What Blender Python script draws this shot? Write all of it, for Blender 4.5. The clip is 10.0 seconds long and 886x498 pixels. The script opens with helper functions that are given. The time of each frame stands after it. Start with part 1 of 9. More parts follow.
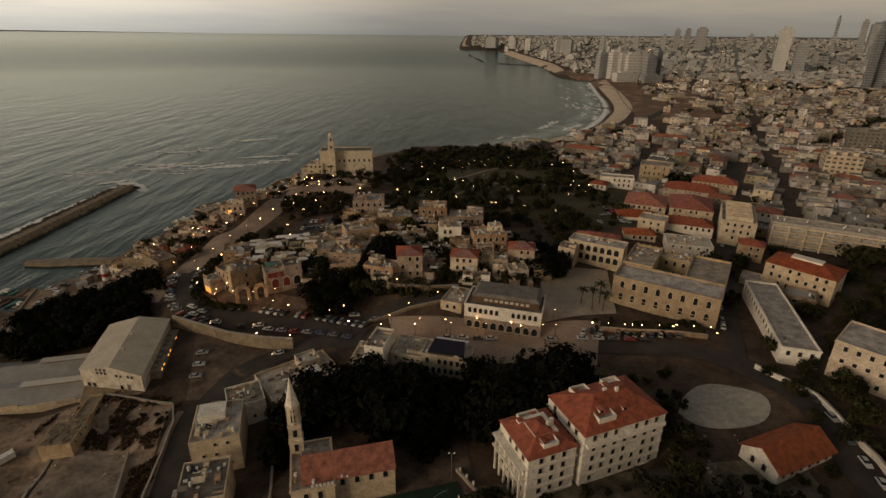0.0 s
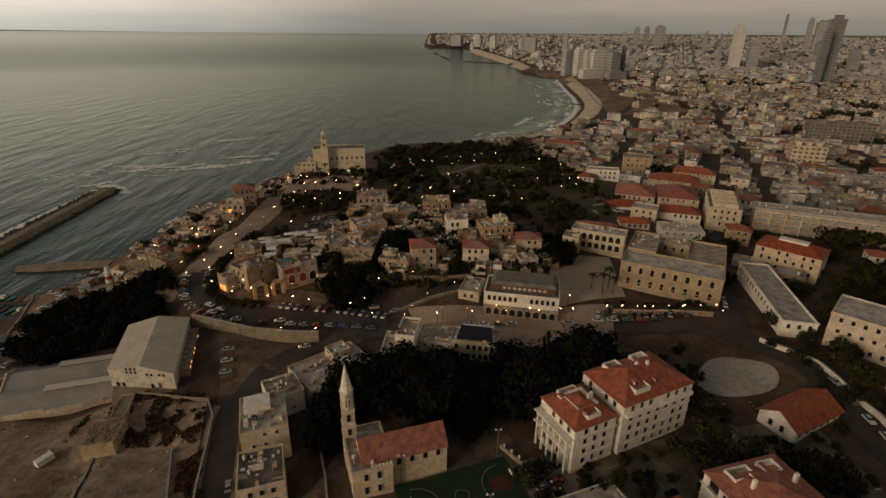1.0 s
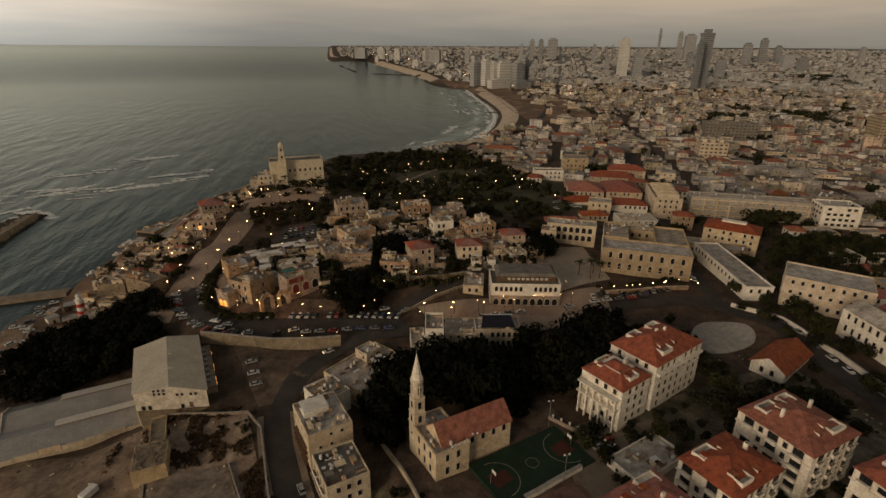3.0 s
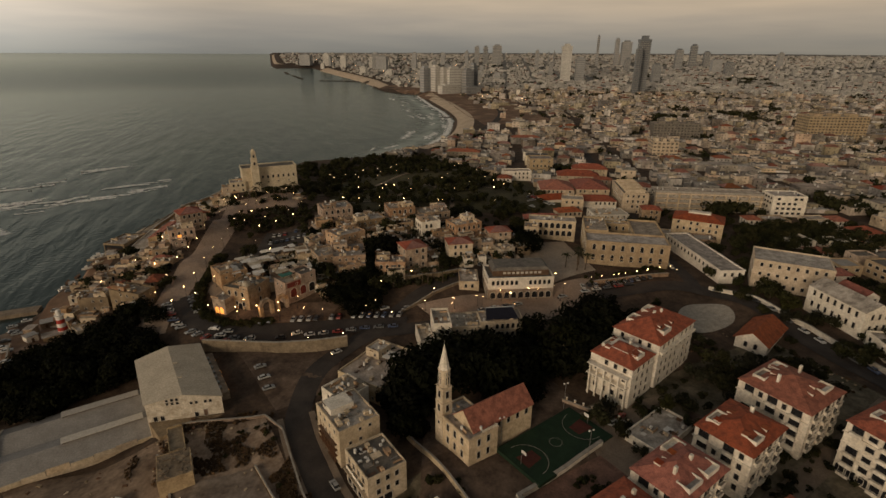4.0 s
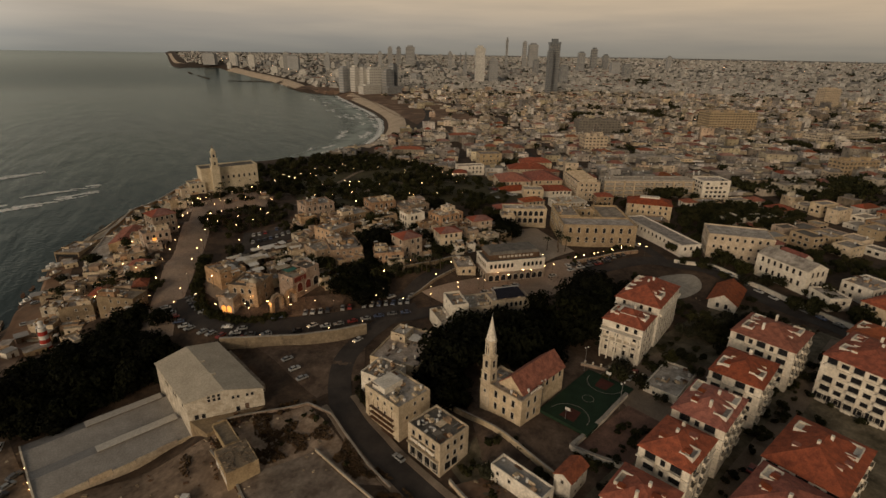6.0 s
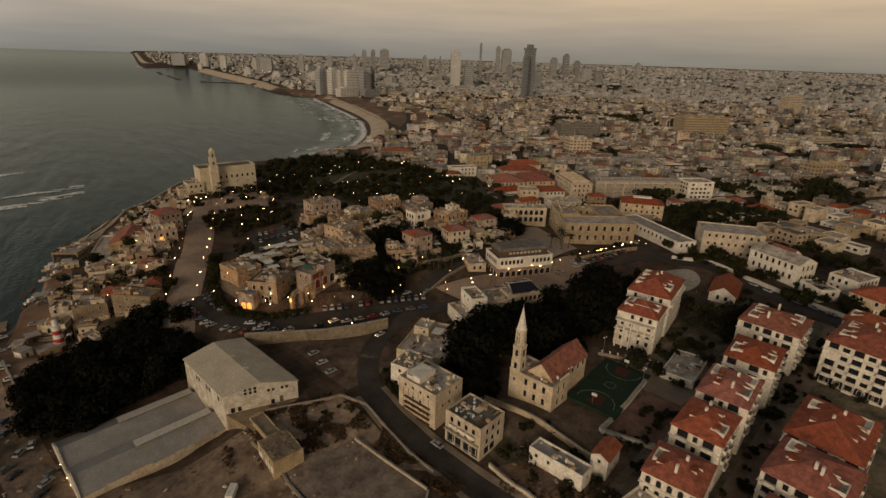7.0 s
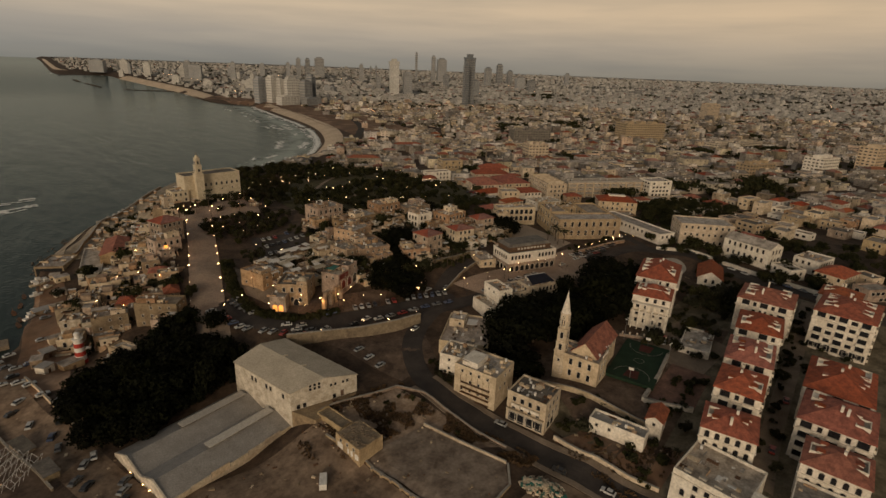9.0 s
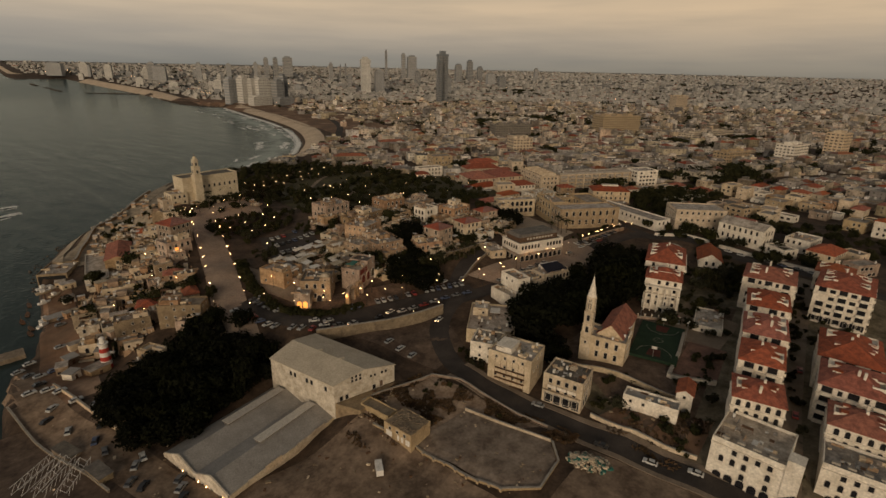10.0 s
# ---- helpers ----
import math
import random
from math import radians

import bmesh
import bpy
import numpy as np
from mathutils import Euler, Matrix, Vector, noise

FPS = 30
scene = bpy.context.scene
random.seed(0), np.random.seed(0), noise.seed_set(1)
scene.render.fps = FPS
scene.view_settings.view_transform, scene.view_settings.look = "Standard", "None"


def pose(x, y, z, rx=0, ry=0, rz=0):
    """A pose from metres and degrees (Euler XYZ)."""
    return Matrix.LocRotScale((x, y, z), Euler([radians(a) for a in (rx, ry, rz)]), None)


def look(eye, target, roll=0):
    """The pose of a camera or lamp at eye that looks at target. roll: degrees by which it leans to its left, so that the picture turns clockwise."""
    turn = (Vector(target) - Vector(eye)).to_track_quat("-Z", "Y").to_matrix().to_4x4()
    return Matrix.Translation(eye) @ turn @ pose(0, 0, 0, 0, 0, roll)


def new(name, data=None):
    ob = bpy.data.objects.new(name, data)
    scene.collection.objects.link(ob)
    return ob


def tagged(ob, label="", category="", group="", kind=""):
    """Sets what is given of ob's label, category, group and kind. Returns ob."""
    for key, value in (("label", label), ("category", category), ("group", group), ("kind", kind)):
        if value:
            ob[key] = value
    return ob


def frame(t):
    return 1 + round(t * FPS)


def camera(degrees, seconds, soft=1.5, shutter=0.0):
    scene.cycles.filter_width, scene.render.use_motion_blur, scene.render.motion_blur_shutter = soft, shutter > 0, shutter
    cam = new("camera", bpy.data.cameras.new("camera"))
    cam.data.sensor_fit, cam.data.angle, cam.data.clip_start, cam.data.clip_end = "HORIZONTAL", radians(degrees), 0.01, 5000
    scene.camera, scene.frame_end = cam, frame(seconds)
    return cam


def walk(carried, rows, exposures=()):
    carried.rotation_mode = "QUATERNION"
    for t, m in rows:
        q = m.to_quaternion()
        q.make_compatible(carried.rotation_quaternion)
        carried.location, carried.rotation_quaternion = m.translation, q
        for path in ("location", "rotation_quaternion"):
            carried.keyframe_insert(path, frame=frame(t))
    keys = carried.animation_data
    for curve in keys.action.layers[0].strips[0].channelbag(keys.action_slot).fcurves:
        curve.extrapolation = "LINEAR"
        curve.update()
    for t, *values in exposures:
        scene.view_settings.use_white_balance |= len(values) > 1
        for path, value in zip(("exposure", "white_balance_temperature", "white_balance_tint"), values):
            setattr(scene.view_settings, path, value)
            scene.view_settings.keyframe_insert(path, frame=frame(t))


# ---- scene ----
cam = camera(81.0, 10.0)
PATH = [
    (0, (1.244, -0.53, 123.471), (1.233, 1.315, 122.699), 0.7),
    (0.5, (-8.764, -3.903, 123.128), (-8.718, -2.06, 122.351), 0.6),
    (1, (-19.437, -7.165, 122.962), (-19.321, -5.325, 122.186), 0.6),
    (1.5, (-29.724, -9.316, 122.429), (-29.531, -7.48, 121.66), 0.6),
    (2, (-40.316, -11.129, 121.868), (-40.033, -9.299, 121.112), 0.6),
    (2.5, (-50.248, -12.787, 122.133), (-49.88, -10.968, 121.388), 0.6),
    (4, (-82.112, -13.159, 120.333), (-81.468, -11.404, 119.622), 0.4),
    (4.5, (-91.934, -12.607, 119.76), (-91.203, -10.885, 119.053), 0.4),
    (5, (-102.255, -11.501, 119.21), (-101.442, -9.816, 118.504), 0.5),
    (5.5, (-112.128, -10.194, 118.719), (-111.246, -8.543, 118.013), 0.7),
    (7, (-142.307, -4.198, 116.792), (-141.273, -2.631, 116.105), 1.9),
    (7.5, (-151.878, -1.522, 115.894), (-150.797, 0.02, 115.221), 2.3),
    (8, (-161.741, 1.772, 115.463), (-160.61, 3.283, 114.801), 2.6),
    (8.5, (-170.816, 5.117, 114.627), (-169.633, 6.592, 113.975), 2.6),
    (9, (-180.468, 9.502, 114.242), (-179.228, 10.931, 113.593), 2.3),
    (9.5, (-189.455, 13.805, 113.683), (-188.174, 15.196, 113.032), 1.7),
    (10, (-199.1, 19.255, 112.841), (-197.784, 20.611, 112.186), 1.3),
]
walk(cam, [(t, look(eye, target, roll)) for t, eye, target, roll in PATH])

# ---- world and sun: a hazy dusk, the sun low over the sea ----
scene.view_settings.exposure = 0.0
world = bpy.data.worlds.new("dusk_sky")
scene.world = world
world.use_nodes = True
wt = world.node_tree
wt.nodes.clear()
w_out = wt.nodes.new("ShaderNodeOutputWorld")
w_bg = wt.nodes.new("ShaderNodeBackground")
w_mix = wt.nodes.new("ShaderNodeMix")
w_mix.data_type = "RGBA"
w_sky = wt.nodes.new("ShaderNodeTexSky")
w_sky.sky_type = "NISHITA"
w_sky.sun_disc = False
w_sky.sun_elevation, w_sky.sun_rotation = radians(6), radians(285)
w_sky.dust_density, w_sky.air_density = 6.0, 1.5
w_dim = wt.nodes.new("ShaderNodeMix")
w_dim.data_type, w_dim.blend_type = "RGBA", "MULTIPLY"
w_dim.inputs[0].default_value = 1.0
w_dim.inputs[7].default_value = (0.1, 0.1, 0.1, 1)
w_co = wt.nodes.new("ShaderNodeTexCoord")
w_sep = wt.nodes.new("ShaderNodeSeparateXYZ")
w_map = wt.nodes.new("ShaderNodeMapRange")
w_map.inputs[1].default_value, w_map.inputs[2].default_value = -0.1, 0.9
w_ramp = wt.nodes.new("ShaderNodeValToRGB")
# overcast veil: grey haze at the horizon, a warm band above it, paler overhead
VEIL = ((0.0, (0.10, 0.10, 0.09)), (0.07, (0.176, 0.179, 0.161)), (0.085, (0.205, 0.203, 0.179)), (0.1, (0.268, 0.247, 0.210)), (0.118, (0.326, 0.294, 0.248)), (0.15, (0.475, 0.398, 0.316)), (0.20, (0.68, 0.525, 0.37)), (0.32, (0.33, 0.29, 0.24)), (0.6, (0.165, 0.158, 0.148)), (1.0, (0.13, 0.13, 0.13)))
while len(w_ramp.color_ramp.elements) < len(VEIL):
    w_ramp.color_ramp.elements.new(0.5)
for el, (at, col) in zip(w_ramp.color_ramp.elements, VEIL):
    el.position, el.color = at, (*col, 1)
# faint long streaks of cloud
w_str = wt.nodes.new("ShaderNodeMapping")
w_str.inputs[3].default_value = (2.0, 2.0, 22.0)
w_noi = wt.nodes.new("ShaderNodeTexNoise")
w_noi.inputs["Scale"].default_value, w_noi.inputs["Detail"].default_value = 2.2, 5.0
w_cl = wt.nodes.new("ShaderNodeValToRGB")
w_cl.color_ramp.elements[0].position, w_cl.color_ramp.elements[1].position = 0.40, 0.66
w_cl.color_ramp.elements[0].color, w_cl.color_ramp.elements[1].color = (1.03, 1.025, 1.015, 1), (0.90, 0.915, 0.935, 1)
w_mul = wt.nodes.new("ShaderNodeMix")
w_mul.data_type, w_mul.blend_type = "RGBA", "MULTIPLY"
w_mul.inputs[0].default_value = 1.0
lk = wt.links.new
lk(w_co.outputs["Generated"], w_sep.inputs[0])
lk(w_sep.outputs[2], w_map.inputs[0])
lk(w_map.outputs[0], w_ramp.inputs[0])
lk(w_co.outputs["Generated"], w_str.inputs[0])
lk(w_str.outputs[0], w_noi.inputs["Vector"])
lk(w_noi.outputs[0], w_cl.inputs[0])
lk(w_ramp.outputs[0], w_mul.inputs[6])
lk(w_cl.outputs[0], w_mul.inputs[7])
lk(w_sky.outputs[0], w_dim.inputs[6])
w_mix.inputs[0].default_value = 0.08
# the afterglow: brighter towards the west
w_dot = wt.nodes.new("ShaderNodeVectorMath")
w_dot.operation = "DOT_PRODUCT"
w_dot.inputs[1].default_value = (-0.86, 0.50, 0.0)
w_glow = wt.nodes.new("ShaderNodeMapRange")
w_glow.interpolation_type = "SMOOTHSTEP"
w_glow.inputs[1].default_value, w_glow.inputs[2].default_value, w_glow.inputs[3].default_value, w_glow.inputs[4].default_value = 0.5, 1.0, 0.95, 2.6
w_west = wt.nodes.new("ShaderNodeMix")
w_west.data_type, w_west.blend_type = "RGBA", "MULTIPLY"
w_west.inputs[0].default_value = 1.0
lk(w_co.outputs["Generated"], w_dot.inputs[0])
lk(w_dot.outputs["Value"], w_glow.inputs[0])
lk(w_mul.outputs[2], w_west.inputs[6])
lk(w_glow.outputs[0], w_west.inputs[7])
w_side = wt.nodes.new("ShaderNodeVectorMath")
w_side.operation = "DOT_PRODUCT"
w_side.inputs[1].default_value = (0.80, -0.60, 0.0)
w_tint = wt.nodes.new("ShaderNodeValToRGB")
w_tint.color_ramp.elements[0].position, w_tint.color_ramp.elements[1].position = 0.12, 0.80
w_tint.color_ramp.elements[0].color, w_tint.color_ramp.elements[1].color = (0.93, 0.98, 1.03, 1), (1.03, 1.0, 0.94, 1)
w_shift = wt.nodes.new("ShaderNodeMapRange")
w_shift.inputs[1].default_value, w_shift.inputs[2].default_value = -1.0, 1.0
w_cool = wt.nodes.new("ShaderNodeMix")
w_cool.data_type, w_cool.blend_type = "RGBA", "MULTIPLY"
w_cool.inputs[0].default_value = 1.0
lk(w_co.outputs["Generated"], w_side.inputs[0])
lk(w_side.outputs["Value"], w_shift.inputs[0])
lk(w_shift.outputs[0], w_tint.inputs[0])
lk(w_west.outputs[2], w_cool.inputs[6])
lk(w_tint.outputs[0], w_cool.inputs[7])
lk(w_cool.outputs[2], w_mix.inputs[6])
lk(w_dim.outputs[2], w_mix.inputs[7])
lk(w_mix.outputs[2], w_bg.inputs[0])
w_bg.inputs[1].default_value = 1.0
lk(w_bg.outputs[0], w_out.inputs[0])

sun = new("sun", bpy.data.lights.new("sun", "SUN"))
sun.data.energy, sun.data.angle, sun.data.color = 1.6, radians(24), (1.0, 0.785, 0.55)
sun.matrix_world = look((0, 0, 0), (0.74, 0.58, -0.23))

# ---- materials ----
def material(name, base, alt=None, rough=0.85, scale=0.4, fine=6.0, bump=0.15, metal=0.0, rnd=0.0, island=False, alt2=None, spec=0.18, bump_scale=None):
    """Two colours mixed by broad and fine noise in the object's own metres, with relief; rnd: how far the tone varies from piece to piece."""
    m = bpy.data.materials.new(name)
    m.use_nodes = True
    nt = m.node_tree
    n, l = nt.nodes, nt.links.new
    bs = n["Principled BSDF"]
    co = n.new("ShaderNodeTexCoord")
    a = n.new("ShaderNodeTexNoise")
    a.inputs["Scale"].default_value, a.inputs["Detail"].default_value, a.inputs["Roughness"].default_value = scale, 6.0, 0.65
    b = n.new("ShaderNodeTexNoise")
    b.inputs["Scale"].default_value, b.inputs["Detail"].default_value = fine, 4.0
    geo = n.new("ShaderNodeNewGeometry")
    l(geo.outputs["Position"], a.inputs["Vector"])
    l(geo.outputs["Position"], b.inputs["Vector"])
    r1 = n.new("ShaderNodeValToRGB")
    alt = alt or tuple(c * 0.65 for c in base)
    r1.color_ramp.elements[0].position, r1.color_ramp.elements[1].position = 0.34, 0.66
    r1.color_ramp.elements[0].color, r1.color_ramp.elements[1].color = (*alt, 1), (*base, 1)
    if alt2:
        e = r1.color_ramp.elements.new(0.5)
        e.color = (*alt2, 1)
    l(a.outputs[0], r1.inputs[0])
    r2 = n.new("ShaderNodeMapRange")
    r2.inputs[1].default_value, r2.inputs[2].default_value, r2.inputs[3].default_value, r2.inputs[4].default_value = 0.3, 0.7, 0.78, 1.15
    l(b.outputs[0], r2.inputs[0])
    mu = n.new("ShaderNodeMix")
    mu.data_type, mu.blend_type = "RGBA", "MULTIPLY"
    mu.inputs[0].default_value = 1.0
    l(r1.outputs[0], mu.inputs[6])
    l(r2.outputs[0], mu.inputs[7])
    last = mu.outputs[2]
    if rnd:
        src = geo.outputs["Random Per Island"] if island else n.new("ShaderNodeObjectInfo").outputs["Random"]
        hs = n.new("ShaderNodeHueSaturation")
        for sock, lo, hi, f in (("Value", 1 - rnd, 1 + rnd * 0.7, 1.0), ("Saturation", 1 - rnd, 1 + rnd * 0.5, 7.31), ("Hue", 0.5 - rnd * 0.03, 0.5 + rnd * 0.03, 3.77)):
            k = n.new("ShaderNodeMath")
            k.operation = "MULTIPLY"
            k.inputs[1].default_value = f
            fr = n.new("ShaderNodeMath")
            fr.operation = "FRACT"
            mr = n.new("ShaderNodeMapRange")
            mr.inputs[3].default_value, mr.inputs[4].default_value = lo, hi
            l(src, k.inputs[0])
            l(k.outputs[0], fr.inputs[0])
            l(fr.outputs[0], mr.inputs[0])
            l(mr.outputs[0], hs.inputs[sock])
        l(last, hs.inputs["Color"])
        last = hs.outputs[0]
    l(last, bs.inputs["Base Color"])
    bs.inputs["Roughness"].default_value, bs.inputs["Metallic"].default_value = rough, metal
    bs.inputs["Specular IOR Level"].default_value = spec
    if bump:
        bp = n.new("ShaderNodeBump")
        bp.inputs["Strength"].default_value, bp.inputs["Distance"].default_value = bump, 0.1
        l(b.outputs[0], bp.inputs["Height"])
        l(bp.outputs[0], bs.inputs["Normal"])
    return m


def glowing(name, col, power):
    m = bpy.data.materials.new(name)
    m.use_nodes = True
    bs = m.node_tree.nodes["Principled BSDF"]
    bs.inputs["Base Color"].default_value = (*col, 1)
    bs.inputs["Emission Color"].default_value = (*col, 1)
    bs.inputs["Emission Strength"].default_value = power
    return m


STONE = material("weathered_sandstone", (0.47, 0.325, 0.207), (0.21, 0.138, 0.083), scale=0.35, fine=2.2, rnd=0.3, bump=0.3)
STONE_D = material("old_quay_stone", (0.30, 0.23, 0.15), (0.16, 0.12, 0.08), scale=0.3, fine=1.6, rnd=0.2, bump=0.4)
CREAM = material("cream_plaster", (0.65, 0.525, 0.37), (0.40, 0.31, 0.205), scale=0.25, fine=1.5, rnd=0.14)
WHITE = material("white_plaster", (0.80, 0.735, 0.63), (0.58, 0.51, 0.41), scale=0.25, fine=1.6, rnd=0.1)
YELLOW = material("ochre_plaster", (0.44, 0.33, 0.195), (0.28, 0.20, 0.115), scale=0.25, fine=1.8, rnd=0.12)
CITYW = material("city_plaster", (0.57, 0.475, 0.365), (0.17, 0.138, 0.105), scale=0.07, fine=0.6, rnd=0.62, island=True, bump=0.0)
# far houses: haze put into the base colour as a paler, flatter grey
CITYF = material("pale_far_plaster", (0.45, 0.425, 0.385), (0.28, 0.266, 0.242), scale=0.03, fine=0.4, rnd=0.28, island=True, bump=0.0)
CITYR = material("city_roofs", (0.43, 0.375, 0.31), (0.12, 0.102, 0.084), scale=0.12, fine=0.8, rnd=0.6, island=True, bump=0.0)
ROOF = material("tar_and_screed_roof", (0.52, 0.445, 0.365), (0.21, 0.175, 0.14), scale=0.3, fine=1.8, rnd=0.28, rough=0.9)
ROOF_D = material("dark_tar_roof", (0.20, 0.175, 0.145), (0.11, 0.095, 0.08), scale=0.3, fine=1.6, rnd=0.2)
SHEET = material("grey_roof_sheet", (0.33, 0.305, 0.275), (0.235, 0.216, 0.194), scale=0.15, fine=2.5, rough=0.55, spec=0.4)
SHEET_B = material("beige_roof_sheet", (0.53, 0.46, 0.355), (0.41, 0.35, 0.265), scale=0.12, fine=2.0, rough=0.65)
GLASS = material("dark_window_glass", (0.022, 0.022, 0.024), (0.012, 0.012, 0.014), rough=0.12, scale=2, bump=0.0, spec=0.5)
CITYG = material("city_windows", (0.10, 0.088, 0.07), (0.05, 0.045, 0.04), rough=0.3, scale=0.5, bump=0.0, island=True, rnd=0.5)
FRAME = material("painted_window_frame", (0.55, 0.50, 0.42), (0.42, 0.37, 0.30), rough=0.6, scale=1.0, fine=8, rnd=0.15)
WOOD = material("brown_wood", (0.16, 0.09, 0.05), (0.09, 0.05, 0.03), scale=1.2, fine=9, rnd=0.2)
ASPHALT = material("asphalt", (0.064, 0.053, 0.046), (0.034, 0.029, 0.026), scale=0.12, fine=3.5, rough=0.85)
PROMENADE = material("pale_promenade_paving", (0.33, 0.25, 0.19), (0.22, 0.165, 0.125), scale=0.09, fine=1.6)
PAVING = material("worn_paving", (0.25, 0.195, 0.145), (0.15, 0.114, 0.083), scale=0.12, fine=2.5)
TERRACE = material("worn_shore_terrace", (0.40, 0.33, 0.24), (0.22, 0.175, 0.125), scale=0.2, fine=1.2)
KERB = material("kerb_stone", (0.36, 0.33, 0.28), (0.24, 0.21, 0.175), scale=0.6, fine=4)
EARTH = material("dusty_earth", (0.105, 0.070, 0.047), (0.037, 0.025, 0.017), scale=0.14, fine=1.0, bump=0.3)
LOT = material("bare_lot_earth", (0.285, 0.205, 0.143), (0.105, 0.071, 0.048), scale=0.16, fine=0.9, bump=0.3)
PALE_EARTH = material("bleached_lot_earth", (0.34, 0.255, 0.185), (0.13, 0.085, 0.055), scale=0.22, fine=1.2, bump=0.3)
DUST = material("pale_courtyard_dust", (0.40, 0.325, 0.25), (0.28, 0.222, 0.168), scale=0.1, fine=1.2)
PALE_RED = material("reddish_paving", (0.21, 0.12, 0.088), (0.11, 0.066, 0.05), scale=0.3, fine=2.0)
YARD = material("garden_yard_ground", (0.20, 0.165, 0.115), (0.055, 0.047, 0.028), scale=0.16, fine=1.1, bump=0.3)
OLDW = material("peeling_white_plaster", (0.56, 0.485, 0.37), (0.27, 0.215, 0.15), scale=0.4, fine=2.4, rnd=0.1, bump=0.3)
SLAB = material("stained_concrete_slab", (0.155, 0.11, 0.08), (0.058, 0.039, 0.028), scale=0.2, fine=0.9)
CHURCH = material("pale_yellow_plaster", (0.60, 0.515, 0.375), (0.45, 0.375, 0.265), scale=0.25, fine=1.6, bump=0.1)
CONCRETE = material("grey_concrete", (0.36, 0.325, 0.28), (0.24, 0.215, 0.185), scale=0.3, fine=2.0, rnd=0.1)
WASHED = material("whitewashed_wall", (0.70, 0.63, 0.52), (0.40, 0.335, 0.255), scale=0.45, fine=2.4, rnd=0.1, bump=0.3)
FLOOR = material("weathered_concrete_floor", (0.27, 0.215, 0.168), (0.115, 0.085, 0.064), scale=0.2, fine=0.9)
GRASS = material("dry_park_lawn", (0.085, 0.075, 0.035), (0.04, 0.033, 0.017), scale=0.08, fine=1.5, bump=0.3)
SCRUB = material("dry_scrub", (0.12, 0.07, 0.033), (0.035, 0.024, 0.013), scale=0.3, fine=2.0, bump=0.4, rnd=0.2, island=True)
SAND = material("beach_sand", (0.58, 0.46, 0.335), (0.44, 0.345, 0.25), scale=0.03, fine=0.5)
REDLAND = material("bare_red_earth", (0.32, 0.215, 0.145), (0.135, 0.09, 0.062), scale=0.03, fine=0.25, alt2=(0.17, 0.10, 0.062))
ROCK = material("sea_rock", (0.13, 0.10, 0.074), (0.045, 0.036, 0.028), scale=0.5, fine=2.5, bump=0.5, rnd=0.3, island=True)
LEAF = material("dark_foliage", (0.046, 0.044, 0.018), (0.014, 0.014, 0.006), scale=0.8, fine=5, rnd=0.35, bump=0.0, rough=0.7, spec=0.04)
LEAF_W = material("mixed_park_foliage", (0.054, 0.046, 0.020), (0.010, 0.011, 0.005), alt2=(0.026, 0.027, 0.011), scale=0.13, fine=2.0, bump=0.0, rough=0.7, spec=0.04)
LEAF_P = material("palm_fronds", (0.042, 0.042, 0.018), (0.022, 0.022, 0.01), scale=1.2, fine=6, rnd=0.25, bump=0.0, rough=0.65, spec=0.04)
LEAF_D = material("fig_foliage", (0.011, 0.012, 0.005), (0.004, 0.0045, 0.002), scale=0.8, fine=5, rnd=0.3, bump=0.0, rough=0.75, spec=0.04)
BARK = material("bark", (0.11, 0.08, 0.055), (0.06, 0.043, 0.03), scale=2, fine=10)
STEEL = material("galvanised_steel", (0.34, 0.33, 0.31), (0.22, 0.21, 0.2), rough=0.45, metal=0.6, scale=2, fine=9)
POLE = material("dark_lamp_post", (0.05, 0.047, 0.042), rough=0.5, metal=0.4, scale=2, fine=9)
TANKW = material("white_water_tank", (0.68, 0.66, 0.61), (0.5, 0.47, 0.42), rough=0.5, scale=1.0, fine=5)
PANEL = material("solar_panel_glass", (0.03, 0.035, 0.05), rough=0.15, scale=1, bump=0.0)
TYRE = material("tyre_rubber", (0.02, 0.02, 0.02), scale=3, rough=0.8)
RED = material("red_paint", (0.42, 0.045, 0.03), (0.32, 0.04, 0.03), scale=0.8, fine=4, rough=0.6)
RED_DOOR = material("faded_red_paint", (0.22, 0.045, 0.03), (0.12, 0.03, 0.022), scale=0.9, fine=4, rough=0.7)
WHITEP = material("white_paint", (0.74, 0.71, 0.66), (0.6, 0.56, 0.5), scale=0.8, fine=4, rough=0.6)
# far ground paled on purpose: haze put into its base colour
FARLAND = material("dusty_far_plain", (0.27, 0.25, 0.22), (0.17, 0.158, 0.14), scale=0.004, fine=0.02, bump=0.0)
TILES_OLD = material("faded_tiles", (0.30, 0.115, 0.07), (0.19, 0.075, 0.05), scale=0.1, fine=0.8, rnd=0.35, island=True, bump=0.0)
GREENC = material("green_court_paint", (0.020, 0.042, 0.022), (0.014, 0.028, 0.016), scale=0.3, fine=3)
REDC = material("red_court_paint", (0.10, 0.03, 0.022), (0.06, 0.022, 0.017), scale=0.3, fine=3)
AWNING = material("dark_blue_canvas", (0.016, 0.016, 0.026), (0.010, 0.010, 0.016), scale=0.6, fine=3, rough=0.8)
TARP = material("green_tarp", (0.05, 0.17, 0.13), (0.03, 0.11, 0.09), scale=0.6, fine=3, rough=0.6)
# tower cladding and bands greyed and paled: distance haze put into their colours
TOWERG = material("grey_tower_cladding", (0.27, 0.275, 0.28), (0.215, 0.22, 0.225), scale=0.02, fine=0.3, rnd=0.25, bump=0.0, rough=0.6)
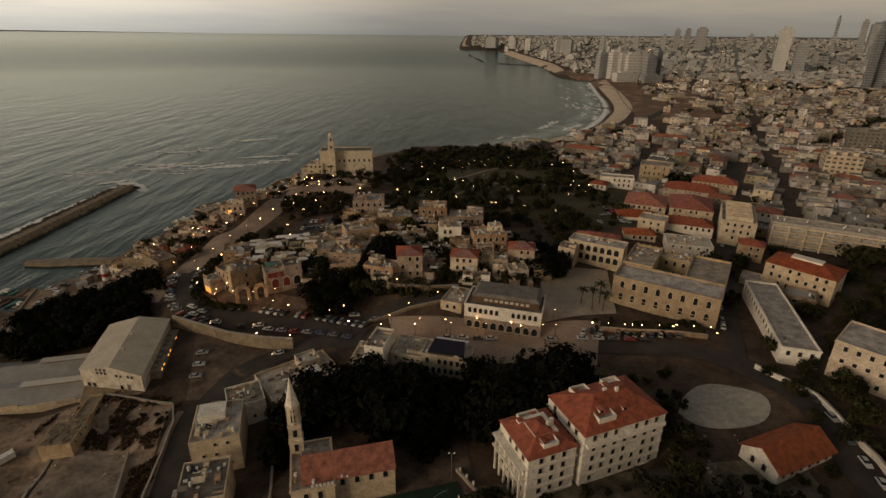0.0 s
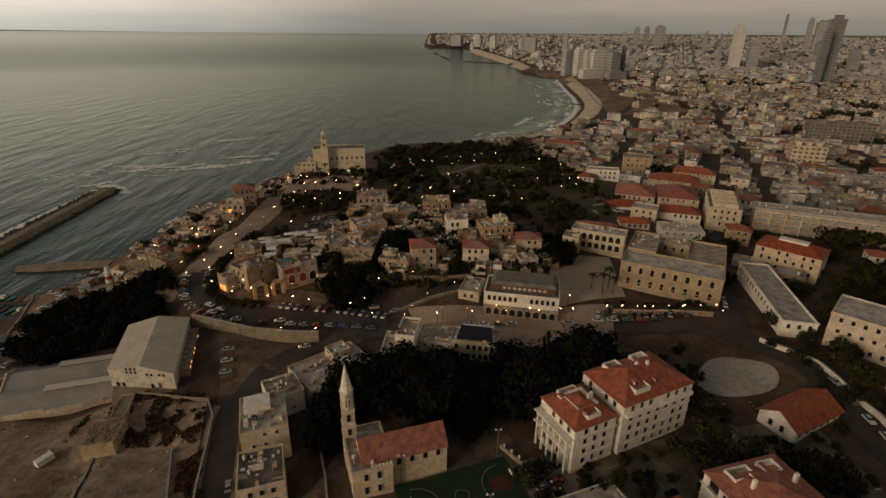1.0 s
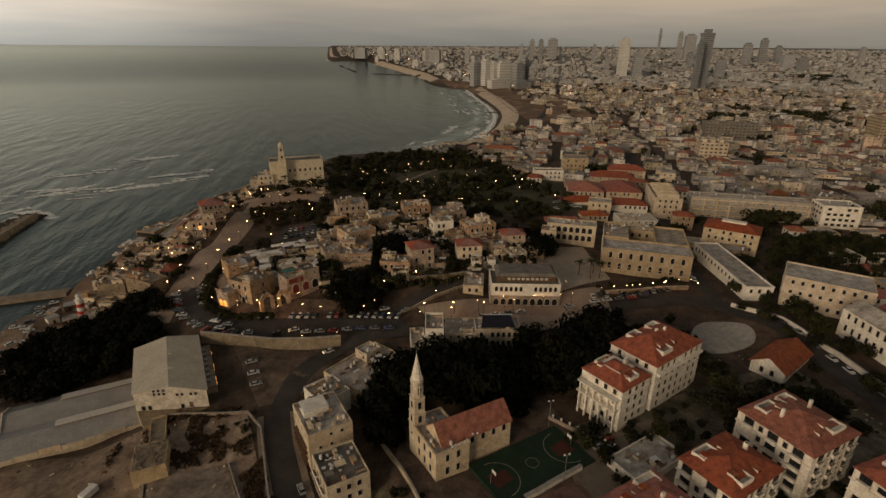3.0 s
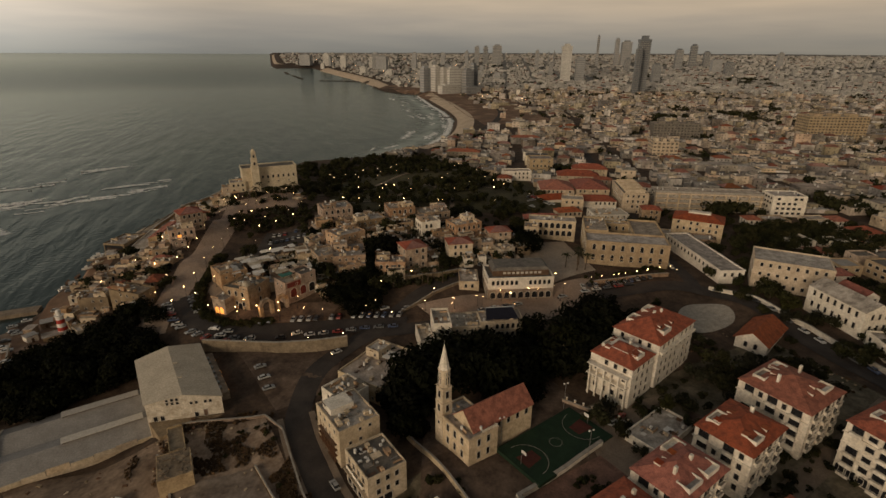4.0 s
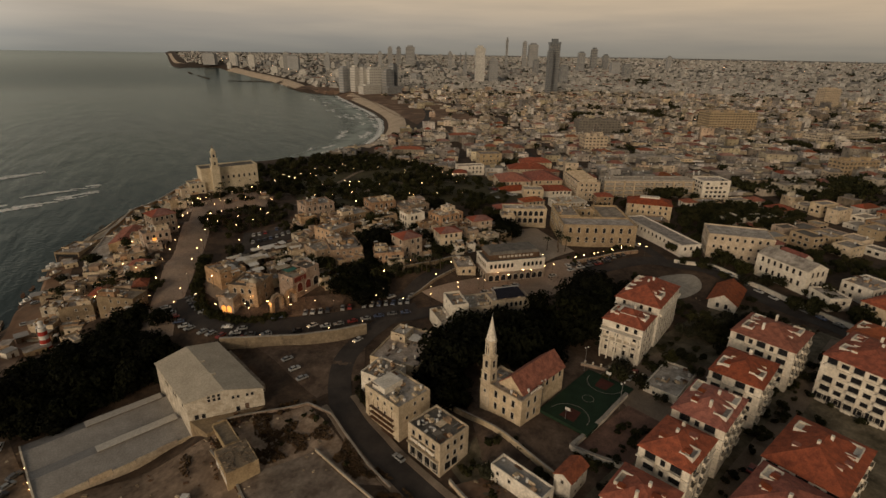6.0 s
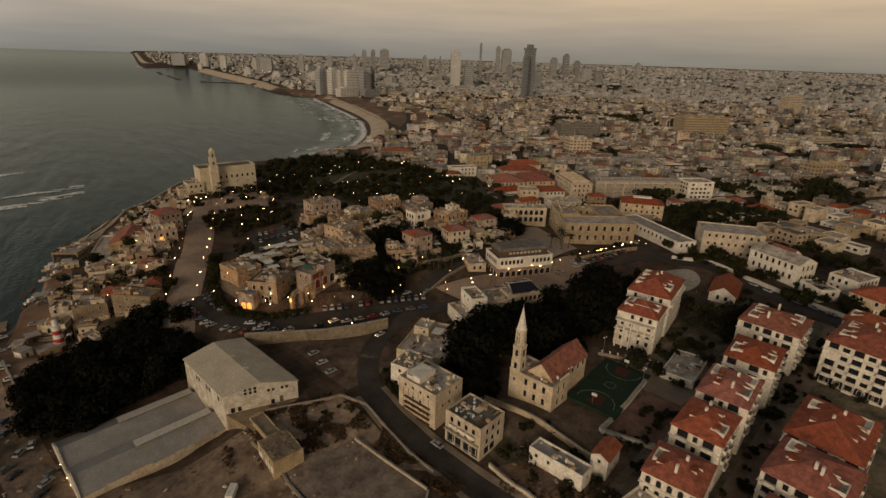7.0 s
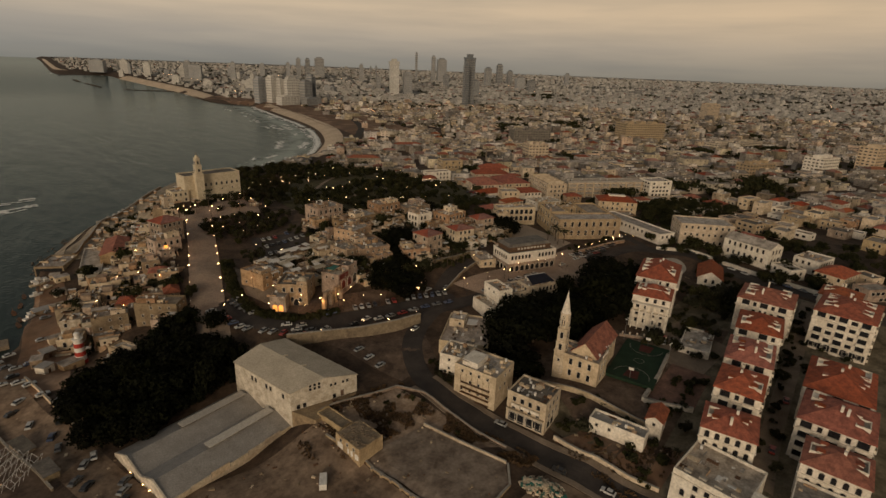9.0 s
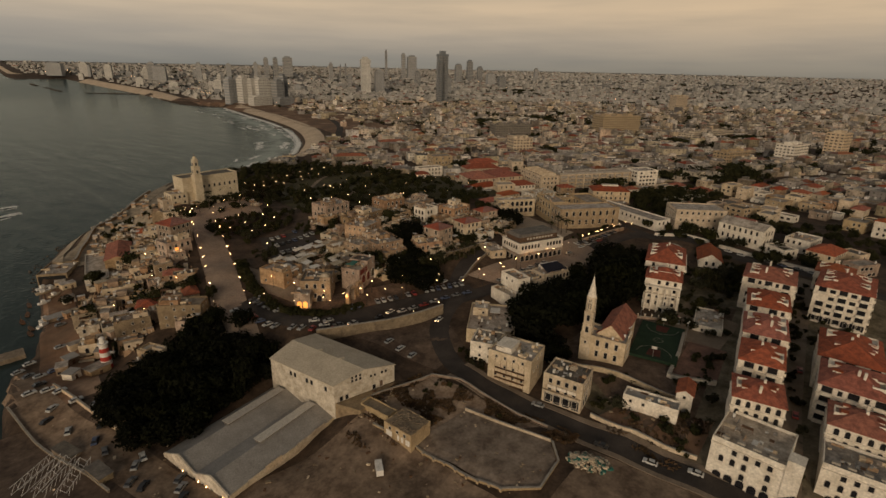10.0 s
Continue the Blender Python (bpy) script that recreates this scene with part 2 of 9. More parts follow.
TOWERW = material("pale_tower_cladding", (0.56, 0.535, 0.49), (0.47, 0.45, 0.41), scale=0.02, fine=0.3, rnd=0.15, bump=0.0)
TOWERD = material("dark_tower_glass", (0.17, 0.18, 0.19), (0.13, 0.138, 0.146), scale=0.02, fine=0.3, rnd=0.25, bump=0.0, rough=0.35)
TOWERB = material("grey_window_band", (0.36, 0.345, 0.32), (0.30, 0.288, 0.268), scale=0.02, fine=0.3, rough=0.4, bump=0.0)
LAMP = glowing("sodium_lamp_glass", (1.0, 0.52, 0.20), 30.0)
LAMPW = glowing("pale_lamp_glass", (1.0, 0.62, 0.30), 8.0)
WARM = glowing("lit_window", (1.0, 0.40, 0.08), 1.1)


def tile_material():
    """Terracotta pantiles: rows of ridges down the slope, tones that vary from patch to patch."""
    m = material("terracotta_tiles", (0.41, 0.112, 0.052), (0.19, 0.055, 0.031), scale=0.55, fine=3.0, rnd=0.18, rough=0.8, bump=0.0)
    nt = m.node_tree
    n, l = nt.nodes, nt.links.new
    co = n.new("ShaderNodeTexCoord")
    wv = n.new("ShaderNodeTexWave")
    wv.inputs["Scale"].default_value, wv.inputs["Distortion"].default_value = 1.1, 0.4
    l(co.outputs["Object"], wv.inputs["Vector"])
    bp = n.new("ShaderNodeBump")
    bp.inputs["Strength"].default_value, bp.inputs["Distance"].default_value = 0.5, 0.08
    l(wv.outputs["Fac"], bp.inputs["Height"])
    l(bp.outputs[0], n["Principled BSDF"].inputs["Normal"])
    return m


TILES = tile_material()


def water_material():
    """Grey-green water: its own dim colour, and the sky in it where it is seen at a low angle."""
    m = bpy.data.materials.new("sea_water")
    m.use_nodes = True
    nt = m.node_tree
    n, l = nt.nodes, nt.links.new
    n.remove(n["Principled BSDF"])
    geo = n.new("ShaderNodeNewGeometry")
    big = n.new("ShaderNodeTexNoise")
    big.inputs["Scale"].default_value, big.inputs["Detail"].default_value = 0.006, 4.0
    l(geo.outputs["Position"], big.inputs["Vector"])
    rp = n.new("ShaderNodeValToRGB")
    rp.color_ramp.elements[0].position, rp.color_ramp.elements[1].position = 0.35, 0.68
    rp.color_ramp.elements[0].color, rp.color_ramp.elements[1].color = (0.022, 0.034, 0.032, 1), (0.036, 0.050, 0.046, 1)
    l(big.outputs[0], rp.inputs[0])
    df = n.new("ShaderNodeBsdfDiffuse")
    l(rp.outputs[0], df.inputs[0])
    gl = n.new("ShaderNodeBsdfGlossy")
    gl.inputs["Color"].default_value, gl.inputs["Roughness"].default_value = (0.77, 0.84, 0.82, 1), 0.2
    # swell running in from the open sea, with chop on it
    mp = n.new("ShaderNodeMapping")
    mp.inputs[2].default_value = (0, 0, radians(-32))
    mp.inputs[3].default_value = (0.55, 0.13, 1.0)
    l(geo.outputs["Position"], mp.inputs[0])
    s1 = n.new("ShaderNodeTexNoise")
    s1.inputs["Scale"].default_value, s1.inputs["Detail"].default_value, s1.inputs["Roughness"].default_value = 0.11, 3.0, 0.5
    l(mp.outputs[0], s1.inputs["Vector"])
    s2 = n.new("ShaderNodeTexNoise")
    s2.inputs["Scale"].default_value, s2.inputs["Detail"].default_value = 0.35, 3.0
    l(geo.outputs["Position"], s2.inputs["Vector"])
    ad = n.new("ShaderNodeMath")
    ad.operation = "MULTIPLY_ADD"
    ad.inputs[1].default_value = 0.12
    l(s2.outputs[0], ad.inputs[0])
    l(s1.outputs[0], ad.inputs[2])
    bp = n.new("ShaderNodeBump")
    bp.inputs["Strength"].default_value, bp.inputs["Distance"].default_value = 1.0, 2.1
    l(ad.outputs[0], bp.inputs["Height"])
    # bump fades with distance to fit the camera's view: far water would darken
    ln = n.new("ShaderNodeVectorMath")
    ln.operation = "LENGTH"
    l(geo.outputs["Position"], ln.inputs[0])
    bump_fade = n.new("ShaderNodeMapRange")
    bump_fade.inputs[1].default_value, bump_fade.inputs[2].default_value, bump_fade.inputs[3].default_value, bump_fade.inputs[4].default_value = 500.0, 3600.0, 1.0, 0.06
    l(ln.outputs["Value"], bump_fade.inputs[0])
    l(bump_fade.outputs[0], bp.inputs["Strength"])
    for b in (df, gl):
        l(bp.outputs[0], b.inputs["Normal"])
    fr = n.new("ShaderNodeFresnel")
    fr.inputs["IOR"].default_value = 1.33
    l(bp.outputs[0], fr.inputs["Normal"])
    half = n.new("ShaderNodeMath")
    half.operation = "MULTIPLY"
    half.inputs[1].default_value = 0.7
    l(fr.outputs[0], half.inputs[0])
    cap = n.new("ShaderNodeMath")
    cap.operation = "MINIMUM"
    cap.inputs[1].default_value = 0.56
    l(half.outputs[0], cap.inputs[0])
    mx = n.new("ShaderNodeMixShader")
    l(cap.outputs[0], mx.inputs[0])
    l(df.outputs[0], mx.inputs[1])
    l(gl.outputs[0], mx.inputs[2])
    l(mx.outputs[0], n["Material Output"].inputs[0])
    return m


SEA = water_material()


def foam_material(name, col, base, lo, hi, most, scale):
    """Broken foam: pale where the noise is high, the rest lets the water through."""
    m = bpy.data.materials.new(name)
    m.use_nodes = True
    nt = m.node_tree
    n, l = nt.nodes, nt.links.new
    bs = n["Principled BSDF"]
    bs.inputs["Base Color"].default_value = (*col, 1)
    bs.inputs["Roughness"].default_value = 0.8
    geo = n.new("ShaderNodeNewGeometry")
    a = n.new("ShaderNodeTexNoise")
    a.inputs["Scale"].default_value, a.inputs["Detail"].default_value, a.inputs["Roughness"].default_value = scale, 8.0, 0.7
    l(geo.outputs["Position"], a.inputs["Vector"])
    uv = n.new("ShaderNodeUVMap")
    sp = n.new("ShaderNodeSeparateXYZ")
    l(uv.outputs[0], sp.inputs[0])
    # v runs across a streak: full in the middle, gone at both sides
    k = n.new("ShaderNodeMath")
    k.operation = "PINGPONG"
    k.inputs[1].default_value = 0.5
    l(sp.outputs[1], k.inputs[0])
    s = n.new("ShaderNodeMath")
    s.operation = "MULTIPLY_ADD"
    s.inputs[1].default_value, s.inputs[2].default_value = 0.9, base
    l(k.outputs[0], s.inputs[0])
    t = n.new("ShaderNodeMath")
    t.operation = "ADD"
    l(s.outputs[0], t.inputs[0])
    l(a.outputs[0], t.inputs[1])
    r = n.new("ShaderNodeMapRange")
    r.inputs[1].default_value, r.inputs[2].default_value, r.inputs[4].default_value = lo, hi, most
    l(t.outputs[0], r.inputs[0])
    l(r.outputs[0], bs.inputs["Alpha"])
    return m


FOAM = foam_material("sea_foam", (0.80, 0.78, 0.72), -0.27, 0.5, 0.58, 1.0, 0.3)
SHALLOW = foam_material("silty_shallows", (0.40, 0.44, 0.39), -0.06, 0.42, 0.9, 0.85, 0.03)


# ---- mesh helpers ----
class Geo:
    """Collects vertices and faces, each face with a material slot."""

    def __init__(self):
        self.v, self.f, self.m, self.uv = [], [], [], None

    def quad(self, a, b, c, d, m=0):
        i = len(self.v)
        self.v += [a, b, c, d]
        self.f.append((i, i + 1, i + 2, i + 3))
        self.m.append(m)

    def poly(self, pts, m=0):
        i = len(self.v)
        self.v += pts
        self.f.append(tuple(range(i, i + len(pts))))
        self.m.append(m)

    def box(self, x, y, z, sx, sy, sz, rot=0.0, m=0, taper=0.0, top=None, bottom=True):
        """A box whose base centre is x, y, z; taper narrows its top; top: another slot for the upper face."""
        c, s = math.cos(rot), math.sin(rot)
        i = len(self.v)
        for k, zz in ((1.0, z), (1.0 - taper, z + sz)):
            for a, b in ((-1, -1), (1, -1), (1, 1), (-1, 1)):
                px, py = a * sx / 2 * k, b * sy / 2 * k
                self.v.append((x + px * c - py * s, y + px * s + py * c, zz))
        fs = [(0, 1, 5, 4), (1, 2, 6, 5), (2, 3, 7, 6), (3, 0, 4, 7), (4, 5, 6, 7)] + ([(3, 2, 1, 0)] if bottom else [])
        for n, q in enumerate(fs):
            self.f.append(tuple(i + k for k in q))
            self.m.append(top if top is not None and n == 4 else m)

    def tube(self, x, y, z, r0, r1, h, n=8, m=0, cap=True, dx=0.0, dy=0.0):
        i = len(self.v)
        for r, zz, ox, oy in ((r0, z, 0, 0), (r1, z + h, dx, dy)):
            for k in range(n):
                a = 2 * math.pi * k / n
                self.v.append((x + ox + r * math.cos(a), y + oy + r * math.sin(a), zz))
        for k in range(n):
            j = (k + 1) % n
            self.f.append((i + k, i + j, i + n + j, i + n + k))
            self.m.append(m)
        if cap:
            self.f.append(tuple(i + n + k for k in range(n)))
            self.m.append(m)

    def rod(self, p, q, r, n=5, m=0, r2=None):
        """A round bar from p to q."""
        p, q = Vector(p), Vector(q)
        d = (q - p).normalized()
        u = d.orthogonal().normalized()
        w = d.cross(u)
        i = len(self.v)
        for c, rr in ((p, r), (q, r if r2 is None else r2)):
            for k in range(n):
                a = 2 * math.pi * k / n
                self.v.append(tuple(c + (u * math.cos(a) + w * math.sin(a)) * rr))
        for k in range(n):
            j = (k + 1) % n
            self.f.append((i + k, i + j, i + n + j, i + n + k))
            self.m.append(m)
        self.f.append(tuple(i + n + k for k in range(n)))
        self.m.append(m)

    def dome(self, x, y, z, r, h, n=10, rings=4, m=0):
        i = len(self.v)
        for k in range(rings):
            a = math.pi / 2 * k / rings
            for j in range(n):
                b = 2 * math.pi * j / n
                self.v.append((x + r * math.cos(a) * math.cos(b), y + r * math.cos(a) * math.sin(b), z + h * math.sin(a)))
        self.v.append((x, y, z + h))
        for k in range(rings - 1):
            for j in range(n):
                jj = (j + 1) % n
                self.f.append((i + k * n + j, i + k * n + jj, i + (k + 1) * n + jj, i + (k + 1) * n + j))
                self.m.append(m)
        for j in range(n):
            self.f.append((i + (rings - 1) * n + j, i + (rings - 1) * n + (j + 1) % n, i + rings * n))
            self.m.append(m)

    def mesh(self, name, mats, smooth=False):
        me = bpy.data.meshes.new(name)
        me.from_pydata(self.v, [], self.f)
        for mt in mats if isinstance(mats, (list, tuple)) else [mats]:
            me.materials.append(mt)
        me.polygons.foreach_set("material_index", self.m)
        if smooth:
            me.polygons.foreach_set("use_smooth", [True] * len(self.f))
        me.update()
        return me


def part(name, geo, mats, parent=None, label="", smooth=False, at=None):
    """One mesh object, under its thing if one is given."""
    ob = new(name, geo.mesh(name, mats, smooth) if isinstance(geo, Geo) else geo)
    if parent:
        ob.parent = parent
    if at is not None:
        ob.matrix_basis = at
    if label:
        ob["label"] = label
    return ob


def thing(name, m, label, category, group=""):
    ob = new(name)
    ob.empty_display_size = 0.5
    ob.matrix_basis = m
    return tagged(ob, label, category, group)


def smooth01(t):
    t = np.clip(t, 0.0, 1.0)
    return t * t * (3 - 2 * t)


# ---- the lie of the land ----
COAST_Y = (-5000, 205, 212, 258, 264, 290, 326, 350, 388, 421, 450, 493, 521, 552, 572, 605, 640, 665, 700, 760, 830, 930, 1000, 1080, 1180, 1300, 1400, 1520, 1570, 1605, 1640, 1690, 1750, 1830, 1900, 2090, 2270, 2330, 2660, 2740, 2790, 2865, 3000, 3400, 4200, 5000)
COAST_X = (-300, -300, -206, -199, -191, -184, -180, -177, -172, -157, -131, -103, -81, -58, 19, 68, 122, 148, 172, 212, 245, 286, 304, 322, 339, 360, 380, 404, 414, 376, 362, 344, 346, 355, 362, 364, 333, 324, 262, 280, 240, 60, 62, 78, 118, 150)
HILL = ((-230, 190, -1.6), (-200, 200, -1.2), (-190, 255, -0.8), (-178, 300, 0.6), (-168, 335, 3), (-152, 160, -1.2), (-172, 217, 4), (-150, 225, 8), (-140, 190, 6), (-127, 212, 16.5),
        (-119, 258, 21), (-100, 335, 26), (-147, 290, 9), (-163, 300, 0.5), (-72, 355, 27), (-20, 300, 27), (40, 330, 27), (90, 290, 23), (-60, 240, 22), (-85, 203, 17.2),
        (-107, 197, 16), (-34, 177, 14.2), (25, 172, 16.5), (62, 185, 20), (94, 162, 20.3), (114, 132, 19.5), (107, 65, 17.5), (-79, 132, 8.6), (-77, 118, 6.6), (-75, 104, 5.2), (-70, 84, 3.9), (-66, 64, 3.4), (-60, 40, 3.0), (-54, 10, 2.6), (-85, 127, 9.2), (-88, 90, 5.8), (-98, 90, 5.6), (-81, 77, 4.3), (-55, 75, 7.8), (-59, 86, 5.6))
LOWER = ((-37, 92, 11.2), (0, 95, 11.5), (15, 35, 11.5), (-100, 128, 6.4), (-100, 116, 5.4), (-92, 102, 5.6), (-118.5, 110, 2.4), (-114.5, 95, 2.8), (-111.5, 84, 3.0), (-109, 104, 6.0), (-105, 90, 6.0), (48, 112, 13), (-30, 40, 10.5), (-170, 120, -1.5), (-131, 166, -0.6), (-140, 145, -1), (-128, 150, 0.6), (-120, 20, 4), (-90, 168, 12.2), (-72, 157, 11.2))
OLD = ((-30, 238, 26), (0, 236, 24.5), (-10, 258, 28.5), (22, 232, 24), (-45, 268, 28), (-48, 228, 23), (12, 214, 21.5), (-20, 208, 20), (-80, 225, 20.5), (-97, 228, 20.5), (-121, 236, 17.4), (-143, 316, 6), (-140, 340, 7), (-152, 322, 3.4), (-148, 345, 4), (-134, 352, 8.5), (-130, 318, 15), (-124, 332, 20.5), (-132, 285, 17), (-121, 299, 26), (-127, 288, 24), (-113, 309, 26.5), (-144, 230, 11), (-171, 234, 0.3), (-150, 272, 8), (-112, 141, 9.3), (-102, 145, 9), (-115, 133, 7.2), (-113, 121, 6), (-96, 374, 27), (-100, 400, 20), (-128, 372, 10), (-140, 385, 2), (-118, 420, 6), (-150, 372, 1))
FAR = ((200, 240, 17), (160, 330, 17), (140, 100, 19), (300, 300, 15), (300, 760, 6), (330, 1000, 4), (420, 1300, 6), (450, 1800, 8), (420, 2600, 8), (400, 4000, 8), (800, 900, 14), (1500, 1500, 16),
       (3000, 3000, 16), (1500, 300, 20), (3000, 600, 18), (500, 450, 14), (700, 150, 18), (1200, -300, 18), (98, 112, 15.3), (88, 104, 14.3), (88, 132, 16), (78, 118, 14.5), (90, 500, 8), (20, 500, 8), (-60, 440, 12), (60, 420, 20), (100, 550, 5), (160, 560, 7))
SPOTS = np.array(HILL + LOWER + OLD + FAR, float)
SEA_Z = -3.0


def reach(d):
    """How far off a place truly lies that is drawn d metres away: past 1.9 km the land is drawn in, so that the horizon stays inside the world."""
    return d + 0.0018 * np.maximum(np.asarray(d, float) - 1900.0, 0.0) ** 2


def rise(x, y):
    """Lifts the far land and sea by as much as they are drawn in, to fit the camera's view."""
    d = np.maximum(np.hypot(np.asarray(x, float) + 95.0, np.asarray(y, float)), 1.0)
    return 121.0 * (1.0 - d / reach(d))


def coast_x(y):
    return np.interp(y, COAST_Y, COAST_X)


def height(x, y):
    """Height of the ground: a smooth blend of spot heights, falling to the sea bed beyond the shore."""
    x, y = np.asarray(x, float), np.asarray(y, float)
    d2 = (x[..., None] - SPOTS[:, 0]) ** 2 + (y[..., None] - SPOTS[:, 1]) ** 2
    soft = 36.0 + np.minimum(d2, 4e6) * 0.0
    w = 1.0 / (d2 + soft) ** 1.6
    land = (w * SPOTS[:, 2]).sum(-1) / w.sum(-1)
    wide = np.interp(y, (0, 350, 400, 540, 600, 680, 5000), (4, 4, 34, 44, 30, 60, 60))
    lip = np.interp(y, (350, 400, 600, 680), (0.35, 0.26, 0.26, 0.35))
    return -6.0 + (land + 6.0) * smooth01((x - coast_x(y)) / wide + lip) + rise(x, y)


def zat(x, y):
    return float(height(x, y))


# ---- ground and sea ----
def spread(lo, hi, step, far_lo, far_hi):
    """Even steps in the middle, growing ones towards both ends."""
    mid = list(np.arange(lo, hi + step * 0.5, step))
    s, x = step, hi
    while x < far_hi:
        s *= 1.05
        x += s
        mid.append(x)
    s, x = step, lo
    while x > far_lo:
        s *= 1.25
        x -= s
        mid.insert(0, x)
    return np.array(mid)


def build_ground():
    xs, ys = spread(-310, 260, 3.0, -4900, 4900), spread(-40, 620, 3.0, -4900, 4900)
    X, Y = np.meshgrid(xs, ys)
    Zs = height(X, Y)
    nx, ny = len(xs), len(ys)
    v = np.stack([X, Y, Zs], -1).reshape(-1, 3)
    i = (np.arange(ny - 1)[:, None] * nx + np.arange(nx - 1)[None]).ravel()
    f = np.stack([i, i + 1, i + nx + 1, i + nx], -1)
    me = bpy.data.meshes.new("ground")
    me.from_pydata(v.tolist(), [], f.tolist())
    me.materials.append(EARTH)
    me.polygons.foreach_set("use_smooth", [True] * len(f))
    return tagged(new("ground", me), "dusty brown earth and worn paving under the town", "ground", kind="structure")


build_ground()
def build_sea():
    """Rings of water about the town, wider and wider spaced towards the horizon."""
    g = Geo()
    rings = [200.0, 600.0, 1200.0, 1900.0] + [1900.0 + 90.0 * k for k in range(1, 37)]
    n = 96
    g.v.append((-95.0, 0.0, SEA_Z))
    for r in rings:
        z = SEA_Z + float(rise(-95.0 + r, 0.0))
        g.v += [(-95.0 + r * math.cos(2 * math.pi * k / n), r * math.sin(2 * math.pi * k / n), z) for k in range(n)]
    for k in range(n):
        g.f.append((0, 1 + k, 1 + (k + 1) % n))
        g.m.append(0)
    for a in range(len(rings) - 1):
        for k in range(n):
            j = (k + 1) % n
            g.f.append((1 + a * n + k, 1 + (a + 1) * n + k, 1 + (a + 1) * n + j, 1 + a * n + j))
            g.m.append(0)
    return tagged(part("water", g, SEA, smooth=True), "grey-green sea with a low swell at dusk", "sea", kind="structure")


build_sea()


def resample(pts, step):
    pts = [Vector(p) for p in pts]
    out = [pts[0]]
    for a, b in zip(pts, pts[1:]):
        n = max(1, int((b - a).length / step))
        out += [a.lerp(b, (k + 1) / n) for k in range(n)]
    return out


def rounded(pts, times=2):
    """Corner cutting, for roads that bend."""
    pts = [Vector(p) for p in pts]
    for _ in range(times):
        q = [pts[0]]
        for a, b in zip(pts, pts[1:]):
            q += [a.lerp(b, 0.25), a.lerp(b, 0.75)]
        pts = q + [pts[-1]]
    return pts


def sides(pts):
    out = []
    for k, p in enumerate(pts):
        d = (pts[min(k + 1, len(pts) - 1)] - pts[max(k - 1, 0)]).normalized()
        out.append(Vector((-d.y, d.x)))
    return out


def ribbon(name, pts, width, mat, lift, label, category, step=3.0, across=4, thick=0.0, kind="structure", shift=0.0):
    """A strip that lies on the ground along a line; thick gives it an edge like a kerb."""
    pts = resample(rounded(pts), step)
    nrm = sides(pts)
    g = Geo()
    rows = []
    for p, n in zip(pts, nrm):
        row = []
        for k in range(across + 1):
            q = p + n * (width * (k / across - 0.5) + shift)
            row.append((q.x, q.y, zat(q.x, q.y) + lift))
        rows.append(row)
    base = 0
    for r in rows:
        g.v += r
    w = across + 1
    for a in range(len(rows) - 1):
        for k in range(across):
            g.f.append((a * w + k, (a + 1) * w + k, (a + 1) * w + k + 1, a * w + k + 1))
            g.m.append(0)
        if thick:
            for k in (0, across):
                p, q = rows[a][k], rows[a + 1][k]
                quad = (p, q, (q[0], q[1], q[2] - thick), (p[0], p[1], p[2] - thick))
                g.quad(*(quad if k else quad[::-1]))
    return tagged(part(name, g, mat), label, category, kind=kind)


def patch(name, a, b, c, d, mat, lift, label, category, step=3.0, kind="structure"):
    """A four-cornered piece of ground cover, laid on the slope."""
    a, b, c, d = (Vector(p) for p in (a, b, c, d))
    n = max(2, int(max((b - a).length, (c - d).length) / step))
    m = max(2, int(max((d - a).length, (c - b).length) / step))
    g = Geo()
    for j in range(m + 1):
        for i in range(n + 1):
            q = a.lerp(b, i / n).lerp(d.lerp(c, i / n), j / m)
            g.v.append((q.x, q.y, zat(q.x, q.y) + lift))
    for j in range(m):
        for i in range(n):
            k = j * (n + 1) + i
            g.f.append((k, k + 1, k + n + 2, k + n + 1))
            g.m.append(0)
    return tagged(part(name, g, mat), label, category, kind=kind)


def slab(name, pts, z, thick, mat, label, category, kind=""):
    """A level plate with the outline pts."""
    g = Geo()
    n = len(pts)
    g.poly([(x, y, z) for x, y in pts])
    for k in range(n):
        (x0, y0), (x1, y1) = pts[k], pts[(k + 1) % n]
        g.quad((x0, y0, z - thick), (x1, y1, z - thick), (x1, y1, z), (x0, y0, z))
    return tagged(part(name, g, mat), label, category, kind=kind)


def long_wall(name, pts, high, thick, mat, label, cope=None, level=None, foot=1.0, step=4.0):
    """A free-standing wall with a coping, following the ground, or level at a height; it is one thing with its coping."""
    pts = resample(pts, step)
    nrm = sides(pts)
    mid = pts[len(pts) // 2]
    root = thing(name, pose(mid.x, mid.y, zat(mid.x, mid.y)), label, "wall")
    oz = root.matrix_basis.translation
    for nm, w, lo, hi, mt in (("masonry", thick, None, 0.0, mat), ("coping", thick + 0.16, 0.0, 0.14, cope or KERB)):
        g = Geo()
        for p, n in zip(pts, nrm):
            zg = zat(p.x, p.y)
            zt = (level if level is not None else zg + high)
            z0 = min(zg - foot, zt - 0.3) if lo is None else zt + lo
            for s, zz in ((-1, z0), (1, z0), (1, zt + hi), (-1, zt + hi)):
                q = p + n * (w / 2 * s)
                g.v.append((q.x - oz.x, q.y - oz.y, zz - oz.z))
        for a in range(len(pts) - 1):
            for k in range(4):
                j = (k + 1) % 4
                g.f.append((a * 4 + k, a * 4 + j, (a + 1) * 4 + j, (a + 1) * 4 + k))
                g.m.append(0)
        e = (len(pts) - 1) * 4
        g.f += [(3, 2, 1, 0), (e, e + 1, e + 2, e + 3)]
        g.m += [0, 0]
        part(nm, g, mt, root)
    return root


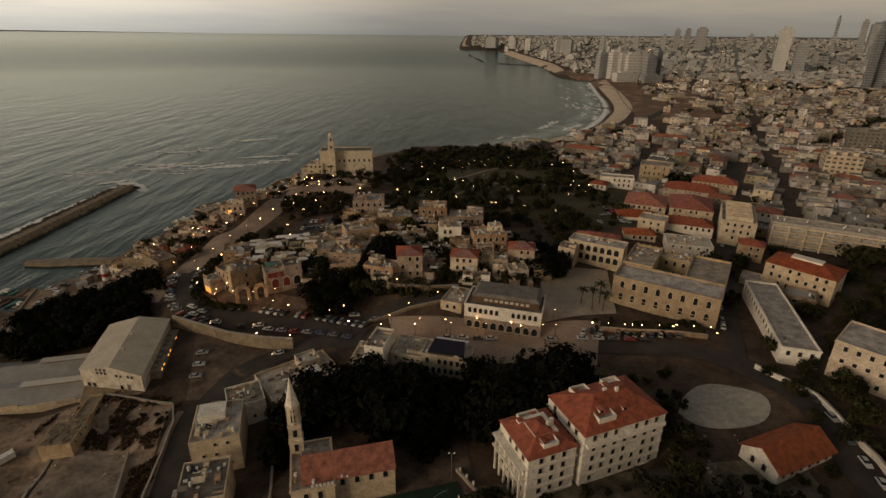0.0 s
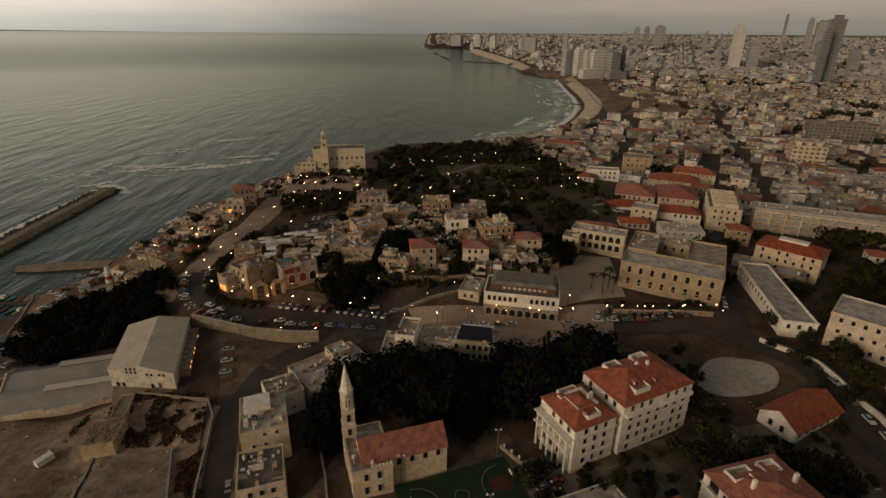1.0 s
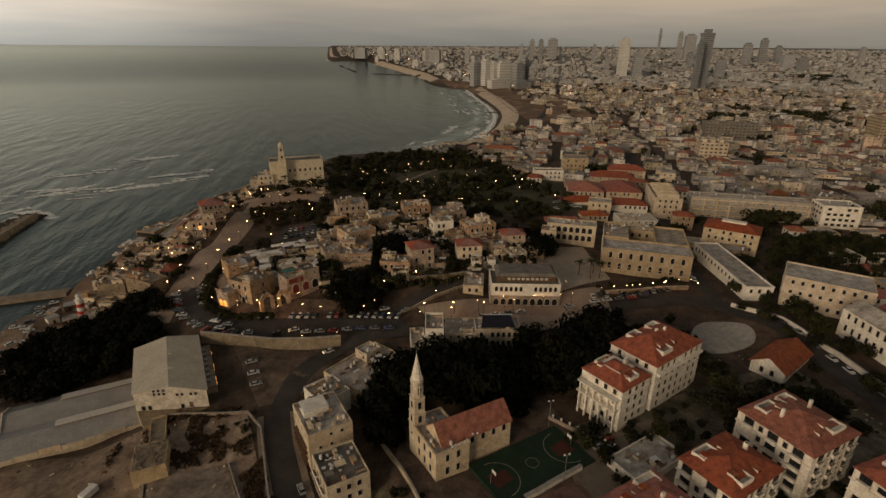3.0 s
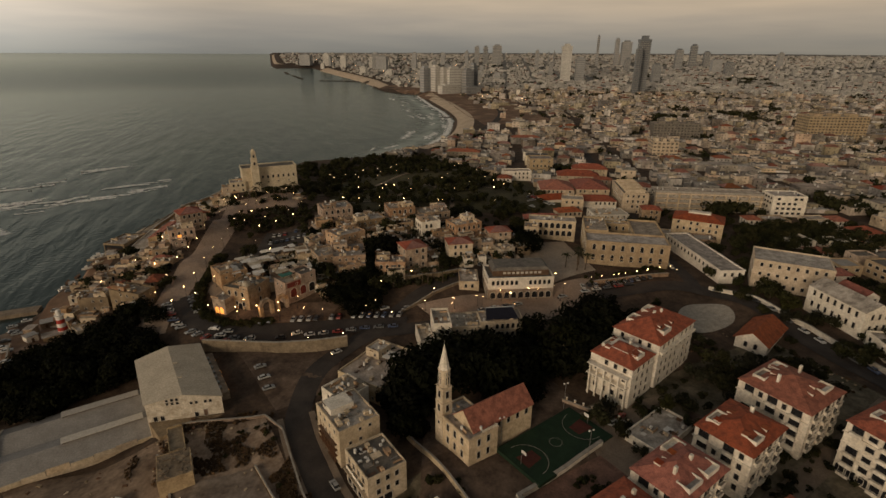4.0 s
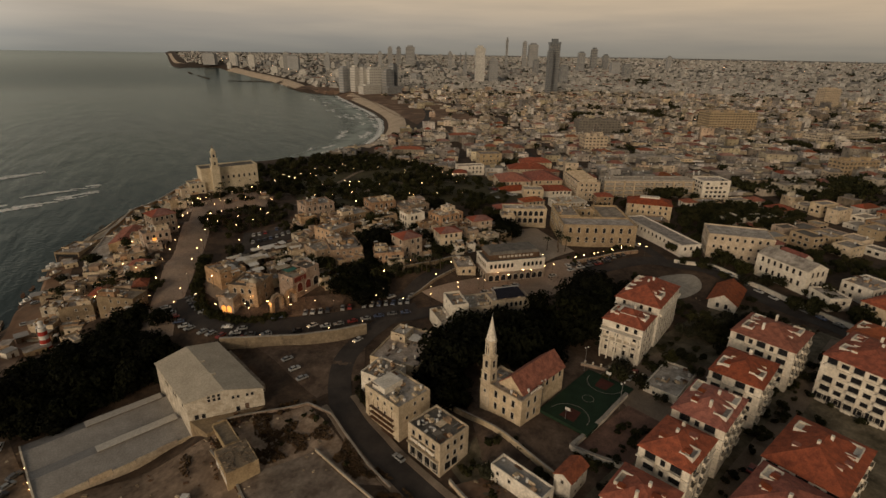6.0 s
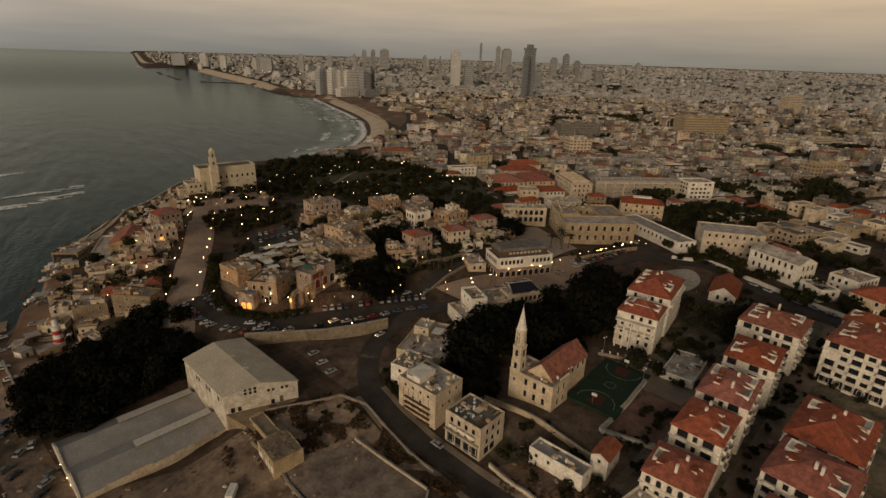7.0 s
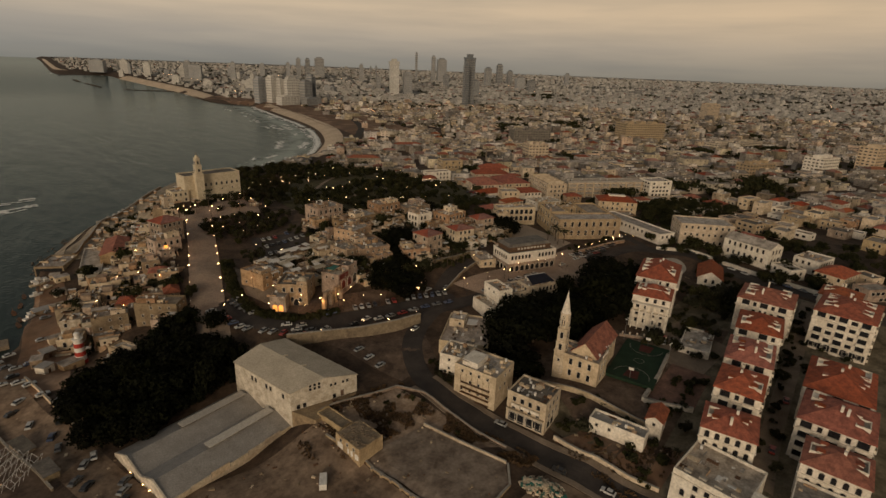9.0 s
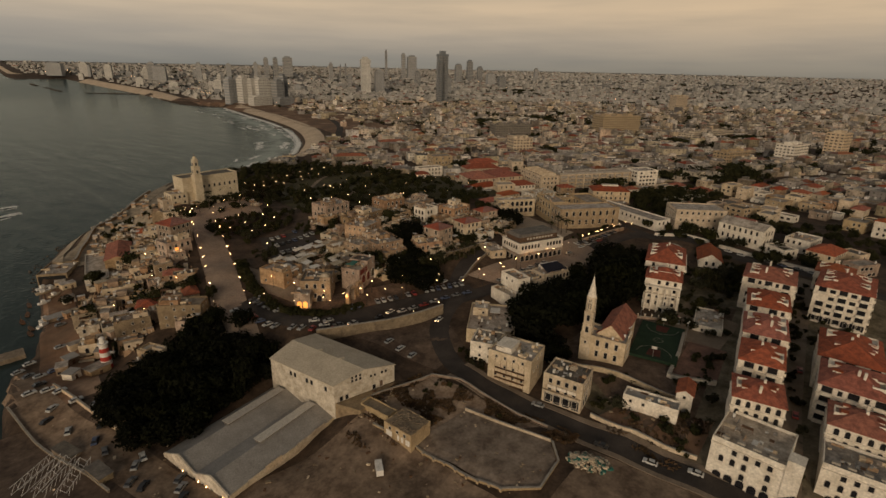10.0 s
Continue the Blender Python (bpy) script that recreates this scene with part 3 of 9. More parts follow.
def slab_on(name, pts, mat, lift, label, category):
    """A rounded patch of paving, fanned out from its middle and laid on the ground."""
    pts = rounded(list(pts) + [pts[0]])
    mid = sum(pts, Vector((0, 0))) / len(pts)
    g = Geo()
    for p, q in zip(pts, pts[1:]):
        for a, b in ((0.0, 0.5), (0.5, 1.0)):
            c = [mid.lerp(v, f) for v, f in ((p, a), (p, b), (q, b), (q, a))]
            v = [(w.x, w.y, zat(w.x, w.y) + lift) for w in c]
            g.poly(v if a else v[1:])
    return tagged(part(name, g, mat), label, category, kind="structure")


patch("shore", (-176, 352), (-110, 352), (-60, 520), (-84, 526), TERRACE, 0.12, "pale trodden slope of stone and sand above the shore", "shore")
ribbon("beach", [(372, 1850), (382, 1960), (384, 2090), (356, 2240), (342, 2330), (300, 2520), (282, 2650)], 44.0, SAND, 0.6, "pale far beach below the hotels", "beach", step=30, across=4)
ribbon("beach", [(110, 2885), (82, 2960), (86, 3200), (104, 3600), (140, 4300)], 16.0, SAND, 0.6, "pale strip of the farthest beach", "beach", step=40, across=3)
patch("pavement", (-14, 155), (54, 150), (62, 176), (-22, 184), PROMENADE, 0.26, "pale paved forecourt with lamps before the museum", "forecourt")
# low stone terraces and paths along the shore below the church
for off, wd, lf in ((9, 6.0, 0.5), (22, 4.0, 0.35), (34, 3.0, 0.3)):
    ribbon("pavement", [(float(coast_x(y)) + off, y) for y in (372, 390, 410, 430, 452, 478, 500, 520)], wd, TERRACE, lf, "pale worn stone terrace along the shore", "terrace", across=2, thick=0.8)
# paths of the park
ribbon("pavement", [(-50, 330), (-20, 322), (10, 330), (30, 352), (64, 362), (90, 340)], 3.2, PAVING, 0.35, "pale path through the park", "path", across=2)
ribbon("pavement", [(-44, 360), (-20, 368), (4, 384), (40, 424), (88, 430), (108, 400)], 3.2, PAVING, 0.4, "pale path through the park", "path", across=2)
ribbon("pavement", [(30, 280), (44, 310), (40, 350), (30, 380)], 3.0, PAVING, 0.35, "pale path through the park", "path", across=2)
# streets
PROM = [(-131, 200), (-127.5, 214), (-122, 234), (-115.5, 257), (-106.5, 290), (-97, 330), (-87, 350)]
STREET = [(-51, 0), (-56, 20), (-60.5, 40), (-65, 60), (-69.5, 82), (-74, 99), (-76, 110), (-78.2, 122), (-79, 134), (-72, 152), (-58, 165), (-44, 170)]
ribbon("road", STREET, 8.0, ASPHALT, 0.22, "dark asphalt street climbing past the walled lot", "road")
CURVE = [(-30, 172), (-60, 180), (-90, 184), (-106, 191), (-115, 203), (-119, 216), (-120, 224)]
ribbon("road", CURVE, 10.0, ASPHALT, 0.3, "curved asphalt street with parked cars round the old town", "road")
ribbon("road", [(-50, 171), (-26, 166), (10, 164), (45, 163), (80, 160), (103, 152), (114, 132), (113, 105), (108, 75), (104, 40), (102, 0)], 8.5, ASPHALT, 0.24, "asphalt street along the walled gardens", "road")
ribbon("road", [(-40, 176), (-30, 184), (-16, 191), (0, 196), (12, 197)], 7.0, ASPHALT, 0.2, "narrow lane climbing to the old town", "road")
ribbon("road", [(103, 152), (119, 192), (147, 248), (195, 334), (260, 460), (300, 540)], 7.0, ASPHALT, 0.24, "straight dark street between town houses", "road")
ribbon("pavement", STREET[:9], 2.0, PAVING, 0.34, "narrow worn pavement with a kerb", "pavement", across=2, thick=0.2, shift=5.1)
ribbon("pavement", STREET[:9], 2.0, PAVING, 0.34, "narrow worn pavement with a kerb", "pavement", across=2, thick=0.2, shift=-5.1)
ribbon("pavement", PROM, 14.0, PROMENADE, 0.2, "broad paved promenade lined with lamps", "promenade")
patch("pavement", (-112, 332), (-58, 332), (-52, 358), (-104, 360), PROMENADE, 0.32, "pale paved square before the clifftop church", "square")
patch("pavement", (-105, 262), (-112, 230), (-102, 206), (-86, 214), PAVING, 0.2, "pale paving at the foot of the old town", "square")
patch("pavement", (-104, 207), (-101, 189.5), (-60, 187), (-52, 196), SLAB, 0.2, "worn dark paving before the arched stone house", "square")
patch("pavement", (40, 178), (70, 182), (78, 224), (46, 226), DUST, 0.3, "pale courtyard before the arcaded building", "courtyard")
patch("ground", (-119, 139), (-88.5, 137), (-79.6, 96), (-112, 116), PALE_EARTH, 0.12, "dry earth of the walled lot under scrub", "lot")

patch("pavement", (-114.8, 117.5), (-92.8, 117.2), (-83.6, 89.3), (-108.4, 88.2), FLOOR, 0.3, "stained concrete floor of a vanished building", "concrete floor")
patch("pavement", (-108.4, 88.2), (-83.6, 89.3), (-88.6, 83.2), (-100.6, 80.8), FLOOR, 0.304, "stained concrete floor of a vanished building", "concrete floor")
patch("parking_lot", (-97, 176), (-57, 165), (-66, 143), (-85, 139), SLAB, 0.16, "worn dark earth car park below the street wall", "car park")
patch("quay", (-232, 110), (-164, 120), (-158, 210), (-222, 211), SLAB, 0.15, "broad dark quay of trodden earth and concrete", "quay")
slab_on("pavement", [(74, 129), (79, 137), (87, 142.5), (96, 141), (103, 136), (103, 130), (99, 125), (92, 122.5), (84, 122), (77, 124)], KERB, 0.25, "pale round paved terrace beside the pavilion", "terrace")
patch("pavement", (-92, 248), (-66, 240), (-58, 276), (-80, 292), ASPHALT, 0.2, "dark asphalt car park in the old town", "car park")
patch("pavement", (-58, 60), (-46, 66), (40, 88), (46, 80), SLAB, 0.14, "dark garden path and yards between houses", "yard")
ribbon("road", [(-60, 31.5), (-48, 34), (-30, 39.5), (0, 46), (40, 54), (70, 60), (98, 66)], 6.0, PAVING, 0.16, "narrow paved lane between the apartment houses", "lane")
ribbon("road", [(-200, 252), (-197, 236), (-193.9, 215), (-188.6, 195), (-181.8, 177), (-177, 161), (-171, 143), (-160, 118)], 12.5, LOT, 0.24, "pale dusty harbour road along the quay", "road")
patch("quay", (-196, 214), (-176, 212), (-166, 330), (-177, 330), REDLAND, 0.15, "reddish dusty quay along the harbour", "quay")
patch("ground", (-166, 140), (-119, 138), (-108, 70), (-160, 60), LOT, 0.12, "bare lot of trodden earth", "lot")
patch("ground", (-60, 96), (100, 112), (100, 4), (-60, 4), YARD, 0.07, "dusty yards and gardens between the apartment houses", "yard")
patch("ground", (-108, 76), (-76, 80), (-57, 4), (-120, 4), LOT, 0.1, "pale trodden earth beside the street", "lot")
patch("ground", (-63.5, 87), (-52, 84), (-38, 58), (-57, 56), REDLAND, 0.1, "reddish bank of scrub and dry earth", "bank")
patch("pavement", (-27, 78), (2, 83), (6, 70), (-18, 65), PALE_RED, 0.2, "reddish paved terrace behind a white wall", "terrace")
patch("pavement", (6, 101), (36, 98), (32, 74), (-2, 72), PAVING, 0.18, "pale paved yard beside the ball court", "yard")
patch("ground", (500, 1750), (3700, 200), (3700, 3900), (260, 3900), FARLAND, 1.6, "pale dusty ground of the distant city", "city ground", step=90)
patch("ground", (200, 3900), (4900, 3900), (4900, 4900), (260, 4900), FARLAND, 3.0, "pale hazy plain beyond the city", "plain", step=120)
patch("ground", (3700, -800), (4900, -800), (4900, 3900), (3700, 3900), FARLAND, 3.0, "pale hazy plain beyond the city", "plain", step=120)
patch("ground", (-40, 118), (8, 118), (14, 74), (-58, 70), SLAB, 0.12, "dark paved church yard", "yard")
patch("lawn", (-14, 372), (60, 372), (74, 416), (0, 424), GRASS, 0.25, "mown park lawn among the trees", "lawn")
patch("lawn", (-40, 300), (120, 270), (150, 500), (-20, 500), GRASS, 0.12, "dark ground of the park under the trees", "lawn", step=5)
ribbon("beach", [(112, 612), (150, 648), (186, 690), (230, 755), (266, 826), (306, 925), (326, 995), (344, 1076), (361, 1178), (382, 1298), (401, 1398), (420, 1500)], 30.0, SAND, 0.25, "curved strip of pale beach sand", "beach", step=14, across=5)
patch("ground", (285, 790), (420, 800), (560, 1250), (386, 1250), REDLAND, 0.35, "bare reddish ground behind the beach", "bare land", step=20)
patch("ground", (384, 1250), (560, 1250), (540, 1850), (362, 1850), REDLAND, 0.4, "bare reddish ground of the headland", "bare land", step=20)
ribbon("road", [(195, 640), (260, 740), (360, 880), (440, 1050), (500, 1300), (520, 1600), (480, 2000)], 12.0, ASPHALT, 0.6, "coast road behind the beach", "road", step=12)


# ---- buildings ----
TAKEN = []
ROOFTOPS = []
RND = random.Random(7)
CACHE = {}


def claim(x, y, r):
    TAKEN.append((x, y, r))


def is_free(x, y, r):
    return all((x - a) ** 2 + (y - b) ** 2 > (r + c) ** 2 for a, b, c in TAKEN)


def window_mesh(kind):
    """A window in the plane y = 0 that looks towards -y: a proud surround and a dark pane set back in it, in one piece."""
    if kind in CACHE:
        return CACHE[kind]
    g = Geo()
    sizes = {"rect": (1.15, 1.7), "tall": (1.1, 2.3), "small": (0.8, 1.0), "wide": (2.0, 1.5), "arch": (1.2, 2.1), "bigarch": (2.2, 3.0), "door": (1.2, 2.3), "shop": (2.4, 2.5), "tallarch": (1.5, 3.0), "loggia": (2.7, 2.1)}
    full, kind = kind, kind.replace("_frame", "").replace("_pane", "")
    w, h = sizes[kind]
    fr, dp = 0.14, 0.12
    if "arch" in kind:
        top = h - w / 2
        ring = [(w / 2, 0.0), (w / 2, top)] + [(w / 2 * math.cos(a), top + w / 2 * math.sin(a)) for a in (math.pi * k / 6 for k in range(1, 6))] + [(-w / 2, top), (-w / 2, 0.0)]
    else:
        ring = [(w / 2, 0.0), (w / 2, h), (-w / 2, h), (-w / 2, 0.0)]
    cz = h * 0.5
    outer = [(x + math.copysign(fr, x) if abs(x) > 0.01 else x, z + (fr if z > cz else -fr)) for x, z in ring]
    n = len(ring)
    for pts, y in ((ring, -0.03), (ring, -dp), (outer, -dp), (outer, 0.03)):
        g.v += [(x, y, z) for x, z in pts]
    if not full.endswith("_frame"):
        g.f.append(tuple(range(n - 1, -1, -1)))
        g.m.append(2 if kind == "door" else 1)
    for lv in range(0 if full.endswith("_pane") else 3):
        for k in range(n):
            j = (k + 1) % n
            g.f.append((lv * n + k, lv * n + j, (lv + 1) * n + j, (lv + 1) * n + k))
            g.m.append(0)
    if full.endswith("_pane"):
        g.v = g.v[:n]
    CACHE[full] = g.mesh(full + "_window", [FRAME, GLASS, WOOD])
    return CACHE[full]


def balcony_mesh():
    if "balcony" not in CACHE:
        g = Geo()
        g.box(0, -0.4, -0.16, 3.0, 0.8, 0.16)
        g.box(0, -0.76, 0, 3.0, 0.08, 0.95)
        for s in (-1, 1):
            g.box(s * 1.46, -0.4, 0, 0.08, 0.8, 0.95)
        CACHE["balcony"] = g.mesh("balcony", [WHITE])
    return CACHE["balcony"]


def tank_mesh():
    if "tank" not in CACHE:
        g = Geo()
        g.tube(0, 0, 0.5, 0.42, 0.42, 1.25, 9)
        g.dome(0, 0, 1.75, 0.42, 0.14, 9, 2)
        CACHE["tank"] = g.mesh("tank", [TANKW])
        s = Geo()
        for a in (-1, 1):
            for b in (-1, 1):
                s.box(a * 0.3, b * 0.3, 0, 0.07, 0.07, 0.52)
        s.box(0, 0, 0.44, 0.8, 0.8, 0.06)
        CACHE["tank_stand"] = s.mesh("stand", [STEEL])
        p = Geo()
        p.v += [(-0.9, -2.0, 0.12), (0.9, -2.0, 0.12), (0.9, -0.7, 1.0), (-0.9, -0.7, 1.0), (-0.9, -1.94, 0.06), (0.9, -1.94, 0.06), (0.9, -0.64, 0.94), (-0.9, -0.64, 0.94)]
        p.f += [(0, 1, 2, 3), (7, 6, 5, 4), (0, 4, 5, 1), (1, 5, 6, 2), (2, 6, 7, 3), (3, 7, 4, 0)]
        p.m += [0] * 6
        CACHE["panel"] = p.mesh("solar_panel", [PANEL])
    return CACHE["tank"], CACHE["tank_stand"], CACHE["panel"]


def water_tank(x, y, z, rot, panel=True):
    t, s, p = tank_mesh()
    root = thing("water_tank", pose(x, y, z, 0, 0, rot), "white solar water tank on a flat roof" if panel else "white water tank on a flat roof", "water tank", "rooftop water tanks")
    part("tank", t, None, root)
    part("stand", s, None, root, "thin steel stand")
    if panel:
        part("solar_panel", p, None, root, "tilted dark solar panel")


EYES = Vector((-95, 0))


def put_windows(root, inv, length, half, side_rot, top, low, kind, gap, storey, centre, skip=0.1, base=0.0, off=0.0, ground_kind=None, balconies=False):
    """Rows of windows on one side of a block, from the top storey down to the ground."""
    m = Matrix.Translation((*centre, 0)) @ Matrix.Rotation(side_rot, 4, "Z")
    n = int((length - 0.9) / gap)
    if n < 1:
        return
    tall = {"tall": 2.3, "arch": 2.1, "bigarch": 3.0, "tallarch": 3.0, "rect": 1.7, "small": 1.0, "wide": 1.5}[kind]
    z = top - tall - 0.75
    row = 0
    while z > low + 0.7:
        for k in range(n):
            if RND.random() < skip:
                continue
            x = (k - (n - 1) / 2) * gap + off
            p = m @ Vector((x, -half, z))
            w = root.matrix_basis @ p
            if zat(w.x, w.y) > w.z - 0.3:
                continue
            # loggia: its dark pane stands in for the shade of a recess
            kd = "loggia" if balconies and k % 2 == 0 else kind
            if ground_kind and z - storey <= low + 0.7:
                kd = ground_kind
            if w.y < 45:
                fr = part("window", window_mesh(kd + "_frame"), None, root, at=m @ Matrix.Translation((x, -half, z)))
                part("pane", window_mesh(kd + "_pane"), None, fr, "dark window pane")
            else:
                part("window", window_mesh(kd), None, root, at=m @ Matrix.Translation((x, -half, z)))
            if balconies and k % 2 == 0:
                part("balcony", balcony_mesh(), None, root, at=m @ Matrix.Translation((x, -half, z - 0.9)))
        z -= storey
        row += 1


def block(root, w, d, top, dx=0.0, dy=0.0, roof="flat", wall=STONE, roofm=None, win="rect", gap=3.0, storey=3.5, rise=2.6, parapet=0.7, skip=0.12, low=0.0, overhang=0.45, ground_kind=None, cornice=False, balconies=False, turn=0.0, clutter=0, band=None):
    """One block of a building: walls, roof and windows. top: height of the eaves or of the parapet over the base of the thing."""
    g = Geo()
    W, D = w / 2, d / 2
    o = Matrix.Translation((dx, dy, 0)) @ Matrix.Rotation(radians(turn), 4, "Z")
    if roof == "flat":
        t = 0.28
        c = [(-W, -D), (W, -D), (W, D), (-W, D)]
        ci = [(-W + t, -D + t), (W - t, -D + t), (W - t, D - t), (-W + t, D - t)]
        for k in range(4):
            (x0, y0), (x1, y1), (a0, b0), (a1, b1) = c[k], c[(k + 1) % 4], ci[k], ci[(k + 1) % 4]
            g.quad((x0, y0, low), (x1, y1, low), (x1, y1, top), (x0, y0, top))
            g.quad((x0, y0, top), (x1, y1, top), (a1, b1, top), (a0, b0, top))
            g.quad((a0, b0, top), (a1, b1, top), (a1, b1, top - parapet), (a0, b0, top - parapet))
        part("wall", g, wall, root, at=o)
        r = Geo()
        r.box(0, 0, top - parapet - 0.2, w - 2 * t, d - 2 * t, 0.2)
        part("roof", r, roofm or ROOF, root, at=o)
        ztop = top - parapet
        ROOFTOPS.append((root.matrix_basis @ o, w, d, ztop))
    else:
        for k, (x0, y0, x1, y1) in enumerate(((-W, -D, W, -D), (W, -D, W, D), (W, D, -W, D), (-W, D, -W, -D))):
            g.quad((x0, y0, low), (x1, y1, low), (x1, y1, top), (x0, y0, top))
        along_x = w >= d
        L, S = (W, D) if along_x else (D, W)
        r = Geo()
        e = overhang
        ridge = L + e * 0.5 if roof == "gable" else max(L - S, 0.0)
        dz = rise * e / S
        th = 0.22

        def P(a, b, z):
            return (a, b, z) if along_x else (-b, a, z)

        for lift, flip in ((th, False), (0.0, True)):
            E = [P(-L - e, -S - e, top - dz + lift), P(L + e, -S - e, top - dz + lift), P(L + e, S + e, top - dz + lift), P(-L - e, S + e, top - dz + lift)]
            if roof == "gable":
                E = [P(-ridge, -S - e, top - dz + lift), P(ridge, -S - e, top - dz + lift), P(ridge, S + e, top - dz + lift), P(-ridge, S + e, top - dz + lift)]
            A, B = P(-ridge, 0, top + rise + lift), P(ridge, 0, top + rise + lift)
            fs = [(E[0], E[1], B, A), (E[2], E[3], A, B)]
            if roof == "hip":
                fs += [(E[1], E[2], B), (E[3], E[0], A)]
            for f in fs:
                r.poly(list(reversed(f)) if flip else list(f))
            rim = E
            if not flip:
                for k in range(4):
                    p, q = rim[k], rim[(k + 1) % 4]
                    if roof == "gable" and k in (1, 3):
                        continue
                    r.quad((p[0], p[1], p[2] - th), (q[0], q[1], q[2] - th), q, p)
                if roof == "gable":
                    for p, q, t3 in ((E[1], E[2], B), (E[3], E[0], A)):
                        r.quad((p[0], p[1], p[2] - th), (t3[0], t3[1], t3[2] - th), t3, p)
                        r.quad((t3[0], t3[1], t3[2] - th), (q[0], q[1], q[2] - th), q, t3)
        if roof == "gable":
            for s in (-1, 1):
                tri = [P(s * L, -S, top), P(s * L, S, top), P(s * L, 0, top + rise - 0.05)]
                g.poly(tri if s > 0 else [tri[1], tri[0], tri[2]])
        part("wall", g, wall, root, at=o)
        part("roof", r, roofm or TILES, root, at=o)
        ztop = None
    if cornice:
        k = Geo()
        for (x, y, sx, sy) in ((0, -D - 0.12, w + 0.5, 0.24), (0, D + 0.12, w + 0.5, 0.24), (-W - 0.12, 0, 0.24, d), (W + 0.12, 0, 0.24, d)):
            k.box(x, y, top - (0.35 if roof == "flat" else 0.3) - (0.55 if cornice == "low" else 0), sx, sy, 0.3)
        part("cornice", k, wall, root, at=o)
        if band:
            k = Geo()
            for (x, y, sx, sy) in ((0, -D - 0.12, w + 0.5, 0.24), (0, D + 0.12, w + 0.5, 0.24), (-W - 0.12, 0, 0.24, d), (W + 0.12, 0, 0.24, d)):
                k.box(x, y, band, sx, sy, 0.22)
            part("string_course", k, wall, root, at=o)
    if win:
        full = root.matrix_basis @ o
        for rot_s, length, half in ((0.0, w, D), (math.pi / 2, d, W), (math.pi, w, D), (-math.pi / 2, d, W)):
            nrm = (full.to_3x3() @ (Matrix.Rotation(rot_s, 3, "Z") @ Vector((0, -1, 0)))).xy.normalized()
            view = (EYES - full.translation.xy).normalized()
            if nrm.dot(view) > -0.05:
                put_windows(root, None, length, half, rot_s + radians(turn), top - (parapet if roof == "flat" else 0), low, win, gap, storey, (dx, dy), skip, ground_kind=ground_kind, balconies=balconies)
    for _ in range(clutter if ztop is not None else 0):
        p = root.matrix_basis @ o @ Vector((RND.uniform(-W + 1.3, W - 1.3), RND.uniform(-D + 1.3, D - 1.3), ztop))
        water_tank(p.x, p.y, p.z, math.degrees(full_turn(root)) + RND.choice((0, 90, 180)), RND.random() < 0.5)
    return ztop


def full_turn(root):
    return root.matrix_basis.to_euler().z


def site(name, label, category, x, y, rot, w, d, group=""):
    """A thing at its lowest corner of ground, sunk a little. Returns it and that height."""
    c, s = math.cos(radians(rot)), math.sin(radians(rot))
    zs = [zat(x + a * w / 2 * c - b * d / 2 * s, y + a * w / 2 * s + b * d / 2 * c) for a in (-1, 0, 1) for b in (-1, 0, 1)]
    z0 = min(zs) - 0.4
    claim(x, y, 0.42 * (w + d) / 2 + 0.12 * max(w, d))
    return thing(name, pose(x, y, z0, 0, 0, rot), label, category, group), z0


def house(label, x, y, rot, w, d, top, name="house", group="", category="house", **kw):
    """A plain one-block house whose eaves or parapet reach the height top over the sea."""
    if len(label.split()) < 5:
        label += " in the town"
    root, z0 = site(name, label, category, x, y, rot, w, d, group)
    block(root, w, d, top - z0, **kw)
    if name == "old_stone_house" and kw.get("roof", "flat") == "flat" and w * d > 70:
        # the stepped rooms that old houses gather on their roofs and at their feet
        H = top - z0
        sx, sy = RND.choice((-1, 1)), RND.choice((-1, 1))
        block(root, w * RND.uniform(0.35, 0.5), d * RND.uniform(0.35, 0.5), H + RND.uniform(1.4, 2.4), sx * w * 0.24, sy * d * 0.24, wall=RND.choice((STONE, CREAM)), roofm=ROOF, win="small", gap=2.6, storey=9, parapet=0.35)
        block(root, w * RND.uniform(0.4, 0.6), 4.0, H * RND.uniform(0.5, 0.75), -sx * w * 0.2, -d / 2 - 1.9, wall=RND.choice((STONE, STONE, CREAM)), roofm=RND.choice((ROOF, ROOF_D)), win=RND.choice(("arch", "small")), gap=2.8, storey=3.6, parapet=0.4, skip=0.4)
    return root, z0


def add_box(root, name, x, y, z, sx, sy, sz, mat, label="", top=None):
    g = Geo()
    g.box(0, 0, 0, sx, sy, sz)
    return part(name, g, mat, root, label, at=pose(x, y, z))


# ---- the buildings that can be told apart ----
# hangar and long shed on the harbour
root, z0 = house("large beige gabled warehouse with peeling white walls", -116.4, 161.5, 13.5, 21.4, 34.5, 15.2, name="warehouse", category="warehouse", roof="gable", roofm=SHEET_B, wall=WASHED, win=None, rise=2.2, overhang=0.4)
H = 15.2 - z0
for dx, dz in ((-4.6, 0.3), (-3.2, 0.3), (-1.8, 0.3), (-4.6, 1.6), (-3.2, 1.6), (-1.8, 1.6), (2.0, -0.3), (3.4, -0.3), (6.0, -0.3), (7.4, -0.3)):
    part("window", window_mesh("small"), None, root, at=pose(dx, -17.25, H + dz - 1.2))
for dy in (-9.5, -3, -0.8, 5, 7):
    part("window", window_mesh("rect"), None, root, at=pose(-10.7, dy, H - 3.2, 0, 0, -90))
for dx in (-8.5, -6.6, 3.0, 5.6):
    part("window", window_mesh("door" if dx > 4 else "rect"), None, root, at=pose(dx, -17.25, H - 6.4))
g = Geo()
g.box(12.5, 0, 0.0, 3.4, 29, 11.6 - z0)
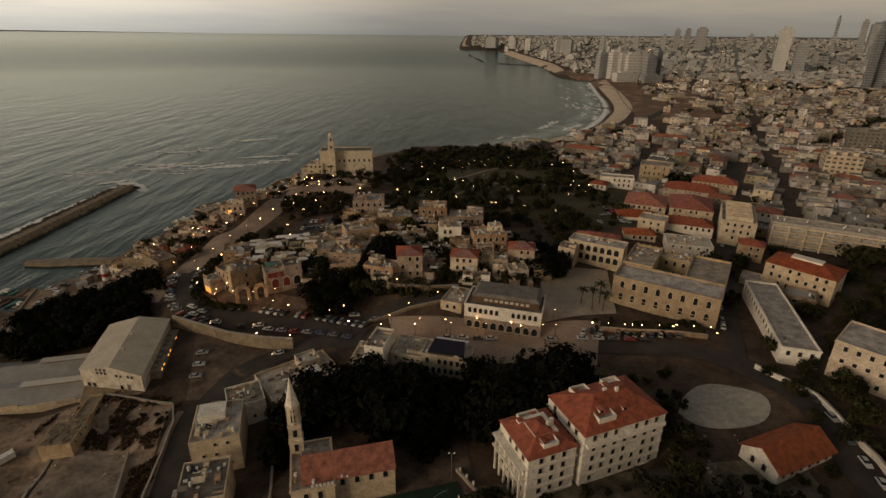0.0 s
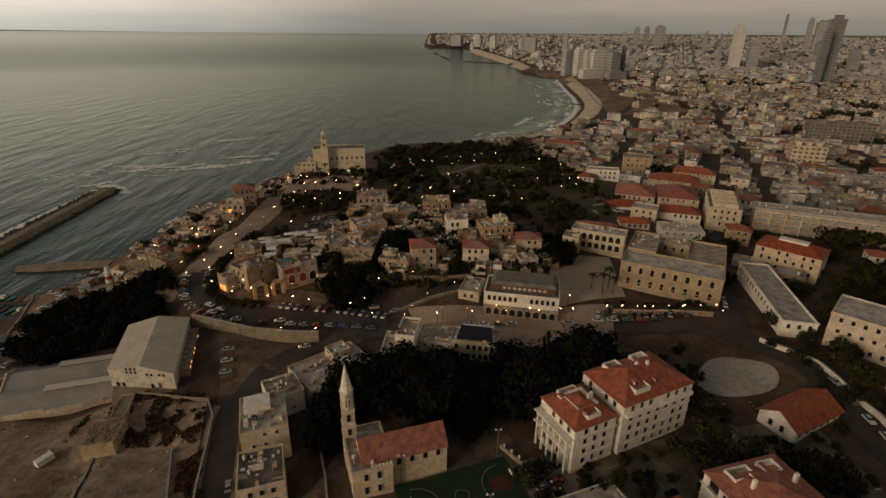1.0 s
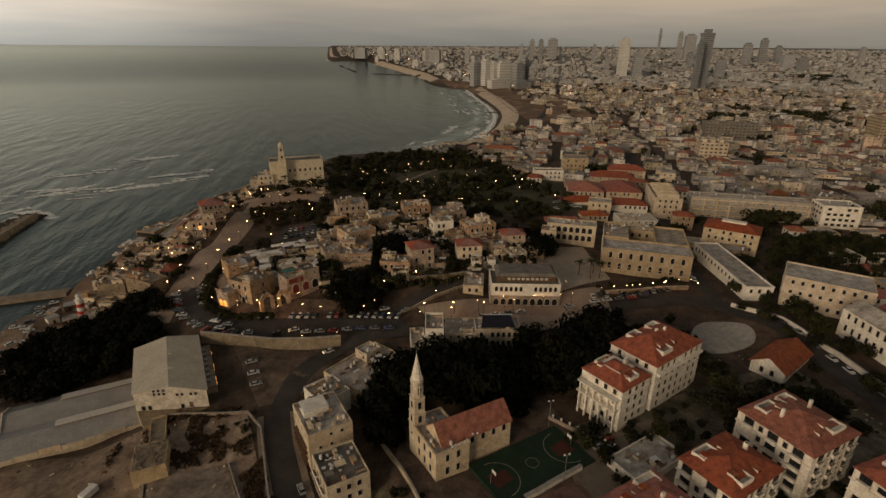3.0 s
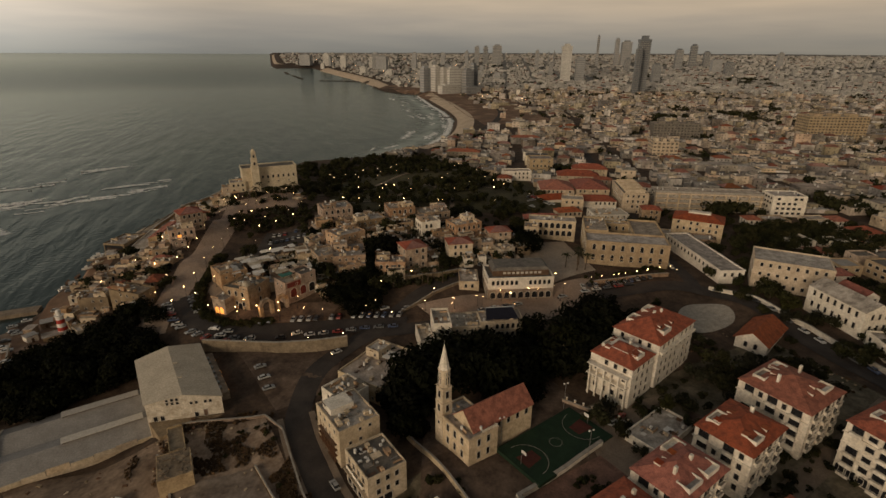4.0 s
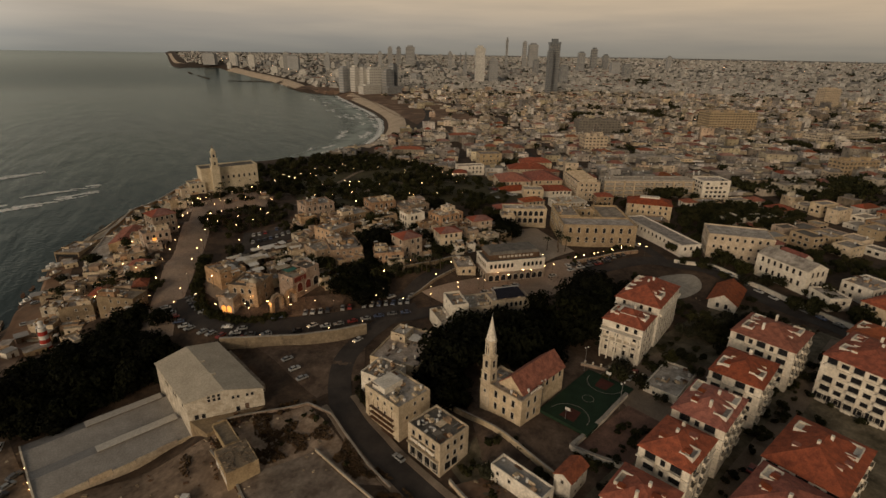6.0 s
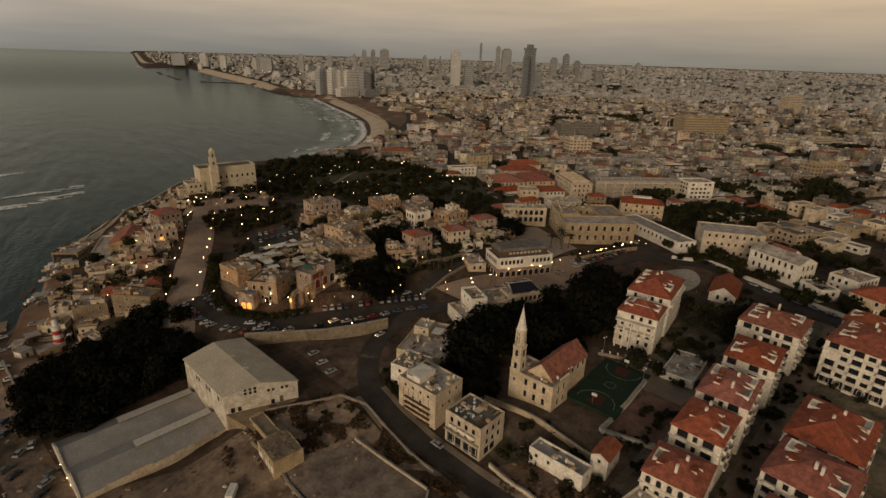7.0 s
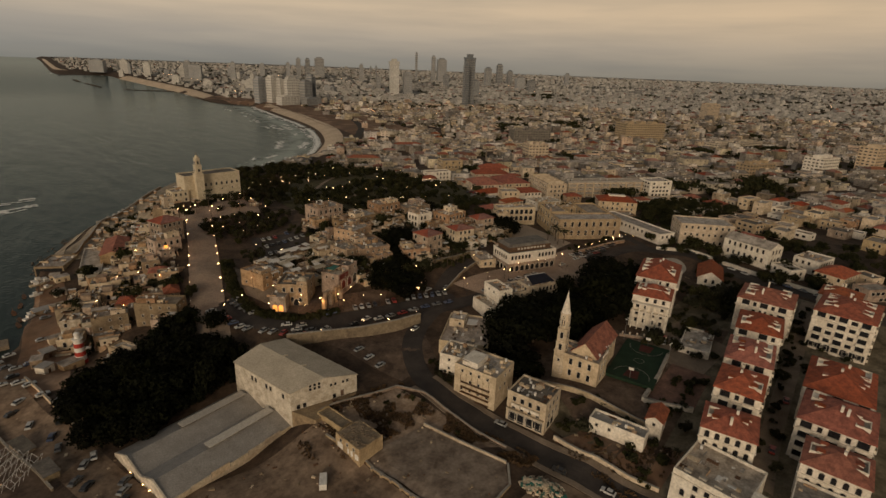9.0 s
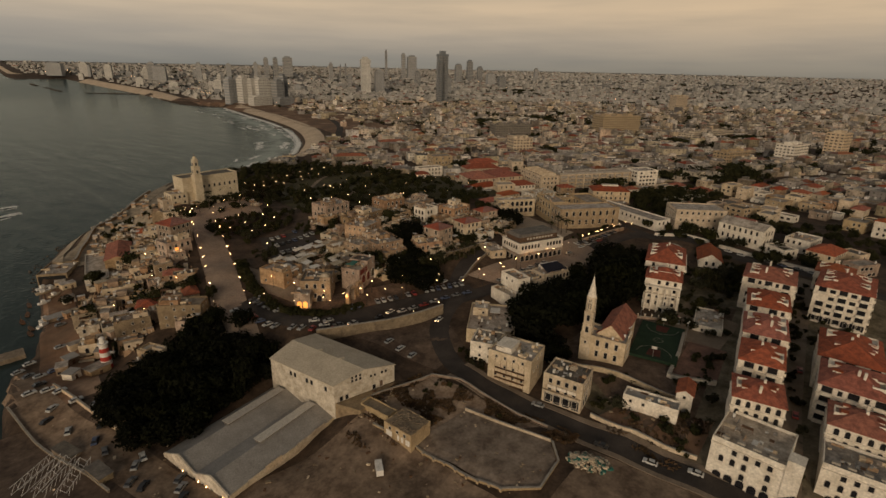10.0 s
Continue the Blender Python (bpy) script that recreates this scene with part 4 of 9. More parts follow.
part("lean_to", g, STONE_D, root, "low dark lean-to along the side")
for k in (0, 1, 3, 4, 7):
    add_box(root, "lit_window", 14.25, -12 + k * 3.0, 10.7 - z0, 0.12, 1.3, 0.55, WARM, "lit orange shop window")
for k in range(7):
    add_box(root, "roof_unit", 11.9, -11 + k * 3.6, 11.6 - z0, 1.2, 1.6, 0.7, STEEL, "grey roof unit")
for dy in (-6, 4):
    add_box(root, "roof_hatch", 0.8, dy, H + 2.1, 1.4, 1.0, 0.5, SHEET_B)
# the front of the warehouse runs askew
for ob in root.children:
    if ob.data.users == 1 and ob.name.split(".")[0] in ("wall", "roof", "cornice"):
        for v in ob.data.vertices:
            v.co.y -= 0.375 * v.co.x * (17.25 - v.co.y) / 34.5
    elif ob.name.startswith("window") and ob.matrix_basis.translation.y < -17:
        x = ob.matrix_basis.translation.x
        ob.matrix_basis = pose(x, -17.25 - 0.375 * x - 0.03, ob.matrix_basis.translation.z, 0, 0, -20.6)

slab("terrace", [(-123.6, 146.2), (-119.6, 137.4), (-104.5, 141.0), (-101.2, 142.9)], 8.7, 6.5, STONE_D, "rough stone terrace before the warehouse front", "terrace", kind="structure")
root, z0 = site("shed", "long grey double-gabled harbour shed with roof lights", "shed", -146, 157, 14, 42, 30)
H = 2.6 - z0
for dy in (-7.5, 7.5):
    block(root, 42, 15, H, 0, dy, roof="gable", roofm=SHEET, wall=CREAM, win=None, rise=2.6, overhang=0.3)
    g = Geo()
    # light and shade put into the colours: pale top over dark sides
    g.box(6.5, dy + 0.9, H + 1.9, 22, 2.2, 1.5, m=1)
    g.box(6.5, dy + 0.9, H + 3.4, 22.6, 3.2, 0.15)
    part("roof_light", g, [FRAME, ROOF_D], root, "raised roof light along the ridge")
g = Geo()
for dy in (-7.5, 7.5):
    g.v += [(-21.5, dy - 7.5, 0), (-21.5, dy + 7.5, 0), (-21.5, dy + 7.5, H + 0.5), (-21.5, dy, H + 3.5), (-21.5, dy - 7.5, H + 0.5)]
    g.v += [(-21.0, dy - 7.5, 0), (-21.0, dy + 7.5, 0), (-21.0, dy + 7.5, H + 0.5), (-21.0, dy, H + 3.5), (-21.0, dy - 7.5, H + 0.5)]
    i = len(g.v) - 10
    g.f += [(i + 4, i + 3, i + 2, i + 1, i), (i + 5, i + 6, i + 7, i + 8, i + 9), (i + 2, i + 3, i + 8, i + 7), (i + 3, i + 4, i + 9, i + 8)]
    g.m += [0] * 4
part("gable_wall", g, WASHED, root, "pale front wall with two gables")
for k in range(7):
    add_box(root, "parapet", -18 + k * 6.0, -15.2, H - 1.0, 5.8, 0.35, 1.3 + (k % 3) * 0.35, CREAM, "patched pale parapet along the eaves")
for k in range(7):
    part("window", window_mesh("small"), None, root, at=pose(-21.5, -12 + k * 4.0, H * 0.45, 0, 0, -90))
for k in (0, 2, 3, 5, 7):
    add_box(root, "wall_lamp", -21.65, -13 + k * 3.7, H * 0.62, 0.14, 0.14, 0.14, LAMP, "warm lamp on the front")

def roof_clutter(root, w, d, z, n, seed):
    """Small units, hatches, ducts and stacked boards on a flat roof."""
    rr = random.Random(seed)
    for _ in range(n):
        k = rr.random()
        x, y = rr.uniform(-0.4, 0.4) * w, rr.uniform(-0.4, 0.4) * d
        if k < 0.4:
            add_box(root, "roof_unit", x, y, z, rr.uniform(0.6, 1.1), rr.uniform(0.5, 0.9), rr.uniform(0.5, 0.9), rr.choice((STEEL, WHITEP)), "small air-conditioning unit")
        elif k < 0.65:
            add_box(root, "duct", x, y, z, rr.uniform(1.5, 4.0), 0.25, 0.25, STEEL)
        elif k < 0.85:
            add_box(root, "board", x, y, z, rr.uniform(1.0, 2.6), rr.uniform(0.6, 1.3), 0.14, rr.choice((WOOD, WHITEP, ROOF)))
        else:
            add_box(root, "hatch", x, y, z, 1.3, 1.1, rr.uniform(0.5, 1.6), CREAM)


# flat-roofed houses along the street
root, z0 = house("cream two-storey corner house with a dark flat roof", -60.3, 99.2, 15, 11.7, 13.6, 16.8, wall=CREAM, roofm=ROOF_D, win="rect", gap=2.8, skip=0.05, ground_kind="shop", clutter=2)
H = 16.8 - z0
for k in range(3):
    part("balcony", balcony_mesh(), None, root, at=pose(-5.85, -3.4 + k * 3.4, H - 4.6, 0, 0, -90))
roof_clutter(root, 11.7, 13.6, H - 0.7, 12, 1)
for k in range(4):
    part("shop_front", window_mesh("shop"), None, root, "tall dark shop opening", at=pose(-5.9, -4.9 + k * 3.2, 1.1, 0, 0, -90) @ Matrix.Diagonal((0.95, 1, 1.4, 1)))
add_box(root, "ledge", -6.3, 0, 5.6, 1.1, 13.2, 0.3, CREAM, "long balcony ledge over the shops")
for k in range(14):
    add_box(root, "railing_post", -6.8, -6.3 + k * 0.97, 5.9, 0.06, 0.06, 0.9, POLE)
root, z0 = house("cream three-storey house with scaffolding and roof shed", -64.4, 118.6, 16, 13.2, 16.2, 18.9, wall=CREAM, win="small", gap=3.3, skip=0.3, clutter=3)
H = 18.9 - z0
roof_clutter(root, 13.2, 16.2, H - 0.7, 12, 2)
add_box(root, "roof_shed", -1.5, 3.0, H - 0.7, 7.5, 6, 2.4, WHITE, "pale roof shed with a sheet roof")
for k in range(6):
    add_box(root, "scaffold_pole", -7.6, -6 + k * 2.2, 0, 0.09, 0.09, H - 2.2, WOOD)
for lv in range(4):
    add_box(root, "scaffold_deck", -7.1, -0.5, 1.4 + lv * 2.0, 1.1, 11.2, 0.08, WOOD)
root, z0 = house("low grey flat-roofed house above the bend", -47.5, 145, 38, 25, 19, 15.6, wall=CREAM, roofm=ROOF, win="small", gap=4, skip=0.4, clutter=3)
roof_clutter(root, 25, 19, 15.6 - z0 - 0.7, 14, 3)
add_box(root, "roof_awning", 4.0, -1.0, 15.6 - z0 + 0.9, 5.0, 4.0, 0.12, WHITEP, "white awning on the roof")
root, z0 = house("cream flat-roofed house with a low annex", -62.5, 134, 28, 11, 11, 16.2, wall=WHITE, roofm=ROOF, win="small", gap=3.5, skip=0.2, clutter=1)
roof_clutter(root, 11, 11, 16.2 - z0 - 0.7, 8, 4)
house("small pale cube of a house on a low roof", -46.8, 151.8, 35, 7, 6.2, 18.5, wall=CREAM, win="small", gap=2.6)
root, z0 = house("white flat-roofed house beside the big fig trees", -21.4, 154.2, -13, 6.8, 12.4, 25.2, wall=WHITE, roofm=ROOF, win="small", gap=4, storey=4.5, skip=0.2, parapet=0.9)
house("low white annex with a flat terrace roof", -27.8, 154.6, -8, 5.4, 13, 19.0, wall=WHITE, roofm=ROOF, win=None, parapet=1.0)
house("low pale house with a broad terrace roof", -9.8, 156.2, -14, 13, 12, 20.6, wall=CREAM, roofm=ROOF, win="small", gap=3.0, skip=0.2, parapet=0.5)
root, z0 = house("low pale house with a dark blue roof awning", 2.6, 151.2, -13, 17, 9, 22.6, wall=CREAM, roofm=ROOF, win="arch", gap=2.1, storey=3.6, skip=0.05, parapet=0.6)
H = 22.6 - z0
g = Geo()
g.quad((-6.4, -4.2, H + 0.5), (6.4, -4.2, H + 0.5), (5.4, 2.2, H + 2.3), (-5.4, 2.2, H + 2.3))
g.quad((-6.4, -4.2, H + 0.42), (-5.4, 2.2, H + 2.22), (5.4, 2.2, H + 2.22), (6.4, -4.2, H + 0.42))
part("awning", g, AWNING, root, "dark blue sloping awning")
for ax in (-6.2, -2.1, 2.1, 6.2):
    add_box(root, "awning_post", ax, -4.1, H - 0.6, 0.1, 0.1, 1.1, POLE)
    add_box(root, "awning_post", ax * 0.85, 2.1, H - 0.6, 0.1, 0.1, 2.8, POLE)
g = Geo()
g.quad((-5.0, 2.4, H + 2.0), (6.4, 2.4, H + 2.0), (6.4, 4.4, H + 1.6), (-5.0, 4.4, H + 1.6))
g.box(0.7, 3.4, H - 0.6, 10.6, 1.6, 2.2)
part("roof_room", g, WHITEP, root, "white roof room behind the awning")

# parish church with a pointed belfry
root, z0 = site("church", "cream stone church with a red tiled nave and pointed belfry", "church", -31, 99, 15, 12, 16)
H = 20.5 - z0
block(root, 10.5, 16.5, H, -0.9, 2.6, wall=CREAM, roofm=ROOF, win="tall", gap=3.4, storey=4.4, skip=0.1, cornice=True)
block(root, 23, 9.2, H + 0.1, 8.2, 0.85, roof="gable", wall=CREAM, win="arch", gap=3.6, storey=9, rise=4.3, skip=0.0, overhang=0.5)
for k in range(6):
    add_box(root, "baluster", -0.9 + k * 0.95, -5.4, H - 0.2, 0.6, 0.3, 0.9, WHITE)
g = Geo()
bx, by = -4.5, 8.8
g.box(bx, by, 0, 3.5, 3.5, H + 3.4)
for lv, hh, ww in ((H + 3.4, 0.3, 3.8), (H + 8.6, 0.3, 3.5)):
    g.box(bx, by, lv, ww, ww, hh)
g.box(bx, by, H + 3.7, 3.2, 3.2, 4.9)
g.tube(bx, by, H + 8.9, 1.75, 1.7, 5.4, 8)
g.tube(bx, by, H + 14.3, 1.95, 1.85, 0.4, 8)
part("belfry", g, CREAM, root, "slender square belfry")
g = Geo()
g.tube(bx, by, H + 14.7, 1.65, 0.05, 8.0, 8)
part("spire", g, WHITE, root, "pale pointed stone spire")
g = Geo()
g.box(bx, by, H + 22.6, 0.09, 0.09, 1.2)
g.box(bx, by, H + 23.25, 0.6, 0.09, 0.09)
part("cross", g, STEEL, root)
for rz, ox, oy in ((0, 0, -1.6), (90, 1.6, 0), (-90, -1.6, 0), (180, 0, 1.6)):
    part("belfry_window", window_mesh("tall"), None, root, at=pose(bx + ox, by + oy, H + 5.2, 0, 0, rz))
    part("belfry_window", window_mesh("tall"), None, root, at=pose(bx + ox, by + oy, H + 10.0, 0, 0, rz))
    part("belfry_window", window_mesh("small"), None, root, at=pose(bx + ox, by + oy, H + 12.9, 0, 0, rz))
for rz, ox, oy in ((0, 0, -1.75), (-90, -1.75, 0), (90, 1.75, 0)):
    part("belfry_window", window_mesh("tall"), None, root, at=pose(bx + ox, by + oy, H + 0.6, 0, 0, rz))
    part("belfry_window", window_mesh("small"), None, root, at=pose(bx + ox, by + oy, H - 4.0, 0, 0, rz))

# museum with a brown mansard roof
root, z0 = site("museum_building", "white and stone two-storey building with brown top storey", "public building", 25.0, 179.6, -15, 29.5, 15.5)
H = 27.3 - z0
GS = H - 5.6
block(root, 29.5, 15.5, H, wall=WHITE, roofm=ROOF_D, win="arch", gap=2.1, storey=9.0, skip=0.2, cornice=True, low=GS - 0.5)
g = Geo()
g.box(0, 0, 0, 29.8, 15.8, GS)
part("ground_storey", g, STONE, root, "brown stone ground storey")
for k in range(9):
    part("arch", window_mesh("bigarch"), None, root, "dark arched doorway", at=pose(-12.6 + k * 3.15, -7.92, max(0.3, GS - 4.3)))
for k in range(4):
    part("arch", window_mesh("bigarch"), None, root, "dark arched doorway", at=pose(-14.92, -5.2 + k * 3.4, max(0.3, GS - 4.3), 0, 0, -90))
g = Geo()
g.box(0.5, 1.3, H - 0.7, 25.5, 11.5, 2.6)
part("attic", g, WOOD, root, "set-back brown attic storey")
g = Geo()
g.box(0.5, 1.5, H + 1.9, 26.5, 12.0, 1.3, taper=0.12)
part("attic_roof", g, ROOF_D, root, "dark brown attic roof")
for k in range(9):
    add_box(root, "attic_window", -7 + k * 2.0, -4.62, H + 0.3, 1.3, 0.2, 1.0, FRAME, "small pale attic window")
house("low stone wing with a tiled lean-to roof", 6, 192, -20, 9, 14, 22.5, wall=CREAM, win="rect", gap=3)

# the old government house and its arcaded wing
root, z0 = site("government_house", "large ochre stone palace with two rows of arched windows", "public building", 98, 199.6, -31, 40, 40)
H = 32.4 - z0
block(root, 40, 15, H, 0, -13, wall=YELLOW, win="tallarch", gap=4.6, storey=5.4, skip=0.0, cornice=True, band=5.6, roofm=ROOF, parapet=1.0)
block(root, 15, 26, H - 0.02, 12.5, 7.6, wall=YELLOW, win="tallarch", gap=4.6, storey=5.4, skip=0.0, cornice=True, roofm=ROOF, parapet=1.0)
block(root, 12, 24, H + 0.8, -14, 6.6, wall=YELLOW, win="tallarch", gap=4.6, storey=5.4, skip=0.0, roofm=ROOF, parapet=1.0)
block(root, 13.5, 6, H - 1.0, -1.5, 16.6, wall=YELLOW, win="arch", gap=3.6, storey=4.9, skip=0.0, roofm=ROOF)
for k in range(9):
    add_box(root, "merlon", -19 + k * 2.6, 19.2, H, 1.0, 0.8, 0.9, YELLOW)
root, z0 = site("arcade_building", "two-storey stone building with rows of arches", "public building", 75, 233, -29, 26, 11)
H = 31.5 - z0
block(root, 26, 10, H, wall=CREAM, win="bigarch", gap=3.3, storey=4.4, skip=0.0, roofm=ROOF, cornice=True)
block(root, 8, 9, H - 1.5, -11.5, -9.2, wall=CREAM, win="arch", gap=3.2, storey=4.2, skip=0.0, roofm=ROOF)

# east of the street
root, z0 = house("long white two-storey building with a sheet roof", 130, 176, -106, 54, 12, 25.6, name="long_building", wall=WHITE, roofm=ROOF, win="rect", gap=3.6, storey=4.2, skip=0.05, cornice=True)
root, z0 = house("cream villa with a hipped red tile roof", 161.4, 210.8, -48, 27, 17, 29.6, wall=CREAM, roof="hip", win="rect", gap=3.4, rise=3.2, skip=0.05)
H = 29.6 - z0
add_box(root, "roof_lantern", 0, 0, H + 1.9, 12, 4.5, 1.5, WHITE, "white clerestory along the ridge")
root, z0 = house("cream school building with a grey flat roof", 146.5, 140.5, -48, 31, 19, 32.4, name="school_building", category="school", wall=CREAM, roofm=ROOF, win="rect", gap=3.5, storey=4.6, skip=0.0, cornice="low", band=7.5)
root, z0 = site("school_building", "white gabled building with tall windows", "school", 139, 106, -100, 26, 20)
H = 31 - z0
block(root, 26, 13, H - 1.5, 0, -3.5, roof="gable", roofm=ROOF, wall=WHITE, win="tall", gap=3.2, storey=4.8, rise=3.0, skip=0.0, overhang=0.1)
block(root, 13, 8, H - 2.5, -6.5, 7, roof="gable", wall=WHITE, win="tall", gap=3.4, storey=4.8, rise=2.4, skip=0.0, overhang=0.2)
root, z0 = house("eight-bay concrete apartment slab with deep balconies", 213.5, 257, -27, 71, 13, 30.8, name="apartment_slab", category="apartment block", wall=CONCRETE, roofm=ROOF, win="wide", gap=4.2, storey=3.3, skip=0.05, clutter=6)
H = 30.8 - z0
for k in range(10):
    add_box(root, "fin", -35 + k * 7.7, -7.4, 0, 0.5, 1.8, H - 1.0, CREAM, "upright concrete fin")
for lv in range(4):
    add_box(root, "balcony", 0, -7.2, 2.6 + lv * 3.3, 71, 1.4, 0.9, CREAM, "long concrete balcony front")
house("pale stepped apartment house", 258, 232, -25, 22, 16, 31, wall=WHITE, roofm=ROOF, win="wide", gap=3.6, storey=3.3, clutter=4, category="apartment block")
root, z0 = house("long cream building with roof pergolas", 166, 279, 64, 38, 17, 32, wall=CREAM, roofm=ROOF, win="rect", gap=3.4, storey=3.6, clutter=2, category="apartment block")
H = 32 - z0
for k in range(8):
    add_box(root, "pergola_frame", -16 + k * 4.4, 0, H - 0.7, 0.5, 13, 2.4, CREAM)
house("market hall with a hipped red tile roof", 127.5, 315, -24, 24, 26, 27.4, name="market_hall", category="market hall", roof="hip", wall=CREAM, win="rect", rise=4.4)
house("market hall with a hipped red tile roof", 153, 309.5, -22, 24, 30, 27.4, name="market_hall", category="market hall", roof="hip", wall=CREAM, win="rect", rise=4.4)
house("low red-tiled lean-to of the market", 114.5, 294.5, -8, 22, 12, 24.6, name="market_hall", category="market hall", roof="hip", wall=WHITE, win="rect", rise=2.6)
house("long low red-tiled lean-to of the market", 139, 282, -22, 28, 13, 24.6, name="market_hall", category="market hall", roof="hip", wall=WHITE, win="rect", rise=2.8)
house("red-tiled hall behind the street", 172, 352, -27, 34, 16, 25, roof="hip", wall=CREAM, win="small", rise=3.6)
house("red-tiled hall behind the street", 200, 376, -27, 30, 15, 24, roof="hip", wall=CREAM, win="small", rise=3.4)
house("low pale sheet-roofed shop", 126.5, 250, -15, 22, 15, 25.6, roof="flat", wall=WHITE, roofm=SHEET_B, win="small", gap=4, parapet=0.2)
house("small house with a red tile roof", 106, 264, -10, 16, 9, 24.6, roof="hip", wall=CREAM, win="rect", rise=2.0)
house("flat pale roof of a garden pavilion", 128, 378, -15, 24, 10, 26.4, wall=WHITE, roofm=ROOF, win="rect", gap=3.4)
house("low tiled house behind the palace", 82, 256, -17, 22, 9, 24.8, roof="hip", wall=STONE, win="small", gap=4, rise=2.0)
house("stone corner building with arched windows", 164, 401, -20, 21, 16, 31, wall=YELLOW, win="arch", gap=3.4, storey=4.2)

# apartment houses with red roofs
def dormer_mesh():
    if "dormer" not in CACHE:
        g = Geo()
        g.box(0, 0.2, -0.5, 1.5, 1.6, 1.15)
        g.box(0, -0.62, -0.25, 1.1, 0.1, 0.75, m=1)
        g.box(0, 0.2, 0.65, 1.8, 1.9, 0.12, m=2)
        CACHE["dormer"] = g.mesh("dormer", [WHITE, GLASS, TILES])
    return CACHE["dormer"]


def flats(label, x, y, rot, w, d, top, rise=3.4, boxes=2, wings=(), **kw):
    """A white apartment house with balconies, a hipped tile roof and white roof-terrace boxes cut into it."""
    root, z0 = site("apartment_house", label, "apartment house", x, y, rot, w, d, "white apartment houses with red roofs")
    H = top - z0
    block(root, w, d, H, roof="hip", wall=WHITE, win=kw.get("win", "rect"), gap=kw.get("gap", 3.3), storey=3.3, rise=rise, skip=0.08, overhang=0.35, balconies=kw.get("balconies", True))
    for lv in range(1, int(H / 3.3) + 1):
        add_box(root, "floor_band", 0, 0, H - 3.3 * lv - 0.1, w + (0.7 if lv == 1 else 0.3), d + (0.7 if lv == 1 else 0.3), 0.25, WHITE, "white ledge round the storey")
    for k in range(2 + boxes):
        sd = RND.choice((-1, 1))
        u, vv = RND.uniform(-0.28, 0.28) * w, -sd * d * RND.uniform(0.2, 0.36)
        part("dormer", dormer_mesh(), None, root, "small dark skylight in a white frame", at=pose(u, vv, H + rise * (1 - abs(vv) / (0.5 * d)) + 0.05, 0, 0, 0 if vv < 0 else 180))
    for k in range(2):
        add_box(root, "chimney", RND.uniform(-0.3, 0.3) * w, RND.uniform(-0.1, 0.1) * d, H + rise * 0.5, 0.9, 0.7, rise * 0.5 + 0.9, WHITE)
    for k in range(boxes):
        bx = (k + 0.5) / boxes * w - w / 2
        for s in (-1, 1):
            g = Geo()
            if RND.random() < 0.35:
                continue
            a, b, t, hz = RND.uniform(2.1, 3.0), 1.75, 0.26, 3.2
            o, i = [(-a, -b), (a, -b), (a, b), (-a, b)], [(-a + t, -b + t), (a - t, -b + t), (a - t, b - t), (-a + t, b - t)]
            g.v += [(x, y, 0) for x, y in o] + [(x, y, hz) for x, y in o] + [(x, y, hz) for x, y in i] + [(x, y, hz - 0.6) for x, y in i]
            for lv in range(3):
                for q in range(4):
                    e = (q + 1) % 4
                    g.f.append((lv * 4 + q, lv * 4 + e, lv * 4 + 4 + e, lv * 4 + 4 + q))
                    g.m.append(0)
            g.f.append((12, 13, 14, 15))
            g.m.append(1)
            part("roof_terrace", g, [WHITE, ROOF if (k + s) % 2 else WHITE], root, "white-walled roof terrace cut into the tiles", at=pose(bx * 0.8, s * d * 0.31, H + rise * 0.46 + 0.45 - hz))
    return root, H


root, H = flats("five-storey white apartment house with red roofs and loggias", 46, 115, 22, 26, 17, 29.8, 4.6, 2, balconies=False)
add_box(root, "gallery", 0, -8.9, H - 3.6, 25, 1.4, 0.9, WHITE, "long white roof gallery")
root, H = flats("lower white wing with a red roof and terraces", 26, 106.5, 22, 14, 15, 27, 3.4, 1, balconies=False)
add_box(root, "roof_deck", 0.5, 0.5, H + 0.4, 7.0, 7.5, 1.9, WHITE, "pale roof deck set into the tiles")
for k in range(6):
    add_box(root, "loggia_column", -8.6, -6.6 + k * 2.6, 0, 0.5, 0.5, H - 3.2, WHITE, "white loggia column")
add_box(root, "loggia_deck", -8.2, 0, H - 3.4, 2.6, 14.5, 0.35, WHITE, "white loggia roof deck")
add_box(root, "loggia_deck", -8.2, 0, H - 7.0, 2.4, 14.5, 0.35, WHITE, "white loggia deck")
root, H = flats("white apartment house at the foot of the lane", -33, 49.5, 18, 14, 14, 21.5, 2.8, 1, win="arch", gap=2.6, balconies=False)
flats("white apartment house with red roof and terrace", -14, 54.5, 14, 17, 13, 25, 3.2, 2)
flats("white apartment house with red roof and terrace", 6, 59.5, 16, 19, 14, 26.5, 3.4, 2)
flats("white apartment house with red roof over the lane", 33, 66, 16, 19, 15, 26.5, 3.2, 2)
flats("white apartment house with ochre roof boxes", 60, 73, 12, 20, 20, 28.5, 3.4, 2)
# closed arches: the dark pane is put in for shade behind them
for k in range(4):
    part("arcade_arch", window_mesh("bigarch"), None, root, "open arch of the arcade", at=pose(-7.04, -4.8 + k * 3.2, 0.6, 0, 0, -90))
root, H = flats("white end house with tall arched windows", -25, 25, 10, 14, 15, 20, 2.6, 1, win="arch", gap=2.6, balconies=False)
for k in range(4):
    part("arcade_arch", window_mesh("bigarch"), None, root, "open arch of the arcade", at=pose(-7.04, -4.8 + k * 3.2, 0.6, 0, 0, -90))
flats("white apartment house with broad red roof", -7, 30, 9, 19, 18, 23.5, 3.8, 2)
